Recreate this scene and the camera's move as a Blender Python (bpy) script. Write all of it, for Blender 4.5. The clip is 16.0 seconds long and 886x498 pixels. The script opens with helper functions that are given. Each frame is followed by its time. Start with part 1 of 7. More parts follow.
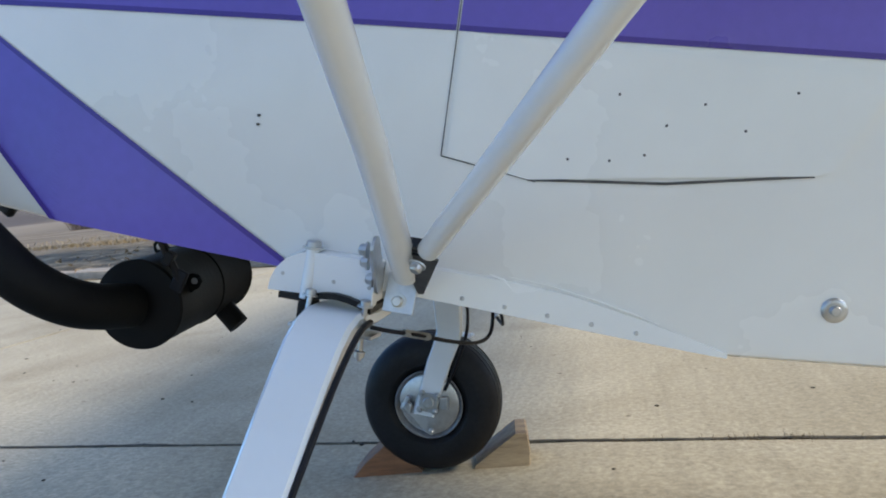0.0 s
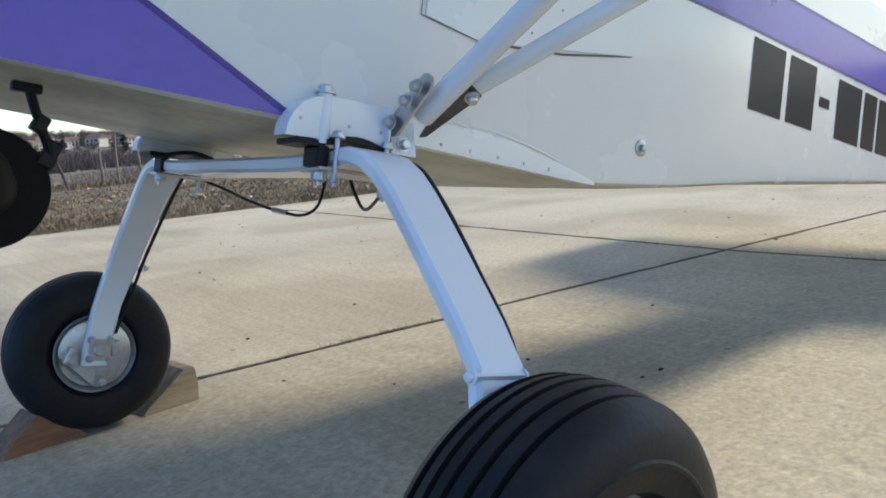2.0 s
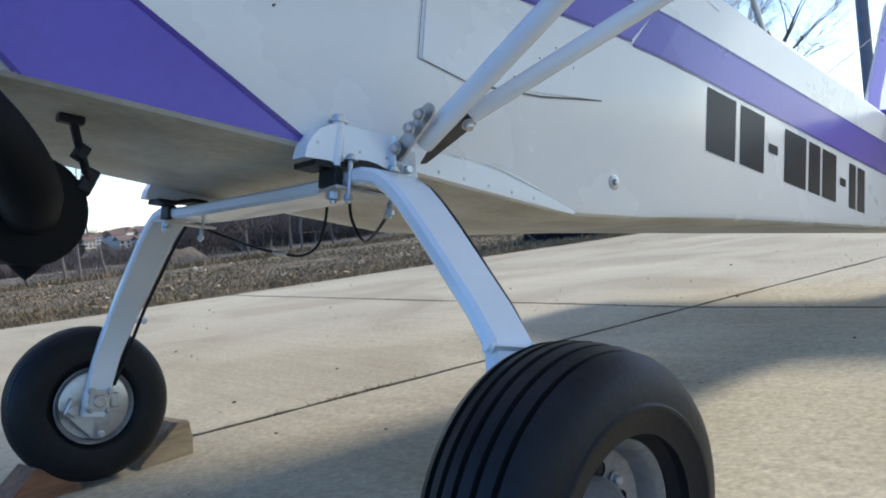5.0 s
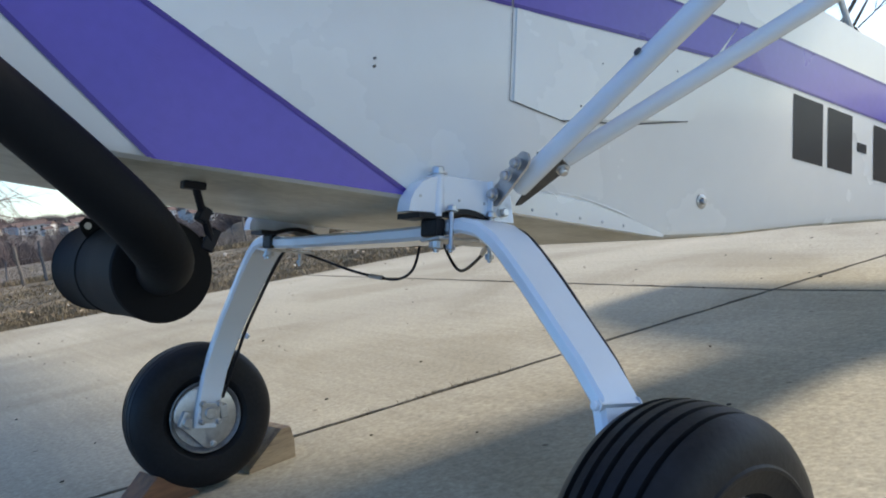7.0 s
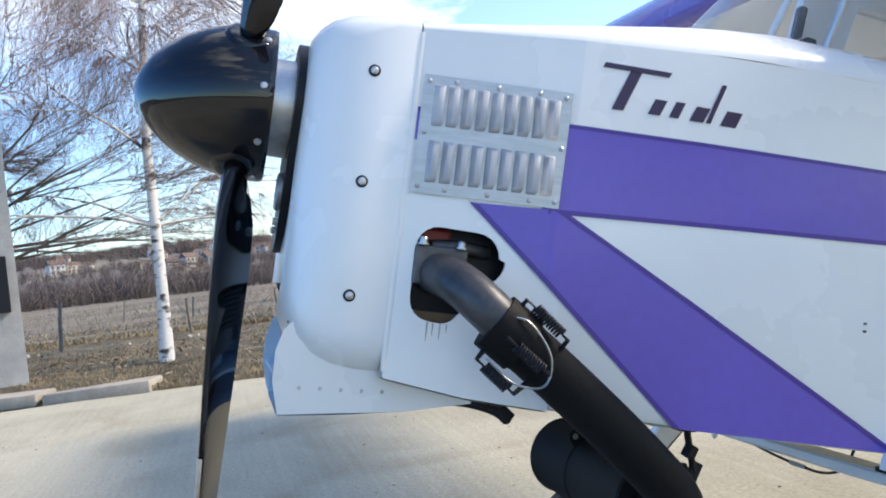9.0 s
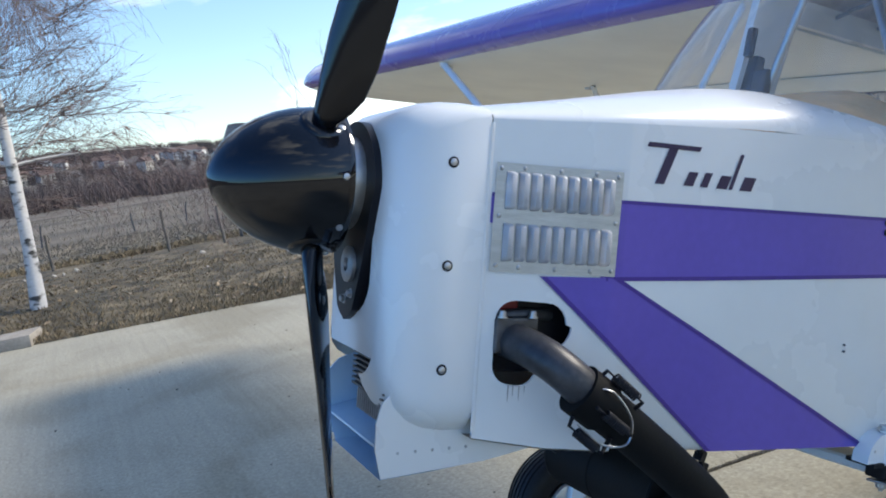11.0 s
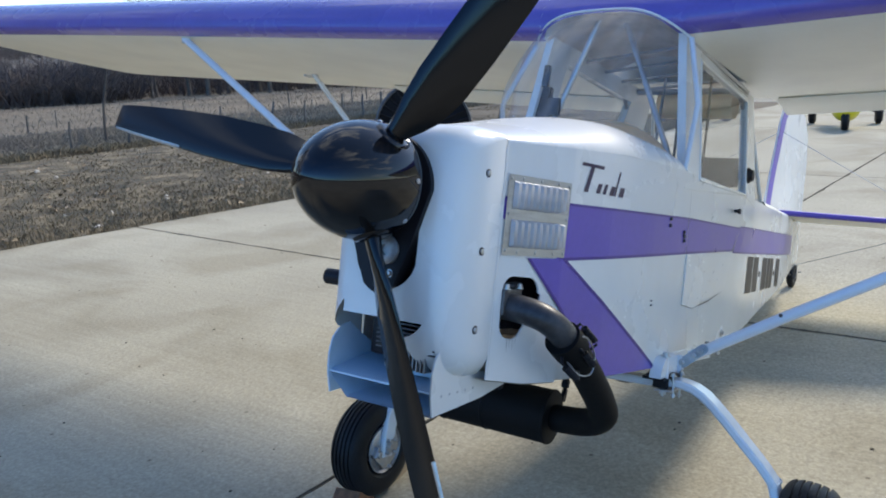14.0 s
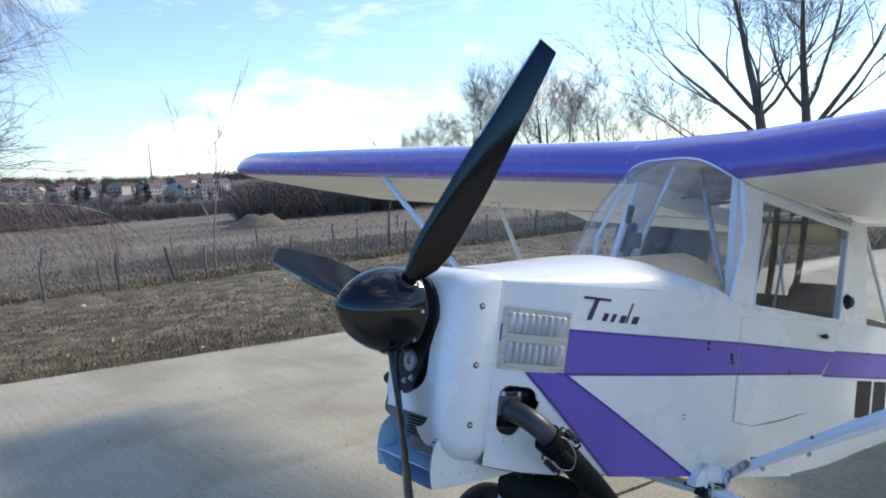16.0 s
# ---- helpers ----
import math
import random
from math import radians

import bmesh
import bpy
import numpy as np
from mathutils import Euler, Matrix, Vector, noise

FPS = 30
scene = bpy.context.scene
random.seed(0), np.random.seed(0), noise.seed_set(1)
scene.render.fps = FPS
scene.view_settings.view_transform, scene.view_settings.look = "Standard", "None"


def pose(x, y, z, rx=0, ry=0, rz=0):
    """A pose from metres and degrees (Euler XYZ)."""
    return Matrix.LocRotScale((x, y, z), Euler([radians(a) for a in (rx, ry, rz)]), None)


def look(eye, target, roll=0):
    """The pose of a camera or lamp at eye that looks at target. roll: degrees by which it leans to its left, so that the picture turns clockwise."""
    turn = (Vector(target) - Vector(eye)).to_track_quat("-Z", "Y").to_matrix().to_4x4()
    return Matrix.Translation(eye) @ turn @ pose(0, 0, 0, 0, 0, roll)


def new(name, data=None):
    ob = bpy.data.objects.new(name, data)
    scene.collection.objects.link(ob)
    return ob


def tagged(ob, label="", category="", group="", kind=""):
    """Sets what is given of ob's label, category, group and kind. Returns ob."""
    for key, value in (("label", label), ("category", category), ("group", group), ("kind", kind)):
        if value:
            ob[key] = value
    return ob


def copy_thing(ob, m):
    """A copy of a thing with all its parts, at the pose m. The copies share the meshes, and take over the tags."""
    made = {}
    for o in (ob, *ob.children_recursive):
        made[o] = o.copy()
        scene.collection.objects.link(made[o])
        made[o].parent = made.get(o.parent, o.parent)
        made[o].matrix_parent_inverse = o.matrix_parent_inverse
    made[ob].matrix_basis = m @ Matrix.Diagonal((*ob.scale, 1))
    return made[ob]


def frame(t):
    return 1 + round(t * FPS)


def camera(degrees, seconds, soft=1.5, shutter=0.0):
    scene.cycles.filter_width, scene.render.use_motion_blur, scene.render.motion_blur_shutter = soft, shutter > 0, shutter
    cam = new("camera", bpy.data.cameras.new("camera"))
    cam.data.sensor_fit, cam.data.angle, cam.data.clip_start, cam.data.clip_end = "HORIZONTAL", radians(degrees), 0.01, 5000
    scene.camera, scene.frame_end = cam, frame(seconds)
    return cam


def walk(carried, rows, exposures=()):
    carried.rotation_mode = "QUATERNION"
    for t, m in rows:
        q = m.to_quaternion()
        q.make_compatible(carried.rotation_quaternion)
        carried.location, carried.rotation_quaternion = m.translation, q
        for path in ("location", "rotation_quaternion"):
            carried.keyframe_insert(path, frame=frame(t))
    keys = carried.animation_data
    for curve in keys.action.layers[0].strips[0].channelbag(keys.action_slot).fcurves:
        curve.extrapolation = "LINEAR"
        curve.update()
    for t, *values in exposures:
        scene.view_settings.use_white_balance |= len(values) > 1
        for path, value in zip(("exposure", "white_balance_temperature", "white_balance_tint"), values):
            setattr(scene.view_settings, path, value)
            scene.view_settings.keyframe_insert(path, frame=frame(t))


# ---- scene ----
cam = camera(57.0, 16.0, soft=1.9)
PATH = [
    (0, (0.492, -1.32, 0.75), (0.074, 0.629, 0.588), -5.6),
    (0.5, (0.206, -1.247, 0.676), (-0.011, 0.733, 0.5), -6.2),
    (1, (-0.023, -1.306, 0.729), (0.193, 0.667, 0.482), -5.0),
    (1.5, (-0.235, -1.361, 0.713), (0.571, 0.425, 0.314), -3.7),
    (2, (-0.409, -1.262, 0.627), (0.748, 0.342, 0.329), -5.2),
    (2.5, (-0.49, -1.265, 0.538), (0.691, 0.346, 0.451), -7.7),
    (3, (-0.535, -1.304, 0.488), (0.679, 0.283, 0.391), -6.6),
    (5.5, (-0.538, -1.315, 0.539), (0.726, 0.233, 0.458), -6.8),
    (6, (-0.55, -1.321, 0.552), (0.68, 0.252, 0.453), -7.3),
    (6.5, (-0.563, -1.34, 0.606), (0.646, 0.251, 0.525), -9.1),
    (7, (-0.594, -1.334, 0.66), (0.528, 0.315, 0.511), -8.7),
    (7.5, (-0.725, -1.366, 0.78), (0.267, 0.368, 0.698), -9.1),
    (8, (-0.766, -1.389, 0.857), (0.072, 0.425, 0.783), -5.2),
    (8.5, (-0.845, -1.376, 0.94), (-0.162, 0.504, 0.925), -5.7),
    (9, (-0.909, -1.356, 1.051), (-0.384, 0.574, 1.051), -6.4),
    (11.5, (-1.308, -1.342, 1.386), (-0.297, 0.342, 1.012), -9.1),
    (12, (-1.414, -1.276, 1.397), (-0.184, 0.242, 0.97), -9.9),
    (12.5, (-1.586, -1.229, 1.406), (-0.228, 0.174, 0.975), -9.8),
    (13, (-1.691, -1.092, 1.394), (-0.237, 0.214, 0.969), -6.9),
    (13.5, (-1.858, -1.037, 1.447), (-0.252, 0.083, 1.04), -5.6),
    (13.7, (-1.954, -1.043, 1.472), (-0.314, -0.003, 0.996), -4.4),
    (14, (-2.077, -1.083, 1.545), (-0.483, 0.037, 1.091), -2.4),
    (14.5, (-2.125, -1.292, 1.59), (-0.672, 0.019, 1.176), -1.0),
    (15, (-2.054, -1.571, 1.618), (-0.654, -0.18, 1.294), -3.7),
    (15.5, (-2.065, -1.79, 1.609), (-0.755, -0.319, 1.266), -3.2),
    (16, (-2.009, -1.952, 1.668), (-0.862, -0.323, 1.495), -4.3),
]
EXPOSURES = [(0.0, 0.75, 7600, 10), (0.5, 0.70, 7700, 10), (1.0, 0.80, 7800, 10), (1.5, 0.85, 7700, 10), (2.0, 0.72, 7450, 10), (2.5, 0.60, 6850, 10), (3.0, 0.56, 6850, 10), (5.5, 0.64, 7050, 10), (7.0, 0.63, 7200, 10), (9.0, 1.04, 7300, 10), (11.5, 0.50, 6700, 8), (13.5, 0.54, 6850, 8), (15.0, 0.56, 6850, 9), (16.0, 0.52, 6750, 10)]
walk(cam, [(t, look(eye, target, roll)) for t, eye, target, roll in PATH], EXPOSURES)

# ---------------------------------------------------------------- light
SUN_EL, SUN_AZ = 38.5, -8.0          # degrees; azimuth from +x towards +y
world = bpy.data.worlds.new("sky")
scene.world = world
world.use_nodes = True
wn, wl = world.node_tree.nodes, world.node_tree.links
wn.clear()
w_out = wn.new("ShaderNodeOutputWorld")
w_bg = wn.new("ShaderNodeBackground")
w_sky = wn.new("ShaderNodeTexSky")
w_sky.sky_type = "NISHITA"
w_sky.sun_disc = False
w_sky.sun_elevation = radians(SUN_EL)
w_sky.sun_rotation = radians(90 - SUN_AZ)
w_sky.air_density, w_sky.dust_density, w_sky.ozone_density = 1.0, 0.3, 3.0
w_tc = wn.new("ShaderNodeTexCoord")
w_map = wn.new("ShaderNodeMapping")
w_map.inputs["Scale"].default_value = (1.0, 1.0, 3.2)
w_map.inputs["Location"].default_value = (3.1, 0.4, 0.2)
w_noise = wn.new("ShaderNodeTexNoise")
w_noise.inputs["Scale"].default_value = 1.9
w_noise.inputs["Detail"].default_value = 9.0
w_noise.inputs["Roughness"].default_value = 0.58
w_ramp = wn.new("ShaderNodeValToRGB")
w_ramp.color_ramp.elements[0].position, w_ramp.color_ramp.elements[1].position = 0.53, 0.70
w_cloud = wn.new("ShaderNodeMixRGB")
w_cloud.inputs[2].default_value = (8.8, 9.0, 9.2, 1)
wl.new(w_tc.outputs["Generated"], w_map.inputs["Vector"])
wl.new(w_map.outputs[0], w_noise.inputs["Vector"])
wl.new(w_noise.outputs[0], w_ramp.inputs[0])
# thin cloud gathers on the sun's side, the other half of the sky is clear and deep blue
w_sep = wn.new("ShaderNodeVectorMath")
w_sep.operation = "DOT_PRODUCT"
w_sep.inputs[1].default_value = (1.0, -0.10, 0.0)
wl.new(w_tc.outputs["Generated"], w_sep.inputs[0])
w_side = wn.new("ShaderNodeMapRange")
w_side.inputs["From Min"].default_value, w_side.inputs["From Max"].default_value = -0.45, 0.2
w_side.inputs["To Min"].default_value, w_side.inputs["To Max"].default_value = 0.06, 1.0
wl.new(w_sep.outputs["Value"], w_side.inputs[0])
w_blue = wn.new("ShaderNodeMapRange")
w_blue.inputs["From Min"].default_value, w_blue.inputs["From Max"].default_value = -0.75, -0.05
wl.new(w_sep.outputs["Value"], w_blue.inputs[0])
w_deep = wn.new("ShaderNodeMixRGB")
w_deep.inputs[1].default_value, w_deep.inputs[2].default_value = (0.42, 0.78, 1.22, 1), (0.86, 0.93, 1.03, 1)
wl.new(w_blue.outputs[0], w_deep.inputs[0])
w_fac = wn.new("ShaderNodeMath")
w_fac.operation = "MULTIPLY"
wl.new(w_ramp.outputs[0], w_fac.inputs[0])
wl.new(w_side.outputs[0], w_fac.inputs[1])
w_tint = wn.new("ShaderNodeMixRGB")
w_tint.blend_type = "MULTIPLY"
w_tint.inputs[0].default_value = 1.0
wl.new(w_deep.outputs[0], w_tint.inputs[2])
wl.new(w_sky.outputs[0], w_tint.inputs[1])
wl.new(w_fac.outputs[0], w_cloud.inputs[0])
wl.new(w_tint.outputs[0], w_cloud.inputs[1])
wl.new(w_cloud.outputs[0], w_bg.inputs[0])
w_bg.inputs[1].default_value = 0.168
wl.new(w_bg.outputs[0], w_out.inputs[0])

sun = new("sun", bpy.data.lights.new("sun", "SUN"))
sun.data.energy, sun.data.angle, sun.data.color = 2.60, radians(14.0), (1.0, 0.93, 0.82)
sdir = Vector((math.cos(radians(SUN_EL)) * math.cos(radians(SUN_AZ)), math.cos(radians(SUN_EL)) * math.sin(radians(SUN_AZ)), math.sin(radians(SUN_EL))))
sun.matrix_world = look(sdir * 50, (0, 0, 0))


# ---------------------------------------------------------------- materials
def material(name, colour, rough=0.5, metal=0.0, vary=0.06, scale=6.0, bump=0.0, bump_scale=60.0, coat=0.0, stretch=(1, 1, 1), second=None, spread=(0.35, 0.65), world_space=False, rough_vary=0.08):
    """Principled surface with two scales of colour variation and fine relief."""
    m = bpy.data.materials.new(name)
    m.use_nodes = True
    n, l = m.node_tree.nodes, m.node_tree.links
    b = n["Principled BSDF"]
    tc = n.new("ShaderNodeTexCoord")
    src = tc.outputs["Object"]
    if world_space:
        geo = n.new("ShaderNodeNewGeometry")
        src = geo.outputs["Position"]
    mp = n.new("ShaderNodeMapping")
    mp.inputs["Scale"].default_value = stretch
    l.new(src, mp.inputs["Vector"])
    big = n.new("ShaderNodeTexNoise")
    big.inputs["Scale"].default_value, big.inputs["Detail"].default_value = scale, 5
    fine = n.new("ShaderNodeTexNoise")
    fine.inputs["Scale"].default_value, fine.inputs["Detail"].default_value = bump_scale, 4
    for t in (big, fine):
        l.new(mp.outputs[0], t.inputs["Vector"])
    ramp = n.new("ShaderNodeValToRGB")
    dark = second or tuple(c * (1 - 2 * vary) for c in colour)
    light = colour if second else tuple(min(1, c * (1 + vary)) for c in colour)
    ramp.color_ramp.elements[0].position, ramp.color_ramp.elements[1].position = spread
    ramp.color_ramp.elements[0].color, ramp.color_ramp.elements[1].color = (*dark, 1), (*light, 1)
    l.new(big.outputs[0], ramp.inputs[0])
    mix = n.new("ShaderNodeMixRGB")
    mix.blend_type = "OVERLAY"
    mix.inputs[0].default_value = min(0.6, vary * 3)
    l.new(ramp.outputs[0], mix.inputs[1])
    l.new(fine.outputs[0], mix.inputs[2])
    l.new(mix.outputs[0], b.inputs["Base Color"])
    rr = n.new("ShaderNodeMapRange")
    rr.inputs["To Min"].default_value, rr.inputs["To Max"].default_value = max(0.02, rough - rough_vary), min(1, rough + rough_vary)
    l.new(big.outputs[0], rr.inputs["Value"])
    l.new(rr.outputs[0], b.inputs["Roughness"])
    b.inputs["Metallic"].default_value = metal
    b.inputs["Coat Weight"].default_value = coat
    if max(colour) < 0.02 and rough > 0.3 and not coat:
        b.inputs["Specular IOR Level"].default_value = 0.22
    if bump:
        bp = n.new("ShaderNodeBump")
        bp.inputs["Strength"].default_value, bp.inputs["Distance"].default_value = bump, 0.004
        l.new(fine.outputs[0], bp.inputs["Height"])
        l.new(bp.outputs[0], b.inputs["Normal"])
    return m


WHITE = material("white_paint", (0.80, 0.80, 0.78), 0.27, vary=0.02, scale=3, coat=0.22, bump=0.015, bump_scale=25)
WHITE.node_tree.nodes["Principled BSDF"].inputs["Coat Roughness"].default_value = 0.14
CREAM = material("wing_fabric", (0.86, 0.84, 0.76), 0.42, vary=0.03, scale=3, bump=0.03, bump_scale=30)
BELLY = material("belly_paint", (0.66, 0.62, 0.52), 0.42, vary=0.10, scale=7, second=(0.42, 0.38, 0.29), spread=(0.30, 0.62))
PURPLE = material("purple_film", (0.125, 0.082, 0.46), 0.3, vary=0.03, scale=4, coat=0.1)
EDGEPURPLE = material("glossy_purple_edge", (0.135, 0.105, 0.43), 0.26, vary=0.03, scale=4, coat=0.6)
SCRIPT = material("script_film", (0.030, 0.016, 0.060), 0.4, vary=0.03)
DARKPURPLE = material("dark_purple_film", (0.055, 0.022, 0.26), 0.3, vary=0.03, scale=4)
BLACKFILM = material("black_film", (0.012, 0.012, 0.016), 0.4, vary=0.03)
BLACKGLOSS = material("black_gloss", (0.0035, 0.0035, 0.005), 0.045, vary=0.03, scale=3, rough_vary=0.02)
BLADE = material("black_composite", (0.003, 0.0035, 0.005), 0.12, vary=0.04, scale=5, rough_vary=0.03)
BLACKGLOSS.node_tree.nodes["Principled BSDF"].inputs["Specular IOR Level"].default_value = 0.55
BLADE.node_tree.nodes["Principled BSDF"].inputs["Specular IOR Level"].default_value = 0.36
MUFFLER = material("black_heat_paint", (0.0035, 0.0035, 0.004), 0.66, vary=0.10, scale=9, bump=0.12, bump_scale=140)
PIPEHOT = material("heat_blued_pipe", (0.055, 0.056, 0.062), 0.42, metal=0.4, vary=0.15, scale=14, bump=0.08, bump_scale=90)
RUBBER = material("rubber", (0.013, 0.013, 0.0145), 0.47, vary=0.14, scale=9, bump=0.12, bump_scale=120)
STEEL = material("zinc_steel", (0.52, 0.53, 0.54), 0.34, metal=0.85, vary=0.08, scale=18, bump=0.05, bump_scale=90)
ALU = material("brushed_aluminium", (0.50, 0.51, 0.51), 0.42, metal=0.75, vary=0.06, scale=12, stretch=(1, 1, 9), bump=0.06, bump_scale=80)
# lighter copy of the aluminium: sky gleam on the louvre bars put into the colour
LOUVRE = material("bright_pressed_aluminium", (0.74, 0.75, 0.78), 0.5, metal=0.35, vary=0.04, scale=10)
PODGREY = material("pod_grey", (0.10, 0.15, 0.22), 0.6, vary=0.06)
SOOT = material("soot_smear", (0.42, 0.41, 0.39), 0.6, vary=0.12, scale=60)
BAREGLUE = material("bare_patch", (0.42, 0.37, 0.27), 0.6, vary=0.1, scale=40)
CHIP = material("chipped_white", (0.9, 0.9, 0.88), 0.5, vary=0.02)
CASTALU = material("cast_aluminium", (0.34, 0.34, 0.35), 0.45, metal=0.7, vary=0.10, scale=20, bump=0.12, bump_scale=120)
DARKSTEEL = material("dark_steel", (0.10, 0.10, 0.105), 0.45, metal=0.6, vary=0.15, scale=20)
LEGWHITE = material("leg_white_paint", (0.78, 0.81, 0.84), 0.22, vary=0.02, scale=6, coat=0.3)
# scoop white with the blue of the sky mixed into its base colour
SCOOPSKY = material("pale_blue_paint", (0.50, 0.66, 0.80), 0.3, vary=0.03, scale=5, coat=0.2)
MASTGREY = material("mast_paint", (0.13, 0.14, 0.19), 0.5, vary=0.08, scale=4)
TAN = material("tan_leather", (0.92, 0.58, 0.29), 0.6, vary=0.08, scale=14, bump=0.1, bump_scale=90)
DARKCLOTH = material("dark_cloth", (0.010, 0.011, 0.014), 0.85, vary=0.1, scale=20, bump=0.1)
REDPAINT = material("red_paint", (0.30, 0.02, 0.02), 0.45)
YELLOW = material("yellow_paint", (0.72, 0.62, 0.02), 0.35, vary=0.04)
WOOD = material("chock_wood", (0.36, 0.27, 0.17), 0.75, vary=0.1, scale=5, stretch=(1, 8, 8), second=(0.20, 0.14, 0.09), bump=0.25, bump_scale=40)
WOODRED = material("stained_wood", (0.30, 0.13, 0.06), 0.7, vary=0.1, scale=6, stretch=(1, 8, 8), second=(0.16, 0.07, 0.035), bump=0.25, bump_scale=40)
POSTWOOD = material("weathered_post", (0.20, 0.17, 0.14), 0.9, vary=0.12, scale=4, bump=0.3, bump_scale=40)
BARK = material("bark", (0.135, 0.112, 0.092), 0.92, vary=0.15, scale=5, bump=0.4, bump_scale=30)
TWIG = material("twigs", (0.15, 0.122, 0.105), 0.92, vary=0.12, scale=3)
YOUNGBARK = material("young_bark", (0.30, 0.25, 0.215), 0.9, vary=0.12, scale=6)
BIRCHTWIG = material("birch_twigs", (0.20, 0.135, 0.12), 0.9, vary=0.1, scale=3)
BIRCH = material("birch_bark", (0.62, 0.58, 0.54), 0.8, vary=0.1, scale=5, stretch=(1, 1, 2), second=(0.05, 0.045, 0.04), spread=(0.38, 0.47), bump=0.3, bump_scale=24)
POLE = material("concrete_pole", (0.40, 0.38, 0.35), 0.9, vary=0.08, scale=4, bump=0.2, bump_scale=60)
KERB = material("kerb_concrete", (0.33, 0.29, 0.24), 0.9, vary=0.1, scale=6, bump=0.3, bump_scale=50)
DARKJOINT = material("joint_filler", (0.045, 0.038, 0.028), 0.95, vary=0.2, scale=9, bump=0.4, bump_scale=60)
STONE = material("pale_stone", (0.55, 0.50, 0.43), 0.9, vary=0.1)
HOUSE = material("house_render", (0.52, 0.49, 0.45), 0.9, vary=0.05)
ROOF = material("roof_tiles", (0.17, 0.115, 0.095), 0.9, vary=0.1)
DARKGLASS = material("dark_glass", (0.02, 0.022, 0.025), 0.15)
CLUMP = material("bare_wood_far", (0.125, 0.098, 0.088), 0.95, vary=0.14, scale=0.06, world_space=True, second=(0.075, 0.060, 0.056))
BRAMBLE = material("bare_bramble", (0.20, 0.165, 0.135), 0.95, vary=0.12, scale=0.5, world_space=True)
CONIFER = material("dark_conifer", (0.030, 0.042, 0.030), 0.9, vary=0.15, scale=0.3)
EARTH = material("dug_earth", (0.145, 0.115, 0.086), 0.95, vary=0.16, scale=1.2, bump=0.8, bump_scale=5, second=(0.095, 0.078, 0.055))
GREYWOOD = material("weathered_grey_wood", (0.20, 0.19, 0.18), 0.85, vary=0.12, scale=14, bump=0.3, bump_scale=70)
ROOFLINER = material("brown_roof_lining", (0.56, 0.51, 0.49), 0.75, vary=0.12, scale=9)
PLASTER = material("white_plaster", (0.66, 0.64, 0.60), 0.9, vary=0.05)


def glass_material(name, tint, haze):
    m = bpy.data.materials.new(name)
    m.use_nodes = True
    n, l = m.node_tree.nodes, m.node_tree.links
    n.remove(n["Principled BSDF"])
    tr = n.new("ShaderNodeBsdfTransparent")
    tr.inputs[0].default_value = (*tint, 1)
    gl = n.new("ShaderNodeBsdfGlossy")
    gl.inputs["Roughness"].default_value = 0.03
    lw = n.new("ShaderNodeLayerWeight")
    lw.inputs["Blend"].default_value = 0.5
    fr = n.new("ShaderNodeMath")
    fr.operation = "POWER"
    fr.inputs[1].default_value = 4.0
    fr2 = n.new("ShaderNodeMath")
    fr2.operation = "MULTIPLY_ADD"
    fr2.inputs[1].default_value, fr2.inputs[2].default_value = 0.6, 0.012
    l.new(lw.outputs["Facing"], fr.inputs[0])
    l.new(fr.outputs[0], fr2.inputs[0])
    mx = n.new("ShaderNodeMixShader")
    df = n.new("ShaderNodeBsdfDiffuse")
    df.inputs[0].default_value = (0.8, 0.82, 0.85, 1)
    no = n.new("ShaderNodeTexNoise")
    tc = n.new("ShaderNodeTexCoord")
    mp = n.new("ShaderNodeMapping")
    mp.inputs["Scale"].default_value = (2.5, 14, 1.2)
    l.new(tc.outputs["Object"], mp.inputs[0])
    l.new(mp.outputs[0], no.inputs["Vector"])
    no.inputs["Scale"].default_value = 2.0
    mr = n.new("ShaderNodeMapRange")
    mr.inputs["From Min"].default_value, mr.inputs["From Max"].default_value = 0.4, 0.75
    mr.inputs["To Min"].default_value, mr.inputs["To Max"].default_value = haze * 0.6, haze * 1.9
    l.new(no.outputs[0], mr.inputs[0])
    m2 = n.new("ShaderNodeMixShader")
    l.new(mr.outputs[0], m2.inputs[0])
    l.new(tr.outputs[0], m2.inputs[1])
    l.new(df.outputs[0], m2.inputs[2])
    l.new(fr2.outputs[0], mx.inputs[0])
    l.new(m2.outputs[0], mx.inputs[1])
    l.new(gl.outputs[0], mx.inputs[2])
    l.new(mx.outputs[0], n["Material Output"].inputs[0])
    return m


PERSPEX = glass_material("clear_plastic", (0.94, 0.95, 0.95), 0.003)
# streaks, plus a white diffuse veil standing in for reflections on the windscreen
SCREENPLEX = glass_material("scuffed_clear_plastic", (0.96, 0.965, 0.965), 0.085)


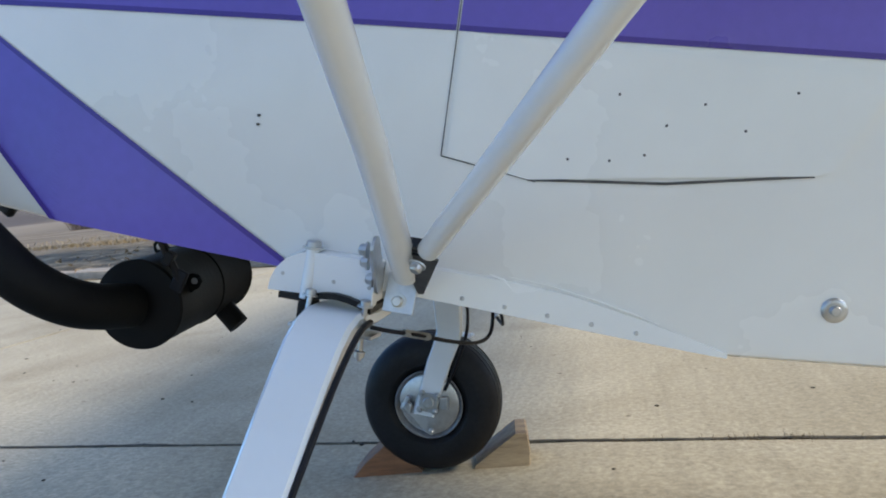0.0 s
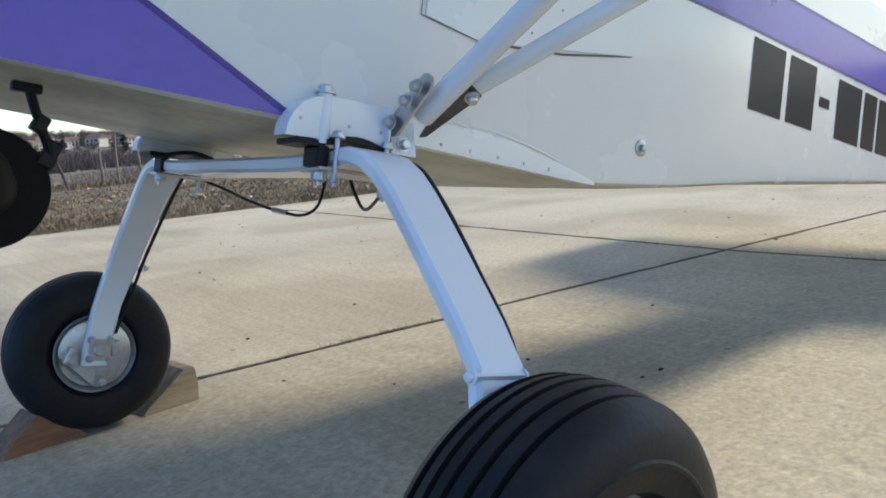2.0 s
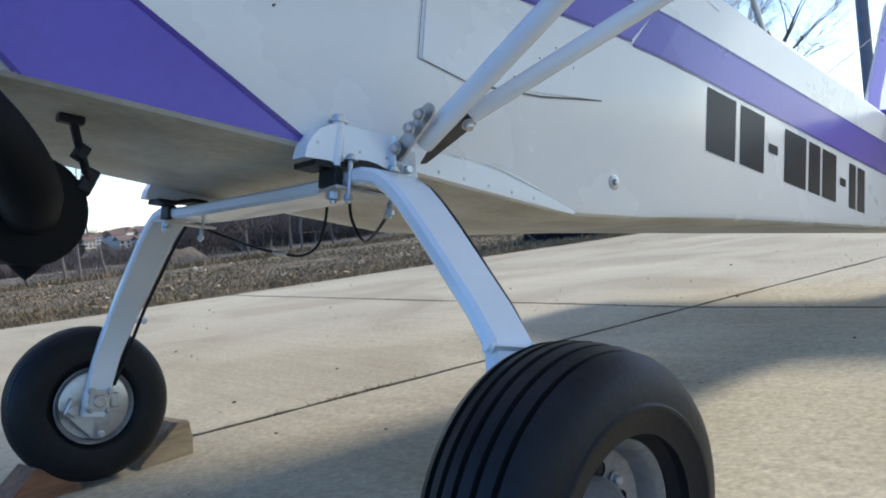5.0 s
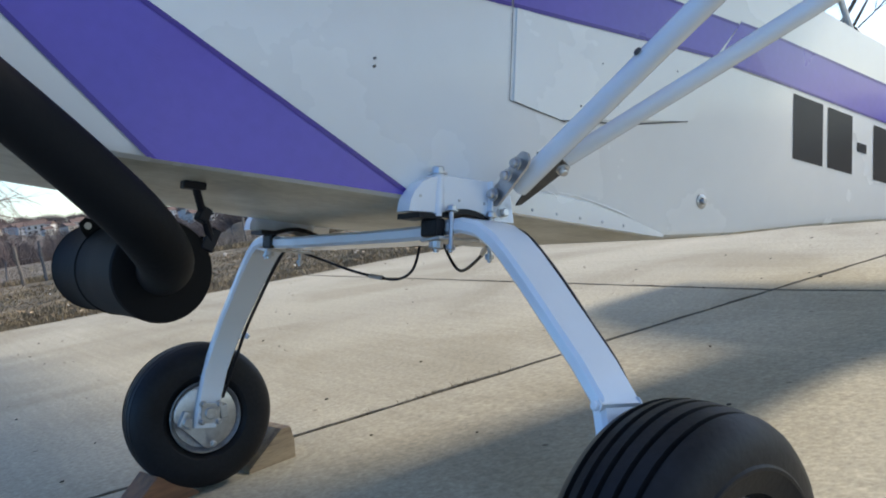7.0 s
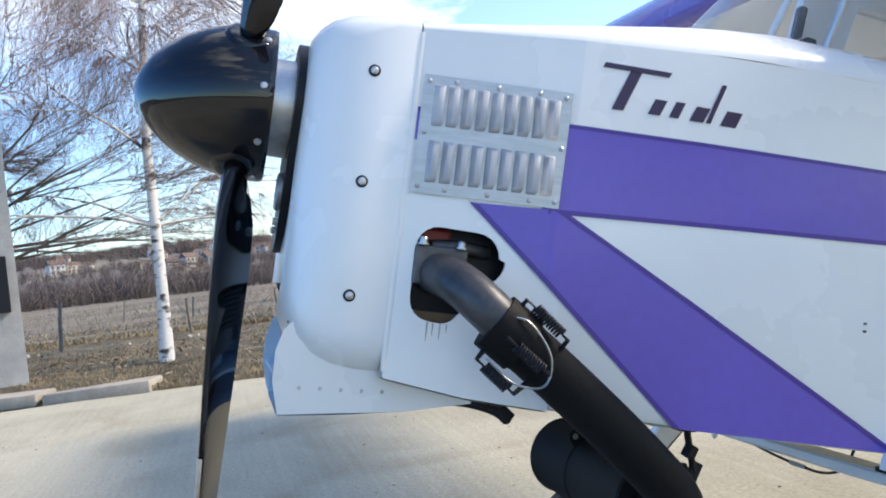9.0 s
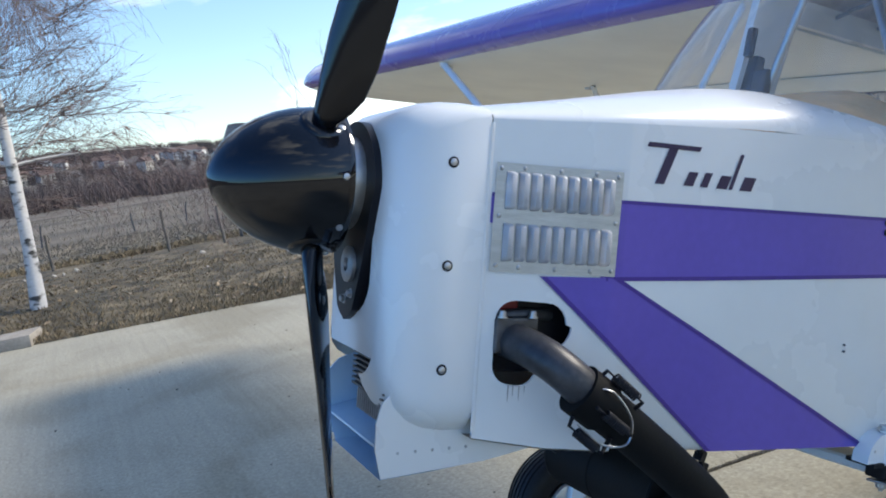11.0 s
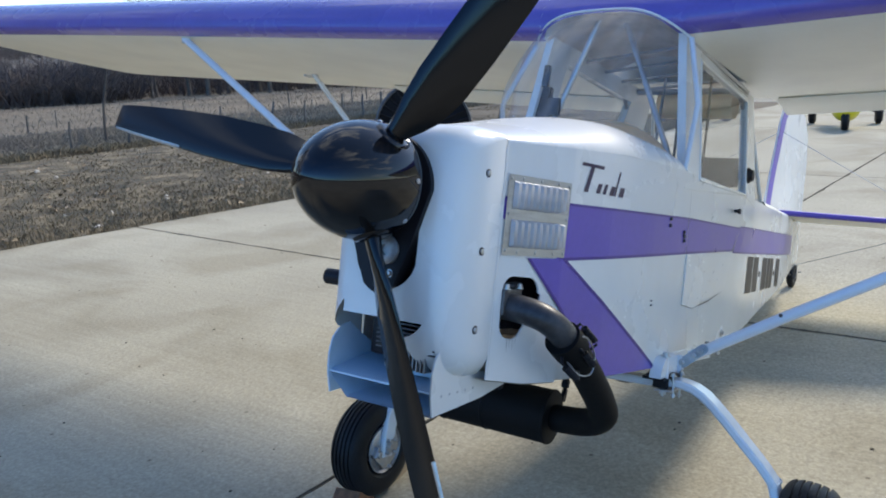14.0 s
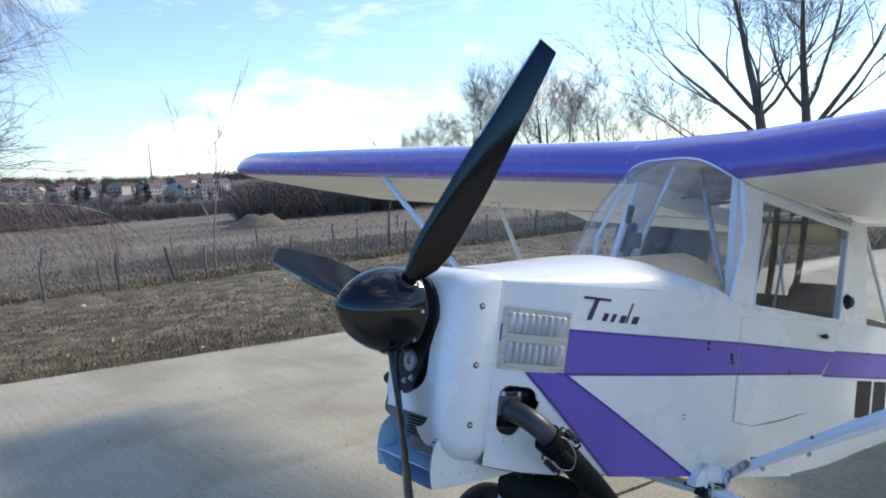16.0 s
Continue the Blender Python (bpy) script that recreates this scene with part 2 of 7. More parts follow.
def concrete_material():
    m = material("apron_concrete", (0.440, 0.402, 0.305), 0.9, vary=0.10, scale=0.55, bump=0.25, bump_scale=42, world_space=True, second=(0.335, 0.304, 0.230), spread=(0.3, 0.7))
    n, l = m.node_tree.nodes, m.node_tree.links
    b = n["Principled BSDF"]
    geo = n.new("ShaderNodeNewGeometry")
    mp = n.new("ShaderNodeMapping")
    mp.inputs["Rotation"].default_value = (0, 0, radians(3))
    mp.inputs["Scale"].default_value = (26, 0.7, 1)
    l.new(geo.outputs["Position"], mp.inputs["Vector"])
    streak = n.new("ShaderNodeTexNoise")
    streak.inputs["Scale"].default_value, streak.inputs["Detail"].default_value = 1.0, 6
    l.new(mp.outputs[0], streak.inputs["Vector"])
    grain = n.new("ShaderNodeTexNoise")
    grain.inputs["Scale"].default_value, grain.inputs["Detail"].default_value, grain.inputs["Roughness"].default_value = 75, 6, 0.75
    l.new(geo.outputs["Position"], grain.inputs["Vector"])
    spots = n.new("ShaderNodeTexVoronoi")
    spots.inputs["Scale"].default_value = 5.5
    l.new(geo.outputs["Position"], spots.inputs["Vector"])
    sr = n.new("ShaderNodeValToRGB")
    sr.color_ramp.elements[0].position, sr.color_ramp.elements[1].position = 0.035, 0.06
    sr.color_ramp.elements[0].color = (0.35, 0.32, 0.28, 1)
    l.new(spots.outputs["Distance"], sr.inputs[0])
    old = b.inputs["Base Color"].links[0].from_socket
    x1 = n.new("ShaderNodeMixRGB")
    x1.blend_type, x1.inputs[0].default_value = "OVERLAY", 0.15
    stain = n.new("ShaderNodeTexNoise")
    stain.inputs["Scale"].default_value, stain.inputs["Detail"].default_value, stain.inputs["Distortion"].default_value = 0.9, 7, 0.8
    l.new(geo.outputs["Position"], stain.inputs["Vector"])
    stain_ramp = n.new("ShaderNodeValToRGB")
    stain_ramp.color_ramp.elements[0].position, stain_ramp.color_ramp.elements[1].position = 0.36, 0.55
    stain_ramp.color_ramp.elements[0].color = (0.80, 0.78, 0.74, 1)
    l.new(stain.outputs[0], stain_ramp.inputs[0])
    x0 = n.new("ShaderNodeMixRGB")
    x0.blend_type, x0.inputs[0].default_value = "MULTIPLY", 1.0
    l.new(old, x0.inputs[1])
    l.new(stain_ramp.outputs[0], x0.inputs[2])
    l.new(x0.outputs[0], x1.inputs[1])
    l.new(streak.outputs[0], x1.inputs[2])
    x2 = n.new("ShaderNodeMixRGB")
    x2.blend_type, x2.inputs[0].default_value = "OVERLAY", 0.75
    l.new(x1.outputs[0], x2.inputs[1])
    l.new(grain.outputs[0], x2.inputs[2])
    x3 = n.new("ShaderNodeMixRGB")
    x3.blend_type, x3.inputs[0].default_value = "MULTIPLY", 0.8
    l.new(x2.outputs[0], x3.inputs[1])
    l.new(sr.outputs[0], x3.inputs[2])
    info = n.new("ShaderNodeObjectInfo")
    mr = n.new("ShaderNodeMapRange")
    mr.inputs["To Min"].default_value, mr.inputs["To Max"].default_value = 0.9, 1.06
    l.new(info.outputs["Random"], mr.inputs[0])
    x4 = n.new("ShaderNodeMixRGB")
    x4.blend_type, x4.inputs[0].default_value = "MULTIPLY", 1.0
    l.new(x3.outputs[0], x4.inputs[1])
    l.new(mr.outputs[0], x4.inputs[2])
    l.new(x4.outputs[0], b.inputs["Base Color"])
    return m


CONCRETE = concrete_material()


def land_material():
    """Dry winter grass near by, mixed fields and bare woods far away."""
    m = bpy.data.materials.new("dry_land")
    m.use_nodes = True
    n, l = m.node_tree.nodes, m.node_tree.links
    b = n["Principled BSDF"]
    b.inputs["Roughness"].default_value = 0.95
    geo = n.new("ShaderNodeNewGeometry")

    def noise_of(scale, detail, stretch=(1, 1, 1)):
        mp = n.new("ShaderNodeMapping")
        mp.inputs["Scale"].default_value = stretch
        t = n.new("ShaderNodeTexNoise")
        t.inputs["Scale"].default_value, t.inputs["Detail"].default_value = scale, detail
        l.new(geo.outputs["Position"], mp.inputs["Vector"])
        l.new(mp.outputs[0], t.inputs["Vector"])
        return t.outputs[0]

    def ramp_of(value, *stops):
        r = n.new("ShaderNodeValToRGB")
        while len(r.color_ramp.elements) < len(stops):
            r.color_ramp.elements.new(0.5)
        for e, (p, c) in zip(r.color_ramp.elements, stops):
            e.position, e.color = p, (*c, 1)
        l.new(value, r.inputs[0])
        return r.outputs[0]

    near = ramp_of(noise_of(3.4, 10), (0.32, (0.038, 0.033, 0.021)), (0.5, (0.108, 0.086, 0.053)), (0.68, (0.240, 0.190, 0.117)))
    fine = noise_of(17, 9)
    field = ramp_of(noise_of(0.11, 7, (1, 1.6, 1)), (0.34, (0.092, 0.072, 0.050)), (0.5, (0.155, 0.122, 0.082)), (0.66, (0.215, 0.172, 0.118)))
    far = ramp_of(noise_of(0.016, 5, (1, 0.35, 1)), (0.36, (0.075, 0.060, 0.052)), (0.5, (0.120, 0.098, 0.078)), (0.64, (0.230, 0.195, 0.145)))
    ov = n.new("ShaderNodeMixRGB")
    ov.blend_type, ov.inputs[0].default_value = "OVERLAY", 0.8
    l.new(near, ov.inputs[1])
    l.new(fine, ov.inputs[2])
    sep = n.new("ShaderNodeVectorMath")
    sep.operation = "LENGTH"
    l.new(geo.outputs["Position"], sep.inputs[0])
    mr = n.new("ShaderNodeMapRange")
    mr.inputs["From Min"].default_value, mr.inputs["From Max"].default_value = 105, 150
    l.new(sep.outputs["Value"], mr.inputs[0])
    mr2 = n.new("ShaderNodeMapRange")
    mr2.inputs["From Min"].default_value, mr2.inputs["From Max"].default_value = 14.5, 19
    l.new(sep.outputs["Value"], mr2.inputs[0])
    m0 = n.new("ShaderNodeMixRGB")
    l.new(mr2.outputs[0], m0.inputs[0])
    l.new(ov.outputs[0], m0.inputs[1])
    l.new(field, m0.inputs[2])
    mx = n.new("ShaderNodeMixRGB")
    l.new(mr.outputs[0], mx.inputs[0])
    l.new(m0.outputs[0], mx.inputs[1])
    l.new(far, mx.inputs[2])
    l.new(mx.outputs[0], b.inputs["Base Color"])
    bp = n.new("ShaderNodeBump")
    bp.inputs["Strength"].default_value, bp.inputs["Distance"].default_value = 0.6, 0.03
    l.new(fine, bp.inputs["Height"])
    l.new(bp.outputs[0], b.inputs["Normal"])
    return m


LAND = land_material()


def straw_material():
    m = material("dry_grass", (0.275, 0.215, 0.130), 0.9, vary=0.1, scale=1.5, world_space=True, second=(0.15, 0.112, 0.066))
    return m


STRAW = straw_material()


def litter_material():
    m = material("fallen_leaves", (0.30, 0.22, 0.13), 0.85, vary=0.1, scale=3, world_space=True)
    n, l = m.node_tree.nodes, m.node_tree.links
    geo = n.new("ShaderNodeNewGeometry")
    r = n.new("ShaderNodeValToRGB")
    r.color_ramp.elements.new(0.5)
    for e, (p, c) in zip(r.color_ramp.elements, ((0.0, (0.10, 0.068, 0.04)), (0.55, (0.27, 0.19, 0.115)), (1.0, (0.47, 0.37, 0.25)))):
        e.position, e.color = p, (*c, 1)
    l.new(geo.outputs["Random Per Island"], r.inputs[0])
    l.new(r.outputs[0], n["Principled BSDF"].inputs["Base Color"])
    return m


LITTER = litter_material()
TALLSTRAW = material("tall_dry_grass", (0.30, 0.255, 0.19), 0.9, vary=0.1, scale=0.35, world_space=True, second=(0.19, 0.16, 0.12))


# ---------------------------------------------------------------- mesh helpers
def part(name, bm, mat, parent, label="", smooth=0.0):
    """Links a bmesh as one mesh object under parent. smooth: degrees below which edges are shaded round."""
    bmesh.ops.recalc_face_normals(bm, faces=bm.faces)
    me = bpy.data.meshes.new(name)
    bm.to_mesh(me)
    bm.free()
    for mm in (mat if isinstance(mat, (list, tuple)) else [mat]):
        me.materials.append(mm)
    if smooth:
        me.shade_smooth()
        me.set_sharp_from_angle(angle=radians(smooth))
    ob = new(name, me)
    if parent is not None:
        ob.parent = parent
    if label:
        ob["label"] = label
    return ob


def alike(ob, m, parent=None):
    """Another object on the same mesh, at the local pose m."""
    o = bpy.data.objects.new(ob.name.split(".")[0], ob.data)
    scene.collection.objects.link(o)
    o.parent = parent or ob.parent
    o.matrix_local = m
    if "label" in ob:
        o["label"] = ob["label"]
    return o


def frame_of(d):
    d = Vector(d).normalized()
    a = d.cross((0, 0, 1)) if abs(d.z) < 0.9 else d.cross((1, 0, 0))
    a.normalize()
    return a, d.cross(a).normalized()


def loft(bm, rings, closed=True, cap=True):
    """Joins rings of points into a skin."""
    vs = [[bm.verts.new(p) for p in r] for r in rings]
    n = len(rings[0])
    for r0, r1 in zip(vs, vs[1:]):
        for i in range(n if closed else n - 1):
            j = (i + 1) % n
            bm.faces.new((r0[i], r0[j], r1[j], r1[i]))
    if cap and closed:
        bm.faces.new(vs[0])
        bm.faces.new(vs[-1])
    return vs


def tube(bm, pts, radii, n=12, cap=True, flat=1.0):
    pts = [Vector(p) for p in pts]
    if not isinstance(radii, (list, tuple)):
        radii = [radii] * len(pts)
    rings = []
    a = None
    for i, p in enumerate(pts):
        d = (pts[min(i + 1, len(pts) - 1)] - pts[max(i - 1, 0)]).normalized()
        if a is None:
            a, b = frame_of(d)
        else:
            a = (a - d * a.dot(d)).normalized()
            b = d.cross(a)
        rings.append([p + (a * math.cos(2 * math.pi * k / n) + b * math.sin(2 * math.pi * k / n) * flat) * radii[i] for k in range(n)])
    loft(bm, rings, cap=cap)
    return bm


def curve_pts(ctrl, steps=8):
    """Smooth points through the given ones."""
    c = [Vector(p) for p in ctrl]
    c = [c[0] * 2 - c[1]] + c + [c[-1] * 2 - c[-2]]
    out = []
    for i in range(1, len(c) - 2):
        for k in range(steps):
            t = k / steps
            p0, p1, p2, p3 = c[i - 1:i + 3]
            out.append(0.5 * ((2 * p1) + (p2 - p0) * t + (2 * p0 - 5 * p1 + 4 * p2 - p3) * t * t + (3 * p1 - p0 - 3 * p2 + p3) * t ** 3))
    out.append(c[-2])
    return out


def lathe(bm, profile, origin, axis, n=32, cap=True):
    """profile: (along, radius) pairs round axis from origin."""
    o, d = Vector(origin), Vector(axis).normalized()
    a, b = frame_of(d)
    rings = [[o + d * s + (a * math.cos(2 * math.pi * k / n) + b * math.sin(2 * math.pi * k / n)) * max(r, 1e-4) for k in range(n)] for s, r in profile]
    loft(bm, rings, cap=cap)
    return bm


def box(bm, centre, size, turn=None, bevel=0.0):
    m = Matrix.Translation(centre) @ (turn or Matrix.Identity(4)) @ Matrix.Diagonal((*size, 1))
    got = bmesh.ops.create_cube(bm, size=1.0, matrix=m)
    if bevel:
        es = list({e for v in got["verts"] for e in v.link_edges})
        bmesh.ops.bevel(bm, geom=es, offset=bevel, segments=2, affect="EDGES", profile=0.6)
    return bm


def turned(rx=0, ry=0, rz=0):
    return pose(0, 0, 0, rx, ry, rz)


def prism(bm, outline, y0, y1):
    """A plate: an outline of (x, z) points from y0 to y1."""
    loft(bm, [[(x, y0, z) for x, z in outline], [(x, y1, z) for x, z in outline]])
    return bm


def bolt(bm, at, axis, r=0.008, h=0.008, length=0.0):
    """Bolt head on its washer, and a shank with nut when length is given, turned in one piece."""
    prof = [(0, r * 1.45), (h * 0.25, r * 1.45), (h * 0.26, r), (h * 0.9, r), (h * 1.15, r * 0.75)]
    if length:
        prof = [(-length, r * 0.45), (-length * 0.94, r * 0.5), (-length * 0.93, r), (-length * 0.82, r), (-length * 0.81, r * 0.5), (-0.0005, r * 0.5)] + prof
    lathe(bm, prof, at, axis, 12)
    return bm


def lerp_table(table, x):
    for (x0, v0), (x1, v1) in zip(table, table[1:]):
        if x <= x1:
            t = max(0.0, (x - x0) / (x1 - x0))
            return v0 + (v1 - v0) * t
    return table[-1][1]


# ---------------------------------------------------------------- aircraft: frame of its own, nose towards -x, sitting tail down
NOSE_UP = 13.5
airplane = new("airplane")
airplane.matrix_world = pose(0, 0, 0, 0, NOSE_UP, 0)
airplane.empty_display_size = 0.3
tagged(airplane, "small white high-wing light airplane with purple stripes parked on concrete", "airplane")

HALF = [(-0.895, 0.218), (-0.68, 0.262), (-0.466, 0.283), (-0.2, 0.296), (0.0, 0.300), (0.75, 0.300), (2.06, 0.185), (3.1, 0.05)]
BOTTOM = [(-0.895, 0.690), (-0.78, 0.674), (-0.466, 0.659), (-0.09, 0.648), (0.13, 0.643), (0.47, 0.632), (0.70, 0.656), (1.0, 0.70), (1.8, 0.80), (3.1, 0.965)]
LONGERON = [(-0.895, 1.196), (-0.4, 1.226), (0.0, 1.231), (0.7, 1.216), (1.23, 1.206), (3.1, 1.19)]


def half(x):
    return lerp_table(HALF, x)


def middle(x):
    """The nose is set over a little to port."""
    return 0.050 * min(0.0, x)


def stbd(x):
    return half(x) + 2 * middle(x)


def bottom(x):
    return lerp_table(BOTTOM, x)


def longeron(x):
    return lerp_table(LONGERON, x)


def side_y(x, z):
    """Port skin: upright below the longeron, leaning in above it."""
    lean = max(0.0, z - 1.22) / 0.38 * 0.055
    return -(half(x) - lean)


def skin_y(x, z, sign, lift):
    """Port skin for sign 1, starboard for -1."""
    y = side_y(x, z)
    return y - lift if sign > 0 else -y + 2 * middle(x) + lift


# fuselage shell from behind the engine bay to the tail
bm = bmesh.new()
xs = [-0.66, -0.56, -0.466, -0.3, -0.15, 0.0, 0.13, 0.3, 0.47, 0.7, 0.85, 1.0, 1.23, 1.5, 1.8, 2.06, 2.4, 2.75, 3.1]
rings = []
for x in xs:
    w, zb, zt, r = half(x), bottom(x), longeron(x), 0.016
    h = [(w, zt), (w, (zt + zb) / 2), (w, zb + r), (w - r * 0.3, zb + r * 0.3), (w - r, zb), (w * 0.4, zb - 0.004)]
    rings.append([(x, -y, z) for y, z in h] + [(x, y * stbd(x) / w, z) for y, z in reversed(h)])
vs = loft(bm, rings, closed=False, cap=False)
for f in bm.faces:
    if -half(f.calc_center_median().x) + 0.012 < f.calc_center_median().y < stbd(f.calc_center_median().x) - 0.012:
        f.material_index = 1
bm.faces.new(vs[-1])
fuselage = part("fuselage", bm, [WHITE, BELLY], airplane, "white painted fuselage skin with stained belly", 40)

bm = bmesh.new()
rings = []
for x in [1.23, 1.4, 1.6, 1.8, 2.06, 2.4, 2.75, 3.1]:
    w, zt = half(x), longeron(x)
    rise = lerp_table([(1.23, 0.045), (2.2, 0.03), (3.1, 0.012)], x)
    rings.append([(x, w * math.sin(a), zt + rise * math.cos(a) ** 0.8 if abs(a) < 1.55 else zt) for a in [k * math.pi / 12 for k in range(-6, 7)]])
loft(bm, rings, closed=False, cap=False)
part("rear_deck", bm, WHITE, airplane, "rounded white rear deck", 40)

# engine bay sides; the port one has the exhaust opening
HOLE = []
for cx, cz, a0, a1, r in ((-0.838, 0.880, 90, 180, 0.032), (-0.838, 0.808, 180, 270, 0.032), (-0.825, 0.801, 270, 330, 0.026), (-0.780, 0.872, 290, 360, 0.038), (-0.785, 0.876, 0, 90, 0.034)):
    for k in range(6):
        a = radians(a0 + (a1 - a0) * k / 5)
        HOLE.append((cx + r * math.cos(a), cz + r * math.sin(a)))


def cowl_side(sign, hole):
    b = bmesh.new()
    xs2 = [-0.895, -0.84, -0.78, -0.72, -0.66]
    outer = [(x, bottom(x)) for x in xs2] + [(x, longeron(x)) for x in reversed(xs2)]
    for loop in [outer] + ([hole] if hole else []):
        v = [b.verts.new((x, 0, z)) for x, z in loop]
        for i in range(len(v)):
            b.edges.new((v[i], v[(i + 1) % len(v)]))
    bmesh.ops.triangle_fill(b, edges=b.edges[:], use_beauty=True)
    back = bmesh.ops.extrude_face_region(b, geom=b.faces[:])
    moved = {v for v in back["geom"] if isinstance(v, bmesh.types.BMVert)}
    for v in b.verts:
        v.co.y = sign * ((half(v.co.x) if sign < 0 else stbd(v.co.x)) - (0.004 if v in moved else 0.0))
    return b


part("cowl_side", cowl_side(-1, HOLE), WHITE, airplane, "white cowling side with the exhaust opening")
part("cowl_side", cowl_side(1, None), WHITE, airplane)
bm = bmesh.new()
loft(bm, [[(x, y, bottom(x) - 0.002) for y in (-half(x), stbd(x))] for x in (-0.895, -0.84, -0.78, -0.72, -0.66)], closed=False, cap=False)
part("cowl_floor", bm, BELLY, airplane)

# hood: flat at the nose, a hump in front of the windscreen, ending in a curved windscreen base
def hood_z(x, v):
    zt = longeron(x)
    h = lerp_table([(-0.895, 0.030), (-0.7, 0.055), (-0.5, 0.085), (-0.3, 0.108), (0.05, 0.10)], x)
    return zt + h * max(0.0, 1 - abs(v) ** 2.3) ** 0.55


def screen_base(v):
    return -0.37 + 0.39 * abs(v) ** 3


bm = bmesh.new()
cols = [math.sin(k * math.pi / 32) for k in range(-16, 17)]
rings = []
for k in range(17):
    row = []
    for v in cols:
        x = -0.895 + (screen_base(v) + 0.895) * k / 16
        row.append((x, middle(x) + v * (half(x) + middle(x)), hood_z(x, v)))
    rings.append(row)
loft(bm, rings, closed=False, cap=False)
part("hood", bm, WHITE, airplane, "glossy white hood with a hump before the windscreen", 50)

# nose bowl
def bowl_ring(x, inset, low=0.0):
    w, zb, zt, n = 0.1735 - inset, 0.690 + inset * (1 + low), 1.222 - inset * 0.8, 7
    out = []
    # the upper corners run out into the flatter edge of the hood
    rear = max(0.0, min(1.0, (x + 0.985) / 0.07))
    ty, tz = 0.065 + 0.015 * rear, 0.05 - 0.024 * rear
    for cy, cz, a0 in ((w - ty, zt - tz, 0), (-(w - ty), zt - tz, 90), (-(w - 0.06), zb + 0.06, 180), (w - 0.06, zb + 0.06, 270)):
        ry, rz = (ty, tz) if a0 < 180 else (0.06, 0.06)
        for k in range(n):
            a = radians(a0 + 90 * k / (n - 1))
            out.append((x, -0.0445 + cy + ry * math.cos(a), cz + rz * math.sin(a)))
    return out


bm = bmesh.new()
stack = [(-0.897, 0.0), (-0.93, 0.0), (-0.965, 0.003), (-0.995, 0.010), (-1.018, 0.021), (-1.034, 0.036), (-1.043, 0.052), (-1.046, 0.066)]
loft(bm, [bowl_ring(x, i, 0.25) for x, i in stack], cap=False)
low_cut = 0.806
gone = [f for f in bm.faces if f.calc_center_median().z < low_cut and -0.17 < f.calc_center_median().y < 0.07 and f.calc_center_median().x < -0.93 and (max(v.co.y for v in f.verts) - min(v.co.y for v in f.verts)) > 0.08]
gone += [f for f in bm.faces if f not in gone and f.calc_center_median().z < 0.84 and f.calc_center_median().y > -0.02 and f.calc_center_median().x < -0.93]
bmesh.ops.delete(bm, geom=gone, context="FACES")
face = [p for p in bowl_ring(-1.046, 0.066, 0.25) if p[2] > low_cut]
left = max(face, key=lambda p: p[1])[1]
right = min(face, key=lambda p: p[1])[1]
face = sorted(face, key=lambda p: math.atan2(p[2] - 0.95, p[1] + 0.0445))
face = [(-1.046, right, low_cut), (-1.046, left, low_cut)] + [p for p in face]
face.sort(key=lambda p: math.atan2(p[2] - 0.98, p[1] + 0.0445))
v = [bm.verts.new(p) for p in face]
edges = [bm.edges.new((v[i], v[(i + 1) % len(v)])) for i in range(len(v))]
slot = [(-0.040 + 0.080 * math.cos(a), 1.06 + 0.09 * math.sin(a) if math.sin(a) > 0 else 0.94 + 0.075 * math.sin(a)) for a in [2 * math.pi * k / 24 for k in range(24)]]
q = [bm.verts.new((-1.046, y, z)) for y, z in slot]
edges += [bm.edges.new((q[i], q[(i + 1) % len(q)])) for i in range(len(q))]
bmesh.ops.triangle_fill(bm, edges=edges, use_beauty=True)
bmesh.ops.remove_doubles(bm, verts=bm.verts, dist=0.0005)
nose = part("nose_bowl", bm, WHITE, airplane, "rounded white nose cowling", 50)
for y_sign in (-1,):
    for x, z in ((-0.958, 1.122), (-0.957, 0.962), (-0.955, 0.800)):
        bm = bmesh.new()
        lathe(bm, [(-0.001, 0.0088), (0.0012, 0.0088)], (x, y_sign * 0.2155, z), (0, y_sign, 0), 18)
        lathe(bm, [(0.001, 0.0062), (0.003, 0.0056), (0.0042, 0.003)], (x, y_sign * 0.2155, z), (0, y_sign, 0), 14)
        for f in bm.faces:
            f.material_index = 0 if abs(f.calc_center_median().y) < 0.2168 else 1
        part("screw", bm, [BLACKFILM, STEEL], nose, "steel screw in a dark cup washer", 40)
bm = bmesh.new()
loft(bm, [[(-0.8990, -0.2185, z), (-0.8960, -0.2194, z), (-0.8935, -0.2194, z), (-0.8905, -0.2185, z)] for z in (0.70, 0.95, 1.19)], closed=False, cap=False)
part("seam", bm, WHITE, nose)

# dark plate and pulley seen behind the spinner
THRUST = Vector((-0.9995, 0.0, -0.020)).normalized()
HUB = Vector((-1.090, -0.028, 1.083))
bm = bmesh.new()
ol = []
for k in range(44):
    a = 2 * math.pi * k / 44
    if math.sin(a) >= 0:
        ol.append((-0.034 + 0.112 * math.cos(a), 1.075 + 0.112 * math.sin(a)))
    else:
        w = lerp_table([(-1.0, 0.0), (-0.93, 0.036), (-0.6, 0.068), (0.0, 0.112)], math.sin(a))
        ol.append((-0.034 + w * (1 if math.cos(a) > 0 else -1), 1.075 + 0.222 * math.sin(a)))
loft(bm, [[(-1.058, y, z) for y, z in ol], [(-1.054, y, z) for y, z in ol], [(-1.025, y, z) for y, z in ol]])
plate = part("front_plate", bm, BLACKFILM, airplane, "black rimmed opening behind the spinner", 30)
bm = bmesh.new()
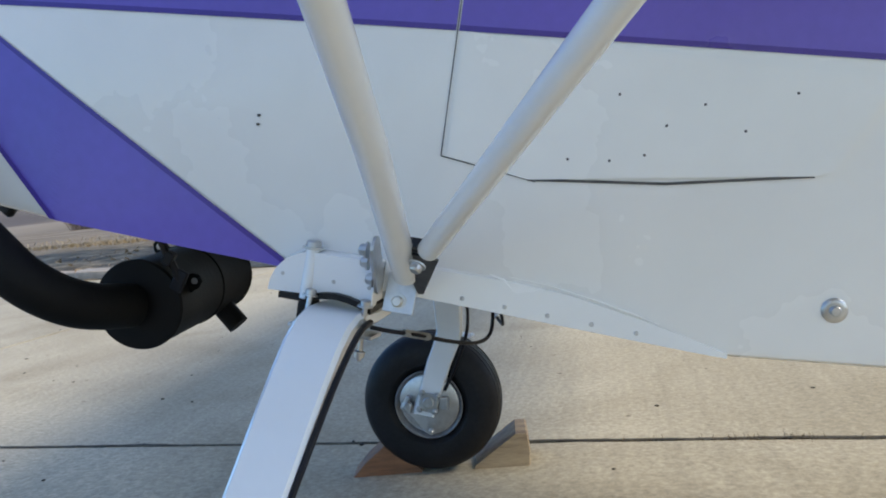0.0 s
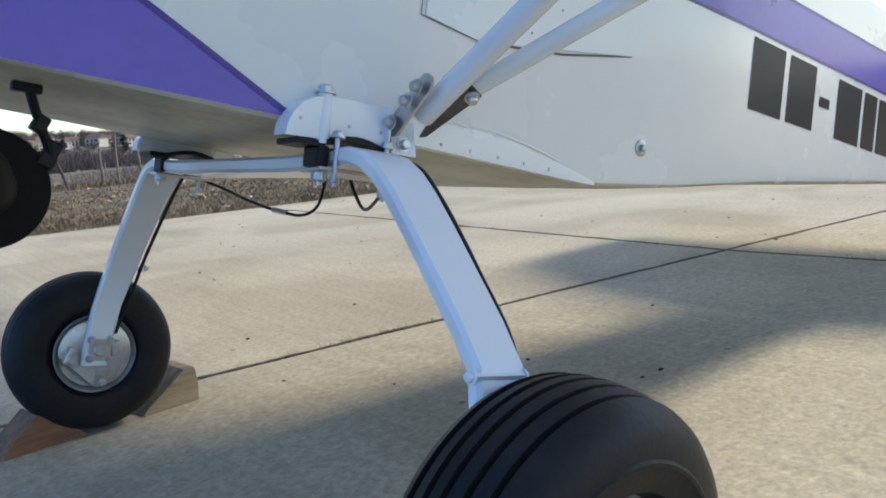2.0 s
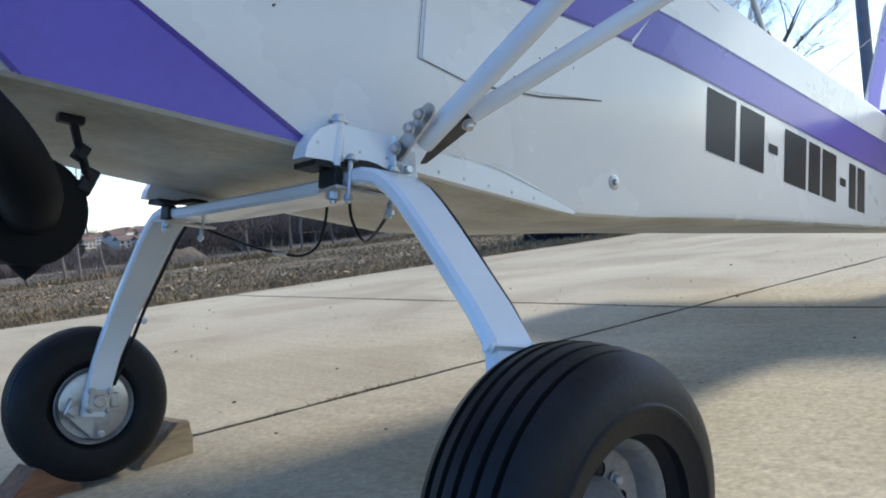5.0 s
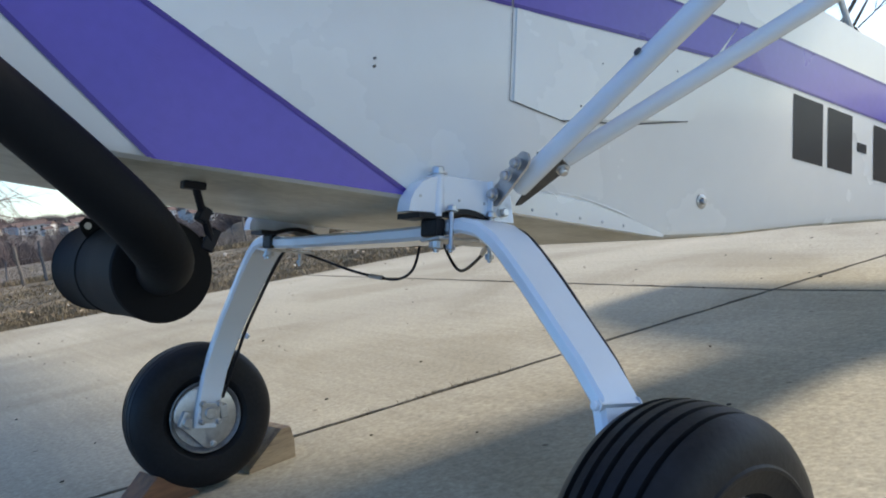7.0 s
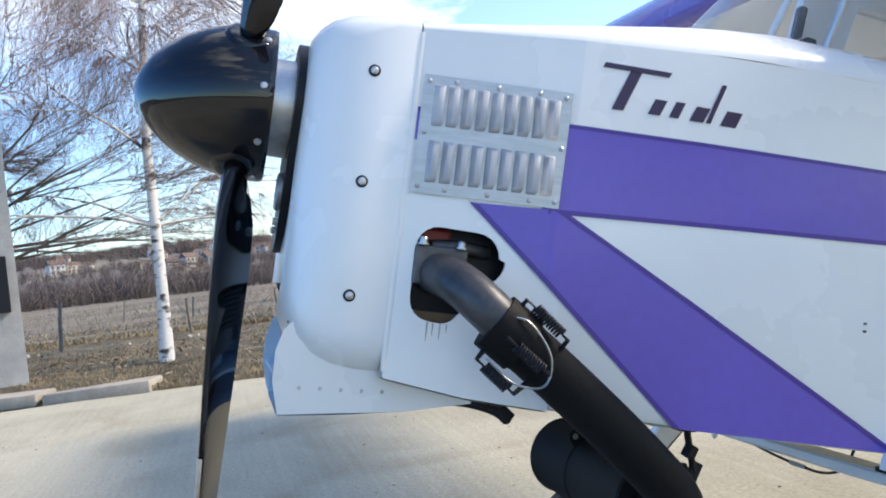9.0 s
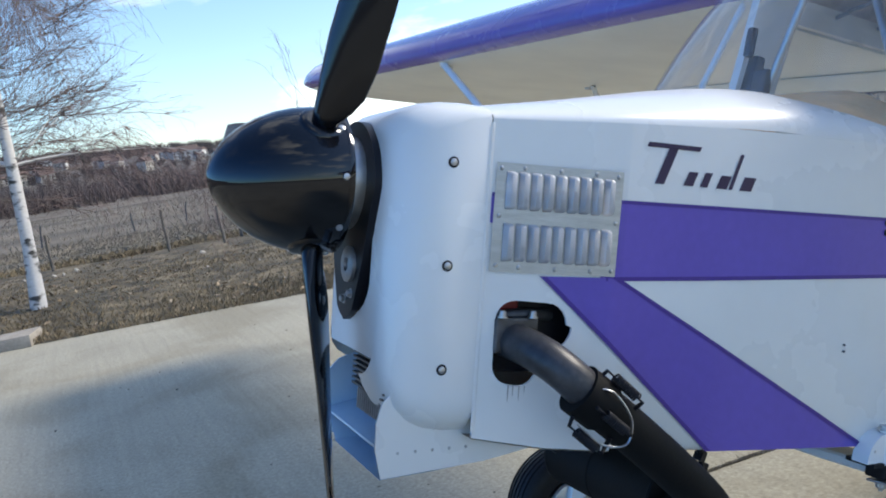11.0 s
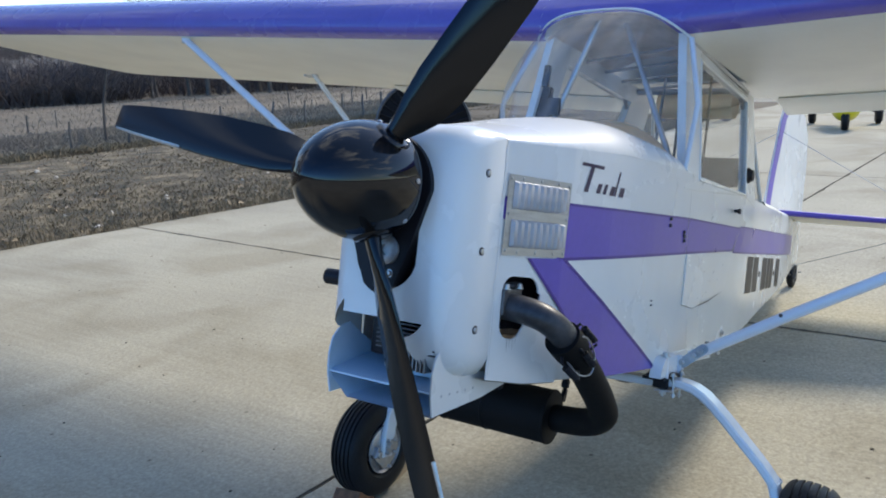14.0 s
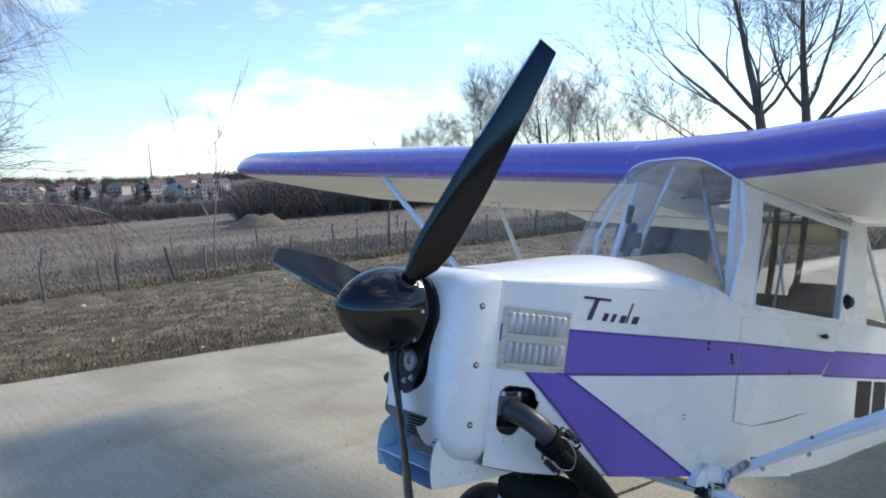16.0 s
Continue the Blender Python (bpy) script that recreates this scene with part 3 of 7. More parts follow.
lathe(bm, [(0, 0.030), (0.008, 0.030), (0.010, 0.026), (0.010, 0.012), (0.004, 0.011)], (-1.056, -0.052, 0.948), (-1, 0, 0), 24)
part("pulley", bm, CASTALU, plate, "grey metal pulley", 40)
for yy, zz in ((-0.062, 0.900), (-0.030, 0.888)):
    bm = bmesh.new()
    bolt(bm, (-1.056, yy, zz), (-1, 0, 0), 0.006, 0.008)
    part("bolt", bm, STEEL, plate)
bm = bmesh.new()
lathe(bm, [(0, 0.078), (0.036, 0.078), (0.038, 0.074)], HUB - THRUST * 0.037, THRUST, 36)
part("hub_flange", bm, STEEL, plate, "bare metal propeller flange", 40)

# engine in the bay: finned cylinders, dark blocks, a red tank
bm = bmesh.new()
box(bm, (-0.80, 0.02, 0.96), (0.30, 0.24, 0.32), bevel=0.02)
box(bm, (-0.80, -0.125, 0.93), (0.13, 0.05, 0.10), bevel=0.008)
engine = part("engine", bm, BLACKFILM, airplane, "dark engine block in the cowling")
fin = None
for k in range(7):
    b2 = bmesh.new()
    box(b2, (-1.002, -0.098, 0.744 + k * 0.0090), (0.060, 0.150, 0.0032))
    part("cooling_fin", b2, DARKSTEEL, engine)
for k in range(11):
    b2 = bmesh.new()
    box(b2, (-1.012, -0.150 + k * 0.0100, 0.722), (0.035, 0.0035, 0.034))
    part("cooling_fin", b2, CASTALU, engine)
bm = bmesh.new()
box(bm, (-0.955, -0.07, 0.765), (0.06, 0.20, 0.10), bevel=0.01)
part("cylinder", bm, BLACKFILM, engine, smooth=40)
bm = bmesh.new()
tube(bm, curve_pts([(-0.84, -0.20, 0.885), (-0.80, -0.21, 0.888), (-0.755, -0.20, 0.885)]), 0.010)
part("hose", bm, DARKSTEEL, engine, smooth=50)
bm = bmesh.new()
box(bm, (-0.835, -0.17, 0.902), (0.045, 0.05, 0.02), bevel=0.004)
part("ignition_box", bm, REDPAINT, engine, "red box inside the opening")
bm = bmesh.new()
lathe(bm, [(0, 0.018), (0.05, 0.018), (0.055, 0.012)], (-0.985, 0.118, 0.868), (0, 1, 0), 18)
part("knob_inlet", bm, BLACKFILM, engine, smooth=40)

# added black backing, keeps the inside of the exhaust opening dark like deep shade
bm = bmesh.new()
box(bm, (-0.79, -0.186, 0.872), (0.20, 0.006, 0.165), turned(0, 0, -8))
part("bay_screen", bm, BLACKFILM, engine, "added black sheet that stands for the shade inside the exhaust opening")

# air scoop under the nose
def scoop_wall(y0, y1):
    b = bmesh.new()
    ol2 = [(-1.031, 0.622), (-1.043, 0.668), (-1.044, 0.711), (-1.036, 0.742), (-1.018, 0.762), (-0.985, 0.775), (-0.93, 0.74), (-0.86, 0.70), (-0.76, 0.684), (-0.748, 0.660), (-0.85, 0.640)]
    return prism(b, ol2, y0, y1)


scoop = part("air_scoop", scoop_wall(-0.182, -0.178), WHITE, airplane, "white air scoop under the nose with sky blue put into its colour")
part("side_wall", scoop_wall(0.092, 0.096), SCOOPSKY, scoop)
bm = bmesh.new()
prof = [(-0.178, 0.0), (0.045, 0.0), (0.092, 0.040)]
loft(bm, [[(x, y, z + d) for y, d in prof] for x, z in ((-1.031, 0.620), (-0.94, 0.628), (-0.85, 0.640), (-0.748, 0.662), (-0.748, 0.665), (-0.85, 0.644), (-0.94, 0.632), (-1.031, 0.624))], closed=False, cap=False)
part("bottom_plate", bm, SCOOPSKY, scoop)
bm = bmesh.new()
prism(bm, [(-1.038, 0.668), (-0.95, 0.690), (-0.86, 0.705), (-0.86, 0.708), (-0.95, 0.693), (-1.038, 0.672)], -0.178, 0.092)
part("splitter", bm, SCOOPSKY, scoop)
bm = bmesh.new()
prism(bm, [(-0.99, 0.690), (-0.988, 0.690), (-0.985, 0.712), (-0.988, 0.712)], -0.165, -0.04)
part("baffle", bm, SCOOPSKY, scoop)
bm = bmesh.new()
loft(bm, [[(-0.86, y, 0.645), (-0.86, y, 0.83)] for y in (-0.17, 0.11)], closed=False, cap=False)
part("duct_back", bm, BLACKFILM, scoop)
for x, z0, z1, w in ((-0.842, 0.778, 0.748, 0.0016), (-0.834, 0.776, 0.757, 0.0012), (-0.824, 0.775, 0.752, 0.0014), (-0.815, 0.775, 0.762, 0.0011)):
    bm = bmesh.new()
    loft(bm, [[(x - w * f, skin_y(x, z, 1, 0.0012), z), (x + w * f, skin_y(x, z, 1, 0.0012), z)] for z, f in ((z0, 1.0), ((z0 + z1) / 2, 0.7), (z1, 0.2))], closed=False, cap=False)
    part("soot_run", bm, SOOT, fuselage, "grey soot run below the exhaust")
for k in range(5):
    bm = bmesh.new()
    lathe(bm, [(0, 0.0028), (0.0012, 0.002)], (-1.005 + k * 0.03, -0.182, 0.662 + k * 0.001), (0, -1, 0), 10)
    part("rivet", bm, STEEL, scoop)
bm = bmesh.new()
tube(bm, curve_pts([(-0.77, -0.10, 0.654), (-0.725, -0.13, 0.654), (-0.685, -0.125, 0.644), (-0.662, -0.12, 0.629)]), [0.009] * 24 + [0.006], 8)
box(bm, (-0.708, -0.130, 0.653), (0.055, 0.022, 0.010), turned(0, 14, 0), 0.002)
box(bm, (-0.672, -0.122, 0.642), (0.026, 0.024, 0.018), turned(0, 35, 0), 0.003)
part("breather_hose", bm, BLACKFILM, airplane, "black hose end hanging under the cowling", 50)


# ---- decals on the port skin (and the starboard one)
def decal(name, quad, mat, parent, lift=0.0012, nx=24, nz=3, sign=1, label=""):
    """quad: four (x, z) corners, laid on the skin in steps."""
    b = bmesh.new()
    a, bb, c, d = [Vector(p) for p in quad]
    rows = []
    for i in range(nx + 1):
        t = i / nx
        p, q = a.lerp(bb, t), d.lerp(c, t)
        rows.append([(p.lerp(q, k / nz)) for k in range(nz + 1)])
    loft(b, [[(u.x, skin_y(u.x, u.y, sign, lift), u.y) for u in r] for r in rows], closed=False, cap=False)
    return part(name, b, mat, parent, label)


for sg in (1, -1):
    decal("stripe", [(-0.890, 1.076), (-0.70, 1.078), (-0.70, 0.960), (-0.890, 1.034)], PURPLE, fuselage, 0.0010, 4, 2, sg)
    decal("stripe", [(-0.70, 1.078), (0.09, 1.091), (0.09, 0.988), (-0.70, 0.953)], PURPLE, fuselage, 0.0010, 20, 2, sg, "broad purple film stripe")
    decal("stripe", [(0.094, 1.091), (0.690, 1.088), (0.618, 1.008), (0.094, 0.988)], PURPLE, fuselage, 0.0010, 12, 2, sg)
    decal("stripe", [(0.694, 1.094), (2.45, 1.112), (2.45, 1.008), (0.622, 1.000)], PURPLE, fuselage, 0.0010, 20, 2, sg)
    decal("stripe_edge", [(-0.890, 1.081), (0.09, 1.095), (0.09, 1.089), (-0.890, 1.075)], DARKPURPLE, fuselage, 0.0016, 20, 1, sg)
    decal("stripe_edge", [(-0.69, 0.957), (0.09, 0.991), (0.09, 0.984), (-0.69, 0.950)], DARKPURPLE, fuselage, 0.0016, 20, 1, sg)
    decal("stripe_edge", [(0.094, 1.095), (0.690, 1.092), (0.690, 1.086), (0.094, 1.089)], DARKPURPLE, fuselage, 0.0016, 12, 1, sg)
    decal("stripe_edge", [(0.094, 0.991), (0.620, 1.011), (0.620, 1.004), (0.094, 0.984)], DARKPURPLE, fuselage, 0.0016, 12, 1, sg)
    decal("stripe_edge", [(0.694, 1.098), (2.45, 1.114), (2.45, 1.110), (0.694, 1.092)], DARKPURPLE, fuselage, 0.0016, 20, 1, sg)
    decal("stripe_edge", [(0.622, 1.003), (2.45, 1.010), (2.45, 1.006), (0.622, 0.997)], DARKPURPLE, fuselage, 0.0016, 20, 1, sg)
    decal("stripe", [(-0.795, 0.953), (-0.679, 0.956), (-0.090, 0.652), (-0.463, 0.661)], PURPLE, fuselage, 0.0013, 30, 72, sg, "slanting purple film stripe")
    decal("stripe_edge", [(-0.803, 0.953), (-0.792, 0.953), (-0.459, 0.662), (-0.470, 0.662)], DARKPURPLE, fuselage, 0.0026, 2, 72, sg)
    decal("stripe_edge", [(-0.680, 0.956), (-0.666, 0.956), (-0.078, 0.652), (-0.094, 0.652)], DARKPURPLE, fuselage, 0.0026, 2, 72, sg)

# lettering on the side becomes plain dark bars
BARS = [(0.910, 1.047), (1.071, 1.197), (1.223, 1.275), (1.315, 1.450), (1.468, 1.545), (1.560, 1.660), (1.689, 1.733), (1.759, 1.812), (1.826, 1.886)]
for k, (x0, x1) in enumerate(BARS):
    zt, zb = (0.927, 0.904) if k in (2, 6) else (lerp_table([(0.91, 0.988), (1.9, 0.982)], x0), lerp_table([(0.91, 0.842), (1.9, 0.850)], x0))
    decal("lettering_bar", [(x0, zt), (x1, zt), (x1, zb), (x0, zb)], BLACKFILM, fuselage, 0.0012, 2, 1)
# the flowing name becomes slanting bars, one to a letter
for x0, x1, z0, z1, lean in ((-0.612, -0.594, 1.116, 1.178, 0.024), (-0.632, -0.528, 1.176, 1.184, 0.004), (-0.556, -0.537, 1.117, 1.141, 0.010), (-0.523, -0.508, 1.117, 1.142, 0.010), (-0.490, -0.468, 1.117, 1.140, 0.010), (-0.464, -0.456, 1.117, 1.179, 0.022), (-0.440, -0.414, 1.117, 1.141, 0.010)):
    decal("script_bar", [(x0 + lean, z1), (x1 + lean, z1), (x1, z0), (x0, z0)], SCRIPT, fuselage, 0.0012, 2, 1)

# louvre plate
louvre = decal("louvre_plate", [(-0.886, 1.129), (-0.673, 1.129), (-0.677, 0.958), (-0.888, 0.957)], ALU, airplane, 0.004, 8, 4, 1, "bare aluminium louvre plate")
for row in range(2):
    for k in range(9):
        x = -0.863 + k * 0.0205
        z0 = 1.054 + 0.002 if row == 0 else 0.974
        bm = bmesh.new()
        y = side_y(x, 1.0) - 0.004
        pts = []
        for j, (t, bulge) in enumerate(((0.0, 0.0), (0.02, 0.45), (0.06, 0.8), (0.12, 1.0), (0.5, 1.0), (0.88, 1.0), (0.94, 0.8), (0.98, 0.45), (1.0, 0.0))):
            z = z0 + 0.060 * t
            pts.append([(x + 0.0068, y - 0.0102 * bulge - 0.0003, z), (x + 0.0058, y - 0.0106 * bulge - 0.0003, z), (x - 0.0020, y - 0.0082 * bulge - 0.0003, z), (x - 0.0072, y - 0.0003, z)])
        loft(bm, pts, closed=False, cap=False)
        bmesh.ops.solidify(bm, geom=bm.faces[:], thickness=0.0008)
        part("louvre", bm, LOUVRE, louvre, smooth=40)
for x, z in [(-0.878, 1.120), (-0.878, 1.045), (-0.878, 0.967), (-0.682, 1.120), (-0.682, 1.045), (-0.684, 0.967)] + [(-0.84 + 0.06 * k, zz) for k in range(3) for zz in (1.122, 0.965)]:
    bm = bmesh.new()
    lathe(bm, [(0, 0.0038), (0.0015, 0.0034), (0.0026, 0.0015)], (x, side_y(x, z) - 0.004, z), (0, -1, 0), 12)
    part("rivet", bm, STEEL, louvre, smooth=40)

# panel lines, plates and small fittings on the side
def skin_line(name, pts, width, parent, mat=DARKSTEEL, sign=1):
    b = bmesh.new()
    for (x0, z0), (x1, z1) in zip(pts, pts[1:]):
        d = Vector((x1 - x0, z1 - z0)).normalized() * (width / 2)
        n = max(1, int(abs(x1 - x0) / 0.15) + 1)
        rows = [[(x0 + (x1 - x0) * i / n - d.y * s, z0 + (z1 - z0) * i / n + d.x * s) for s in (-1, 1)] for i in range(n + 1)]
        loft(b, [[(u, skin_y(u, w, sign, 0.0022), w) for u, w in r] for r in rows], closed=False, cap=False)
    return part(name, b, mat, parent)


for sg in (1, -1):
    skin_line("panel_seam", [(0.092, 1.23), (0.092, 0.828), (0.20, 0.814), (0.215, 0.812)], 0.0014, fuselage, DARKSTEEL, sg)
    skin_line("panel_seam", [(0.205, 0.8135), (0.37, 0.8315), (0.535, 0.8635)], 0.0035, fuselage, DARKSTEEL, sg)
bm = bmesh.new()
loft(bm, [[(0.205, side_y(0.3, 0.8) - 0.0005, 0.8135), (0.535, side_y(0.5, 0.8) - 0.0005, 0.8635), (0.555, side_y(0.5, 0.8) - 0.0005, 0.872), (0.600, side_y(0.6, 0.9) - 0.0005, 0.975), (0.600, side_y(0.6, 0.9) - 0.0005, 0.984), (0.100, side_y(0.1, 0.9) - 0.0005, 0.984), (0.100, side_y(0.1, 0.9) - 0.0005, 0.829)],
          [(0.205, side_y(0.3, 0.8) - 0.0035, 0.8135), (0.535, side_y(0.5, 0.8) - 0.0035, 0.8635), (0.555, side_y(0.5, 0.8) - 0.0035, 0.872), (0.600, side_y(0.6, 0.9) - 0.0035, 0.975), (0.600, side_y(0.6, 0.9) - 0.0035, 0.984), (0.100, side_y(0.1, 0.9) - 0.0035, 0.984), (0.100, side_y(0.1, 0.9) - 0.0035, 0.829)]])
part("access_panel", bm, WHITE, airplane, "flat white panel on the lower door")
for x, z in ((-0.160, 0.848), (-0.160, 0.836), (0.25, 0.845), (0.30, 0.850), (0.34, 0.862), (0.36, 0.90), (0.40, 0.93), (0.45, 0.905), (0.50, 0.955), (0.30, 0.93)):
    bm = bmesh.new()
    lathe(bm, [(-0.001, 0.0022), (0.0042, 0.0018)], (x, side_y(x, z), z), (0, -1, 0), 8)
    part("rivet", bm, DARKSTEEL, fuselage)
for x, z in ((-0.072, 1.083), (-0.072, 1.064), (0.054, 1.050), (0.054, 1.040), (0.060, 1.036), (0.060, 1.024)):
    bm = bmesh.new()
    bolt(bm, (x, side_y(x, z) - 0.001, z), (0, -1, 0), 0.0045, 0.005)
    part("hinge_bolt", bm, DARKSTEEL, fuselage)
bm = bmesh.new()
lathe(bm, [(-0.001, 0.015), (0.001, 0.015), (0.003, 0.0125), (0.003, 0.009)], (0.584, side_y(0.584, 0.71), 0.712), (0, -1, 0), 24)
bolt(bm, (0.584, side_y(0.584, 0.71) - 0.002, 0.712), (0, -1, 0), 0.0065, 0.007)
part("skin_bolt", bm, STEEL, fuselage, "steel bolt with washer", 40)


# ---- cabin
def cab(x, z, sign=-1, out=0.0):
    return (x, sign * (half(x) - max(0.0, z - 1.22) / 0.38 * 0.055 + out), z)


WIN = [(0.152, 1.216), (0.706, 1.213), (0.822, 1.575), (0.222, 1.602)]


def cabin_side(sign):
    """Door frame: one closed ring round the window."""
    b = bmesh.new()
    rimo = [(0.020, 1.178), (0.95, 1.178), (1.00, 1.62), (0.084, 1.672)]
    rings = []
    for i in (0, 1, 2, 3):
        rings.append([cab(*rimo[i], sign, 0.0018), cab(*WIN[i], sign, 0.0018), cab(*WIN[i], sign, -0.024), cab(*rimo[i], sign, -0.024)])
    vs = [[b.verts.new(p) for p in r] for r in rings]
    for i in range(4):
        j = (i + 1) % 4
        for k in range(4):
            n2 = (k + 1) % 4
            b.faces.new((vs[i][k], vs[j][k], vs[j][n2], vs[i][n2]))
    return b


for sign in (-1, 1):
    cs = part("cabin_side", cabin_side(sign), WHITE, airplane, "white door frame round the side window")
    bm = bmesh.new()
    loft(bm, [[cab(*p, sign, -0.006) for p in WIN], [cab(*p, sign, -0.009) for p in WIN]])
    wob = part("side_window", bm, PERSPEX, cs, "clear plastic side window")
    wob.visible_shadow = False
    for i in range(4):
        p, q = Vector(cab(*WIN[i], sign, 0.0015)), Vector(cab(*WIN[(i + 1) % 4], sign, 0.0015))
        bm = bmesh.new()
        tube(bm, [p, q], 0.0045, 8)
        part("window_trim", bm, WHITE, cs, "thin pale window trim")
    bm = bmesh.new()
    lathe(bm, [(0, 0.006), (0.014, 0.006), (0.014, 0.010), (0.022, 0.010)], cab(0.594, 1.147, sign), (0, sign, 0), 16)
    box(bm, (0.603, sign * 0.316, 1.147), (0.028, 0.006, 0.008), bevel=0.002)
    part("door_knob", bm, BLACKFILM, cs, "small black door knob", 40)
    bm = bmesh.new()
    lathe(bm, [(0, 0.030), (0.004, 0.030), (0.012, 0.022), (0.020, 0.020), (0.022, 0.012)], cab(0.775, 1.29, sign), (0, sign, 0), 20)
    part("vent_cap", bm, BLACKFILM, cs, "round black air vent", 40)
    bm = bmesh.new()
    loft(bm, [[cab(0.952, 1.20, sign, -0.012), cab(1.235, 1.20, sign, -0.02), cab(1.02, 1.60, sign, -0.02)], [cab(0.952, 1.20, sign, -0.015), cab(1.235, 1.20, sign, -0.023), cab(1.02, 1.60, sign, -0.023)]])
    wob = part("rear_window", bm, PERSPEX, airplane, "clear plastic rear quarter window")
    wob.visible_shadow = False
    bm = bmesh.new()
    tube(bm, [cab(1.235, 1.205, sign, -0.02), cab(1.015, 1.62, sign, -0.02)], 0.008, 8)
    part("rear_frame", bm, WHITE, airplane)

# windscreen: swept from the curved base up to the leading edge


def arch_point(v):
    """Upper edge of the windscreen under the leading edge."""
    return Vector((0.022 + 0.064 * abs(v) ** 6, 0.018 * (1 - v * v) + v * (0.266 + 0.012 * v), 1.728 - 0.088 * abs(v) ** (3.2 + 0.7 * v)))


def screen_point(v, t):
    xb = screen_base(v)
    p0 = Vector((xb, middle(xb) + v * (half(xb) + middle(xb)) * 0.985, hood_z(xb, v) + 0.001))
    p1 = arch_point(v)
    m = p0.lerp(p1, t)
    bow = 0.014 * math.sin(math.pi * t) * (1 - abs(v) ** 4)
    return m + Vector((-bow, v * 0.030 * math.sin(math.pi * t) + max(0.0, v) ** 2 * 0.075 * (1 - t) ** 0.5 * (0.55 + 0.45 * math.sin(math.pi * t)), bow * 0.6))


bm = bmesh.new()
loft(bm, [[screen_point(-1 + k / 12, t / 10) for k in range(25)] for t in range(11)], closed=False, cap=False)
ws = part("windscreen", bm, SCREENPLEX, airplane, "bubbled clear plastic windscreen", 60)
ws.visible_shadow = False
bm = bmesh.new()
tube(bm, [screen_point(-1 + k / 12, 1.0) for k in range(25)], 0.004, 8)
part("screen_frame", bm, WHITE, ws, smooth=50)
for sign in (-1, 1):
    bm = bmesh.new()
    tube(bm, [screen_point(sign, 0), screen_point(sign, 0.5), screen_point(sign, 1.0)], 0.009, 8)
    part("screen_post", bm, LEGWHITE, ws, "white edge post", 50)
    bm = bmesh.new()
    tube(bm, [(0.075, sign * 0.236, 1.25), (0.150 - sign * 0.028, 0.036 + sign * 0.028, 1.742)], 0.0095, 10)
    part("brace_tube", bm, STEEL, airplane, "bare metal V-brace tube behind the windscreen", 50)
    bm = bmesh.new()
    tube(bm, [(0.72, sign * 0.228, 1.625), (0.97, sign * 0.238, 1.42)], 0.008, 8)
    tube(bm, [(0.735, sign * 0.05, 1.655), (0.655, sign * 0.05, 1.18)], 0.006, 8)
    part("cabin_tube", bm, CASTALU, airplane, "grey cabin frame tube", 50)
bm = bmesh.new()
tube(bm, [(0.85, -0.23, 1.62), (0.85, 0.23, 1.62)], 0.012, 8)
part("cross_tube", bm, CASTALU, airplane, smooth=50)

# cabin interior
bm = bmesh.new()
rings = []
for k in range(11):
    f = k / 10
    x = -0.34 + 0.44 * f
    rings.append([(x, v * (half(x) - 0.03), (1 - f) * (hood_z(-0.34, v * 0.9) - 0.02) + f * (1.235 + 0.155 * (1 - abs(v) ** 2.1))) for v in cols[::2]])
rings.append([(0.112, p[1] * 0.98, p[2] - 0.03) for p in rings[-1]])
loft(bm, rings, closed=False, cap=False)
part("dash_cover", bm, TAN, airplane, "tan leather cover over the instrument panel", 60)
bm = bmesh.new()
box(bm, (0.088, 0, 1.14), (0.02, 0.50, 0.24), bevel=0.006)
part("instrument_panel", bm, DARKCLOTH, airplane, "dark instrument panel")
bm = bmesh.new()
box(bm, (0.085, 0.235, 1.44), (0.03, 0.06, 0.12), turned(0, 8, 0), 0.008)
box(bm, (0.060, 0.215, 1.53), (0.02, 0.022, 0.075), turned(0, 8, 0), 0.006)
box(bm, (0.080, 0.19, 1.43), (0.025, 0.05, 0.06), turned(0, 8, 0), 0.006)
tube(bm, [(0.09, 0.225, 1.30), (0.085, 0.230, 1.40)], 0.012, 8)
part("navigation_unit", bm, DARKGLASS, airplane, "dark display unit on a stalk behind the windscreen")
bm = bmesh.new()
box(bm, (0.62, 0, 0.98), (0.40, 0.36, 0.08), turned(0, -6, 0), 0.03)
seat = part("pilot_seat", bm, DARKCLOTH, airplane, "dark cloth pilot seat", 40)
bm = bmesh.new()
box(bm, (0.80, 0, 1.105), (0.07, 0.42, 0.40), turned(0, 14, 0), 0.03)
part("backrest", bm, DARKCLOTH, seat, smooth=40)
bm = bmesh.new()
lathe(bm, [(-0.10, 0.02), (-0.09, 0.055), (0.09, 0.055), (0.10, 0.02)], (0.795, -0.15, 1.300), (0, 1, 0), 20)
part("headrest", bm, DARKCLOTH, seat, smooth=50)
for (x0, y0, z0), (x1, y1, z1) in (((0.625, -0.05, 1.665), (0.575, -0.06, 1.12)), ((0.665, -0.15, 1.640), (0.565, -0.17, 1.12))):
    bm = bmesh.new()
    rows = []
    for k in range(7):
        f = k / 6
        c = Vector((x0 + (x1 - x0) * f + 0.02 * math.sin(f * 3.1), y0 + (y1 - y0) * f, z0 + (z1 - z0) * f))
        rows.append([c + Vector(q) for q in ((-0.030, -0.006, 0), (0.030, 0.006, 0), (0.030, 0.009, 0), (-0.030, -0.003, 0))])
    loft(bm, rows)
    part("shoulder_belt", bm, DARKCLOTH, seat, "dark shoulder belt")
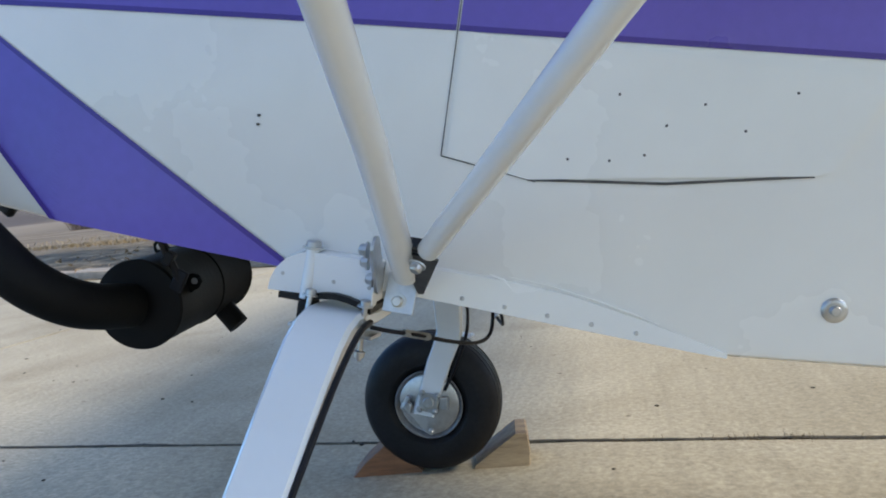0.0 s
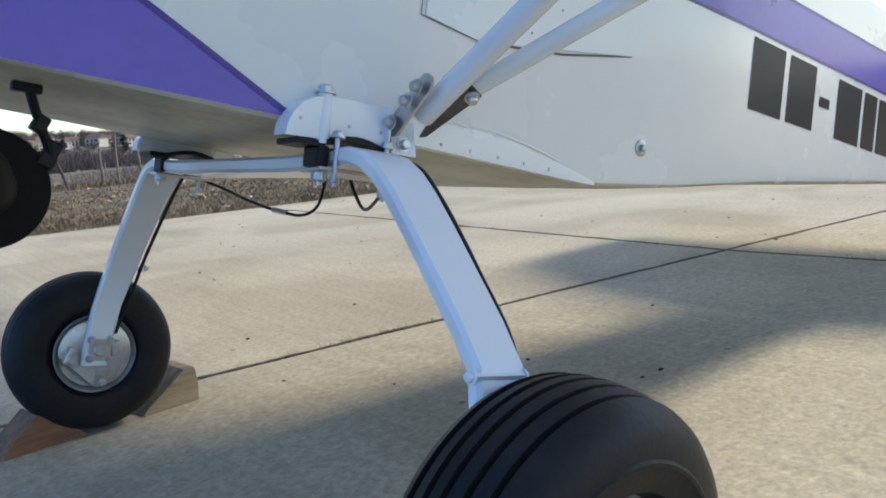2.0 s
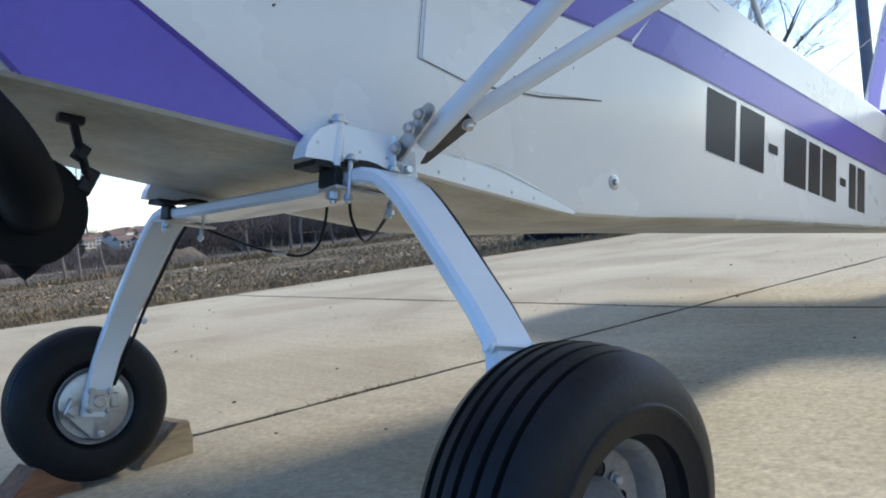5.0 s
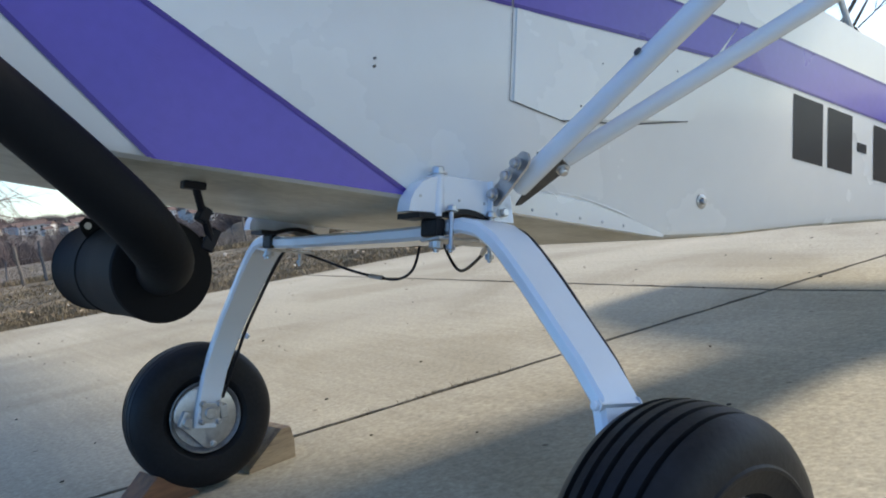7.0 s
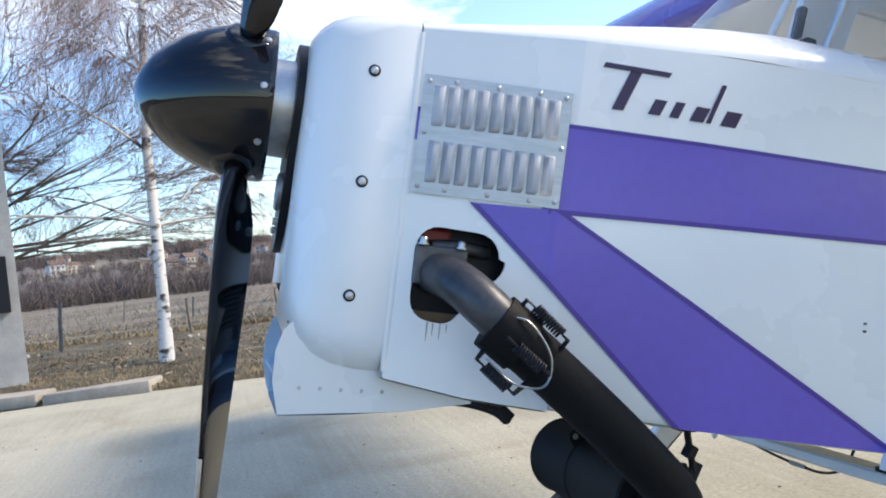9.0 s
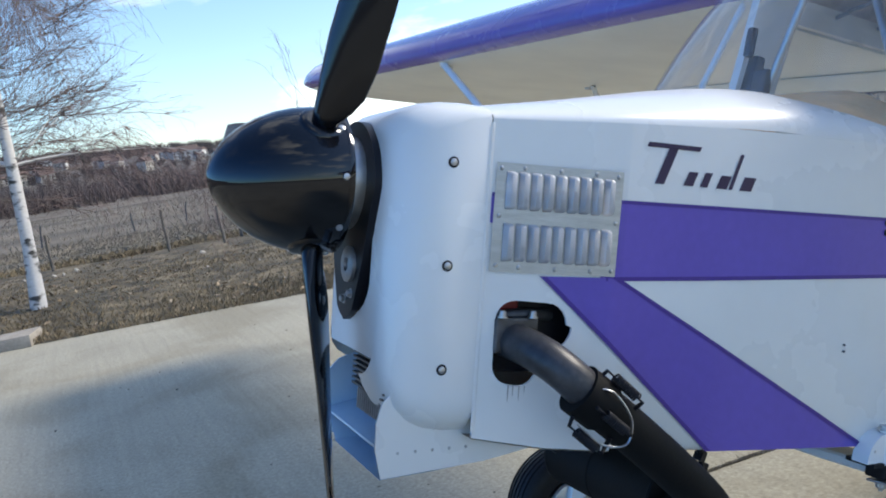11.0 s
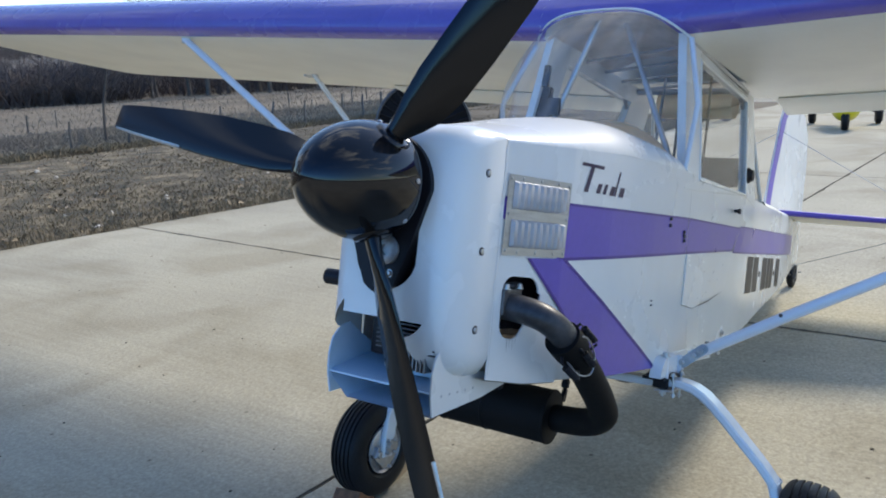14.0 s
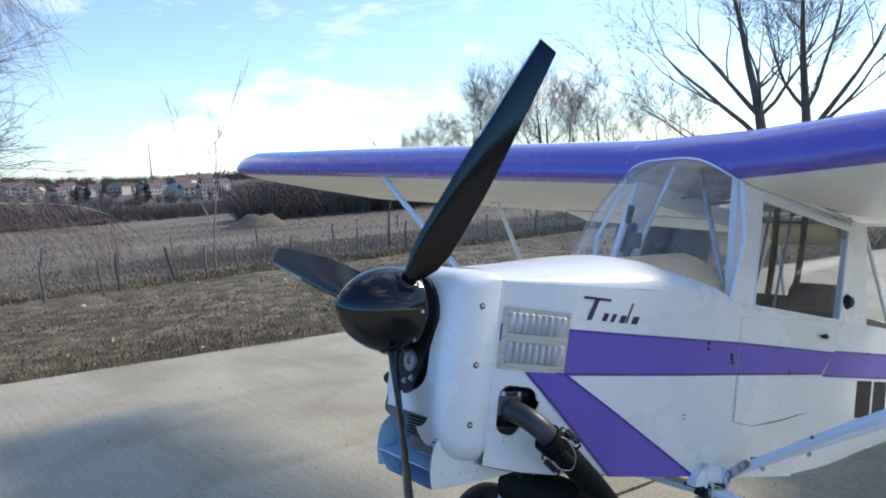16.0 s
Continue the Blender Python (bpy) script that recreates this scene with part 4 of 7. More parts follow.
for sign in (-1, 1):
    bm = bmesh.new()
    box(bm, (0.38, sign * 0.272, 0.965), (0.66, 0.004, 0.48))
    part("side_lining", bm, DARKCLOTH, airplane)
bm = bmesh.new()
box(bm, (1.15, 0, 0.96), (0.01, 0.44, 0.44))
box(bm, (0.35, 0, 0.70), (0.9, 0.5, 0.006))
part("cabin_lining", bm, DARKCLOTH, airplane)
bm = bmesh.new()
lathe(bm, [(-0.16, 0.02), (-0.15, 0.055), (0.15, 0.055), (0.16, 0.02)], (0.90, -0.03, 1.575), (0, 1, 0), 20)
part("roof_tank", bm, TAN, airplane, "tan fuel tank under the cabin roof", 50)

for sign in (-1, 1):
    bm = bmesh.new()
    tube(bm, [(0.10, sign * 0.236, 1.645), (0.85, sign * 0.236, 1.616)], 0.007, 8)
    tube(bm, [(0.10, sign * 0.234, 1.629), (0.85, sign * 0.234, 1.600)], 0.005, 8)
    part("roof_rail", bm, ALU, airplane, "bright metal rail along the cabin roof", 50)
bm = bmesh.new()
loft(bm, [[(x, v * 0.232, 1.652 + 0.074 * (1 - abs(v) ** 2.6) - (x - 0.06) * 0.035) for v in (-1, -0.8, -0.5, -0.2, 0.2, 0.5, 0.8, 1)] for x in (0.058, 0.17, 0.3, 0.45, 0.60)], closed=False, cap=False)
part("roof_lining", bm, ROOFLINER, airplane, "dark brown lining under the cabin roof", 50)
for x0, x1 in ((0.20, 0.36), (0.36, 0.52), (0.52, 0.68), (0.68, 0.84)):
    bm = bmesh.new()
    tube(bm, [(x0, -0.225, 1.648 - (x0 - 0.15) * 0.035), (x1, 0.225, 1.648 - (x1 - 0.15) * 0.035)], 0.006, 6)
    part("roof_tube", bm, CASTALU, airplane, smooth=50)

# ---- wings
FOIL = [(0.0, 0.0), (0.004, 0.026), (0.015, 0.052), (0.04, 0.083), (0.09, 0.113), (0.18, 0.136), (0.30, 0.141), (0.45, 0.124), (0.62, 0.088), (0.80, 0.038), (1.0, -0.024),
        (1.0, -0.030), (0.80, -0.036), (0.62, -0.040), (0.45, -0.043), (0.30, -0.044), (0.18, -0.043), (0.09, -0.039), (0.04, -0.031), (0.015, -0.021), (0.004, -0.012)]
CHORD, LEAD = 1.30, 0.035


def wing_z(y):
    return 1.690 + max(0.0, abs(y) - 0.25) * 0.0585


def wing(sign):
    b = bmesh.new()
    rows = []
    for y, shrink in ((0.245, 1.0), (0.6, 1), (1.2, 1), (1.8, 1), (2.4, 1), (3.0, 1), (3.6, 1), (4.0, 1), (4.22, 0.985), (4.34, 0.95), (4.41, 0.90), (4.445, 0.84), (4.452, 0.80)):
        thick = {4.34: 0.9, 4.41: 0.7, 4.445: 0.42, 4.452: 0.15}.get(y, 1.0)
        rows.append([(LEAD + CHORD * (1 - shrink) * 0.25 + fx * CHORD * shrink, sign * y * (1.0 if y < 3.5 else 1.016), wing_z(y) + fz * CHORD * thick + 0.004) for fx, fz in FOIL])
    loft(b, rows)
    n = len(FOIL)
    for f in b.faces:
        c = f.calc_center_median()
        ch = (c.x - LEAD) / CHORD
        up = c.z > wing_z(c.y) + 0.004
        if len(f.verts) == 4 and ch < (0.10 if up else 0.060):
            f.material_index = 1
        elif up and len(f.verts) == 4:
            f.material_index = 2
    return b


for sign in (-1, 1):
    wg = part("wing", wing(sign), [CREAM, EDGEPURPLE, WHITE], airplane, "fabric covered wing with a purple leading edge", 35)
    bm = bmesh.new()
    prism(bm, [(1.02, -0.004), (1.30, -0.003), (1.30, 0.003), (1.02, 0.004)], 0, 1)
    for v in bm.verts:
        y = 1.8 + v.co.y * 2.4
        v.co = Vector((v.co.x + 0.06, sign * y, wing_z(y) + v.co.z - 0.020))
    part("aileron", bm, CREAM, wg)
    bm = bmesh.new()
    loft(bm, [[(x, sign * y, wing_z(y) + z) for x, z in ((1.165, -0.046), (1.185, -0.036), (1.26, -0.050), (1.362, -0.078), (1.360, -0.083), (1.26, -0.066), (1.18, -0.056))] for y in (0.275, 0.9, 1.74)])
    part("flap", bm, CREAM, wg, "cream fabric flap drooping a little", 35)
    bm = bmesh.new()
    box(bm, (LEAD + 0.10, sign * 2.19, wing_z(2.19) - 0.052), (0.05, 0.03, 0.02), bevel=0.004)
    part("strut_fitting", bm, STEEL, wg)
    bm = bmesh.new()
    box(bm, (LEAD + 0.925, sign * 2.19, wing_z(2.19) - 0.046), (0.05, 0.03, 0.02), bevel=0.004)
    part("strut_fitting", bm, STEEL, wg)

def centre_skin(name, outline, mat, label):
    b = bmesh.new()
    rows = []
    for y in (-0.245, -0.12, 0.0, 0.12, 0.245):
        rows.append([(LEAD + fx * CHORD, y, 1.694 + fz * CHORD) for fx, fz in outline])
    loft(b, rows, closed=False, cap=False)
    return part(name, b, mat, airplane, label, 40)


NOSECURVE = [(LEAD + fx * CHORD, 1.694 + fz * CHORD) for fx, fz in FOIL[18:] + FOIL[:5]]
bm = bmesh.new()
rows = []
for k in range(25):
    a = arch_point(-1 + k / 12)
    low = max(a.z - 0.004, NOSECURVE[0][1])
    rows.append([(lerp_table([(q[1], q[0]) for q in NOSECURVE], low + (NOSECURVE[-1][1] - low) * (j / 9) ** 1.3), max(-0.245, min(0.245, a.y * 0.94)) if abs(k - 12) < 12 else math.copysign(0.245, a.y), low + (NOSECURVE[-1][1] - low) * (j / 9) ** 1.3) for j in range(10)])
loft(bm, rows, closed=False, cap=False)
part("wing_centre", bm, EDGEPURPLE, airplane, "purple leading edge above the windscreen", 40)
centre_skin("wing_centre", FOIL[4:8], WHITE, "white wing centre section above the cabin")
sk = centre_skin("skylight", FOIL[7:9], PERSPEX, "clear skylight in the cabin roof")
sk.visible_shadow = False
centre_skin("wing_centre", FOIL[8:11], WHITE, "white wing centre section above the cabin")
bm = bmesh.new()
prism(bm, [(0.86, 1.655), (1.30, 1.672), (1.30, 1.676), (0.86, 1.662)], -0.245, 0.245)
part("cabin_roof", bm, CREAM, airplane)

# ---- struts and their fittings
for sign in (-1, 1):
    bm = bmesh.new()
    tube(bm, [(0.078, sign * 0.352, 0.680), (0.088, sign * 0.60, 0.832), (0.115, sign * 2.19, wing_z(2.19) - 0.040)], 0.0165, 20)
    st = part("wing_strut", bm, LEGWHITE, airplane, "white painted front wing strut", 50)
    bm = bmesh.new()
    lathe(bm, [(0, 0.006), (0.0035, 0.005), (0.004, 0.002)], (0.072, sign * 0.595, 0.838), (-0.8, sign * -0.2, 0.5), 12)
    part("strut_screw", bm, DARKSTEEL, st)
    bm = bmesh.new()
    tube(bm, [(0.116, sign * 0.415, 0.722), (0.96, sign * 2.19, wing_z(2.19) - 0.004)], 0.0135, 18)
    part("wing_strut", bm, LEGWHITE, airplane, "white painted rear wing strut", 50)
    def capsule(p, q, width, nrm, thick=0.004):
        """A flat bar with round ends from p to q."""
        p, q, nrm = Vector(p), Vector(q), Vector(nrm).normalized()
        d = (q - p).normalized()
        nrm = (nrm - d * nrm.dot(d)).normalized()
        e = d.cross(nrm)
        ring = [q + (d * math.cos(t) + e * math.sin(t)) * width for t in [(-0.5 + k / 8) * math.pi for k in range(9)]] + [p - (d * math.cos(t) + e * math.sin(t)) * width for t in [(-0.5 + k / 8) * math.pi for k in range(9)]]
        b = bmesh.new()
        loft(b, [[v - nrm * thick / 2 for v in ring], [v + nrm * thick / 2 for v in ring]])
        return b

    fit_ob = part("strut_bracket", capsule((0.043, sign * 0.340, 0.661), (0.047, sign * 0.396, 0.711), 0.0150, (1, 0, 0)), STEEL, airplane, "zinc plated strut bracket")
    bm = bmesh.new()
    box(bm, (0.068, sign * 0.322, 0.648), (0.040, 0.004, 0.050), turned(sign * 14, 0, 0), 0.001)
    part("gusset", bm, STEEL, fit_ob)
    tri3 = [Vector((0.128, sign * 0.411, 0.711)), Vector((0.086, sign * 0.424, 0.727)), Vector((0.080, sign * 0.405, 0.712)), Vector((0.092, sign * 0.328, 0.654)), Vector((0.100, sign * 0.332, 0.656))]
    up3 = (tri3[1] - tri3[0]).cross(tri3[3] - tri3[0]).normalized() * 0.0016
    bm = bmesh.new()
    loft(bm, [[p - up3 for p in tri3], [p + up3 for p in tri3]])
    fork = part("rear_fork", bm, DARKSTEEL, fit_ob, "dark grey fork plate of the rear strut")
    bm = bmesh.new()
    box(bm, (0.094, sign * 0.402, 0.722), (0.030, 0.030, 0.003), turned(sign * -30, 0, 0))
    part("flange", bm, BLACKFILM, fork)
    nf = Vector(up3) * (1 if up3.y * sign > 0 else -1)
    for at, ax in (((0.038, sign * 0.392, 0.707), (-1, 0, 0)), ((0.036, sign * 0.373, 0.690), (-1, 0, 0)), ((0.036, sign * 0.342, 0.664), (-1, 0, 0)), ((0.106, sign * 0.419, 0.704), nf), ((0.067, sign * 0.326, 0.639), (0, sign, 0.1))):
        bm = bmesh.new()
        bolt(bm, at, ax, 0.0072, 0.009)
        part("bolt", bm, STEEL, fit_ob)

# ---- undercarriage: one sprung leaf from wheel to wheel
LEAF = [(0.0, 0.600), (0.18, 0.600), (0.27, 0.602), (0.33, 0.608), (0.365, 0.609), (0.400, 0.602), (0.430, 0.586), (0.460, 0.562), (0.500, 0.525), (0.550, 0.476), (0.600, 0.427), (0.634, 0.388), (0.648, 0.352), (0.655, 0.300), (0.655, 0.245), (0.651, 0.160)]
LEAF_X = [(0.0, -0.014), (0.365, -0.014), (0.640, -0.008)]
LEAF_W = [(0.0, 0.040), (0.40, 0.037), (0.640, 0.032)]
full = [(-y, z) for y, z in reversed(LEAF)] + LEAF[1:]
bm = bmesh.new()
rings = []
for i, (y, z) in enumerate(full):
    y0, z0 = full[max(0, i - 1)]
    y1, z1 = full[min(len(full) - 1, i + 1)]
    d = Vector((0, y1 - y0, z1 - z0)).normalized()
    nrm = Vector((0, -d.z, d.y))
    cx, w, th = lerp_table(LEAF_X, abs(y)), lerp_table(LEAF_W, abs(y)), 0.0115
    if abs(y) > 0.64:
        cx = lerp_table([(0.17, -0.046), (0.30, -0.026), (0.36, -0.012)], z)
        w = lerp_table([(0.17, 0.028), (0.36, 0.0315)], z)
    c = Vector((cx - 0.022 * y, y, z))
    sec = [(-1, -0.55), (-0.86, -1), (0.86, -1), (1, -0.55), (1, 0.55), (0.86, 1), (-0.86, 1), (-1, 0.55)]
    rings.append([c + Vector((1, 0, 0)) * (a * w) + nrm * (b * th) for a, b in sec])
loft(bm, rings)
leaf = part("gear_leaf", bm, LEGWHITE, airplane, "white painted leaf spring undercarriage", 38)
for sign in (-1, 1):
    # boxed fairing, sleeve, clamp bolts, rubber pad
    bm = bmesh.new()
    dome = [(-0.109, 0.626), (-0.107, 0.642), (-0.100, 0.658), (-0.088, 0.672), (-0.072, 0.681), (-0.056, 0.685)]
    ol = dome + [(0.034, 0.686), (0.037, 0.683), (0.037, 0.632), (-0.02, 0.630)]
    loft(bm, [[(x, sign * 0.296, z) for x, z in ol], [(x, sign * 0.322, z) for x, z in ol], [(x * 0.995, sign * 0.330, 0.628 + (z - 0.628) * 0.97) for x, z in ol]])
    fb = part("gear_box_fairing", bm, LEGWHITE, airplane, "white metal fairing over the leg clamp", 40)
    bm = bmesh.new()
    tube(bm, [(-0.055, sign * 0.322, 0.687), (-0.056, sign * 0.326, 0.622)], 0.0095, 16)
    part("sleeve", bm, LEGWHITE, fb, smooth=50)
    bm = bmesh.new()
    bolt(bm, (-0.055, sign * 0.321, 0.687), (-0.02, 0, 1), 0.0100, 0.010, 0.118)
    part("clamp_bolt", bm, STEEL, fb, "long zinc plated clamp bolt", 30)
    bm = bmesh.new()
    lathe(bm, [(0, 0.0105), (0.010, 0.0105), (0.012, 0.007)], (-0.053, sign * 0.321, 0.586), (0.02, 0, -1), 6)
    part("nut", bm, STEEL, fb)
    bm = bmesh.new()
    bolt(bm, (-0.044, sign * 0.345, 0.630), (0.05, sign * -0.1, 1), 0.007, 0.008, 0.062)
    part("clamp_bolt", bm, STEEL, fb, smooth=30)
    bm = bmesh.new()
    bolt(bm, (0.030, sign * 0.345, 0.628), (0, 0, 1), 0.007, 0.008, 0.070)
    part("clamp_bolt", bm, STEEL, fb, smooth=30)
    bm = bmesh.new()
    box(bm, (-0.012, sign * 0.325, 0.588), (0.112, 0.050, 0.005), turned(sign * 4, 0, 0), 0.0015)
    part("clamp_plate", bm, STEEL, fb)
    bm = bmesh.new()
    box(bm, (-0.056, sign * 0.314, 0.606), (0.016, 0.044, 0.028), bevel=0.004)
    part("rubber_block", bm, RUBBER, fb, "black rubber block beside the leg")
    bm = bmesh.new()
    rows = []
    for k in range(9):
        x = -0.092 + k * 0.0160
        zz = 0.626 + (0.011 * math.sin(math.pi * (k - 2) / 6) if k > 2 else 0.0)
        rows.append([(x, sign * 0.27, zz - 0.008), (x, sign * (0.332 if k < 3 else 0.340), zz - 0.008), (x, sign * (0.332 if k < 3 else 0.340), zz), (x, sign * 0.27, zz)])
    loft(bm, rows)
    part("rubber_pad", bm, RUBBER, fb, "black rubber pad over the leg", 40)
    bm = bmesh.new()
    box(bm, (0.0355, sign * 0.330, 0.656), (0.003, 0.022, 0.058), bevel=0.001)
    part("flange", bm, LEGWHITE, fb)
    for x0 in (-0.09, -0.02, 0.028):
        bm = bmesh.new()
        lathe(bm, [(0, 0.003), (0.0015, 0.002)], (x0, sign * 0.3295, 0.650), (0, sign, 0), 10)
        part("rivet", bm, STEEL, fb)
    # strake behind the fairing, almost flush with the skin
    bm = bmesh.new()
    rows = []
    for x, zt, out in ((0.040, 0.686, 0.010), (0.12, 0.688, 0.008), (0.20, 0.688, 0.0065), (0.28, 0.682, 0.005), (0.36, 0.667, 0.0035), (0.43, 0.651, 0.002), (0.475, 0.639, 0.001)):
        w = half(x)
        zb = bottom(x) + 0.0005
        rows.append([(x, sign * (w - 0.004), zt), (x, sign * (w + out * 0.55), zt - (zt - zb) * 0.10), (x, sign * (w + out), zb + 0.006), (x, sign * (w + out), zb), (x, sign * (w - 0.01), zb)])
    loft(bm, rows)
    sk = part("lower_strake", bm, WHITE, airplane, "white tapered strake along the lower edge", 35)
    for k in range(6):
        x = 0.09 + k * 0.055
        bm = bmesh.new()
        lathe(bm, [(0, 0.003), (0.0015, 0.002)], (x, sign * (half(x) + lerp_table([(0.040, 0.0100), (0.12, 0.0080), (0.2, 0.0065), (0.36, 0.0035)], x)), bottom(x) + 0.010), (0, sign, 0), 10)
        part("rivet", bm, STEEL, sk)
    bm = bmesh.new()
    tube(bm, [(x, sign * (half(x) + 0.003), z) for x, z in ((0.175, 0.689), (0.195, 0.684), (0.208, 0.672), (0.214, 0.655))], [0.0006, 0.0016, 0.0012, 0.0004], 6)
    tube(bm, [(x, sign * (half(x) + 0.002), z) for x, z in ((0.20, 0.689), (0.25, 0.687), (0.31, 0.678), (0.36, 0.668), (0.39, 0.661))], [0.0005, 0.0008, 0.0013, 0.0016, 0.0005], 6)
    part("chipped_edge", bm, CHIP, sk, "bright chipped edge of the strake")
    # brake hose along the leg
    bm = bmesh.new()
    hx = 0.010 if sign < 0 else -0.005
    tube(bm, curve_pts([(0.030 + hx * 0.5, sign * 0.33, 0.606), (0.031 + hx, sign * 0.40, 0.605), (0.030 + hx, sign * 0.465, 0.562), (0.029 + hx, sign * 0.55, 0.482), (0.027 + hx, sign * 0.625, 0.402), (0.012 + hx, sign * 0.652, 0.315), (-0.012 + hx, sign * 0.656, 0.23)]), 0.0042, 8)
    part("brake_hose", bm, BLACKFILM, leaf, "black brake hose along the leg", 50)
    bm = bmesh.new()
    box(bm, (-0.002, sign * 0.648, 0.383), (0.062, 0.012, 0.004), turned(sign * 48, 0, 0))
    bolt(bm, (-0.034, sign * 0.645, 0.384), (-1, 0, 0), 0.006, 0.006)
    bolt(bm, (0.032, sign * 0.645, 0.384), (1, 0, 0), 0.006, 0.006)
    part("hose_clip", bm, LEGWHITE, leaf)

for loop in ([(0.03, 0.36, 0.592), (0.077, 0.33, 0.575), (0.11, 0.25, 0.552), (0.137, 0.18, 0.539), (0.156, 0.13, 0.536), (0.160, 0.08, 0.555), (0.152, 0.045, 0.600), (0.150, 0.040, 0.645)],
             [(0.030, -0.31, 0.595), (0.055, -0.30, 0.592), (0.085, -0.265, 0.585), (0.118, -0.19, 0.566), (0.147, -0.115, 0.553), (0.160, -0.070, 0.562), (0.155, -0.042, 0.600), (0.150, -0.037, 0.645)]):
    bm = bmesh.new()
    tube(bm, curve_pts(loop), 0.0030, 8)
    part("brake_hose", bm, BLACKFILM, airplane, "black brake hose hanging under the belly", 50)
for p, q in (((0.128, 0.200, 0.5415), (0.142, 0.168, 0.5380)), ((0.070, -0.285, 0.5895), (0.096, -0.240, 0.5790))):
    bm = bmesh.new()
    tube(bm, [p, q], 0.0052, 8)
    part("hose_union", bm, STEEL, airplane, "bright hose union")

# ---- wheels
TYRE = 0.187 / 0.2035
TOE, CAMBER = 3.7, 3.7               # degrees by which the near wheel turns and leans outwards


def build_wheel(sign):
    hub = Vector((0.038, -0.716, 0.211)) if sign < 0 else Vector((-0.054, 0.716, 0.184))
    ax = Vector((0, sign, 0))
    b = bmesh.new()
    prof = [(-0.050, 0.084), (-0.062, 0.094), (-0.072, 0.118), (-0.0755, 0.145), (-0.072, 0.165), (-0.064, 0.182), (-0.054, 0.193)]
    # five grooves round the tread
    for g in (-0.040, -0.020, 0.0, 0.020, 0.040):
        z = 0.2035 - 0.0000 - abs(g) ** 2 * 3.2
        prof += [(g - 0.0036, z), (g - 0.0026, z - 0.008), (g + 0.0026, z - 0.008), (g + 0.0036, z)]
    prof += [(0.054, 0.193), (0.064, 0.182), (0.072, 0.165), (0.0750, 0.147), (0.0772, 0.144), (0.0772, 0.140), (0.0750, 0.136), (0.070, 0.112), (0.060, 0.092), (0.050, 0.084)]
    lathe(b, [(s0 * (1.10 if sign < 0 else 0.92), r0 * (TYRE if sign < 0 else TYRE * 0.965) if r0 > 0.11 else r0 * (1.12 if sign < 0 else 1.0)) for s0, r0 in prof], hub, ax, 72, cap=False)
    for vtx in b.verts:                              # flattened where it carries the load
        wz = -vtx.co.x * math.sin(radians(NOSE_UP)) + vtx.co.z * math.cos(radians(NOSE_UP))
        floor_z = 0.0075 if sign < 0 else 0.0015
        if wz < floor_z:
            vtx.co.z += floor_z - wz
    for vtx in b.verts:
        if (vtx.co.y - hub.y) * sign < 0:
            vtx.co.y = hub.y + (vtx.co.y - hub.y) * 0.88
    tyre = part("tyre", b, RUBBER, airplane, "black ribbed tyre", 28)
    b = bmesh.new()
    wide, big = (0.95, 1.12) if sign < 0 else (1.0, 1.0)
    lathe(b, [(u * wide, r0 * big) for u, r0 in ((-0.050, 0.084), (-0.055, 0.089), (-0.058, 0.087), (-0.050, 0.080), (-0.042, 0.076), (-0.040, 0.066), (-0.040, 0.020), (0.020, 0.020), (0.022, 0.046), (0.022, 0.062), (0.028, 0.070), (0.046, 0.074), (0.053, 0.079), (0.057, 0.083), (0.055, 0.086), (0.050, 0.084))], hub, ax, 56, cap=False)
    rim = part("rim", b, CASTALU, tyre, "cast aluminium rim", 35)
    for k in range(6):
        a = 2 * math.pi * k / 6 + 0.4
        b = bmesh.new()
        lathe(b, [(0, 0.0085), (0.0025, 0.0085), (0.0028, 0.0072), (0.0015, 0.007)], hub + Vector((math.cos(a) * 0.055, sign * 0.0212, math.sin(a) * 0.055)), ax, 20)
        part("rim_hole", b, BLACKFILM, rim, smooth=40)
        if k % 2:
            continue
        a += 0.52
        b = bmesh.new()
        bolt(b, hub + Vector((math.cos(a) * 0.054, sign * 0.023, math.sin(a) * 0.054)), ax, 0.0055, 0.008)
        part("rim_bolt", b, STEEL, rim)
    hub_out = hub + ax * (0.016 if sign < 0 else 0.0)
    b = bmesh.new()
    lathe(b, [(0.002, 0.050), (0.018, 0.046), (0.024, 0.041), (0.034, 0.035), (0.045, 0.032), (0.047, 0.029), (0.045, 0.026), (0.030, 0.0255)], hub_out, ax, 32, cap=False)
    part("hub_flare", b, CASTALU, rim, smooth=45)
    b = bmesh.new()
    lathe(b, [(0.024, 0.0258), (0.030, 0.0258), (0.031, 0.010)], hub_out, ax, 28)
    part("hub_recess", b, BLACKFILM, rim, smooth=35)
    b = bmesh.new()
    lathe(b, [(0.030, 0.0135), (0.046, 0.0135), (0.048, 0.010)], hub_out, ax, 6)
    lathe(b, [(0.046, 0.0085), (0.060, 0.0085), (0.061, 0.005), (0.056, 0.004)], hub_out, ax, 16)
    part("axle_nut", b, STEEL, rim, "blue zinc axle nut", 30)
    # inner side: backing plate, caliper, axle clamp
    b = bmesh.new()
    lathe(b, [(-0.040, 0.078), (-0.052, 0.078), (-0.054, 0.074), (-0.054, 0.02)], hub, ax, 40)
    for vtx in b.verts:
        over = (vtx.co.x - hub.x) * -0.64 + (vtx.co.z - hub.z) * -0.77 - 0.056
        if over > 0:
            vtx.co.x += over * 0.64
            vtx.co.z += over * 0.77
    bp = part("brake_plate", b, STEEL, tyre, "bright zinc brake plate", 35)
    b = bmesh.new()
    lathe(b, [(-0.075, 0.024), (-0.050, 0.024)], hub, ax, 24)
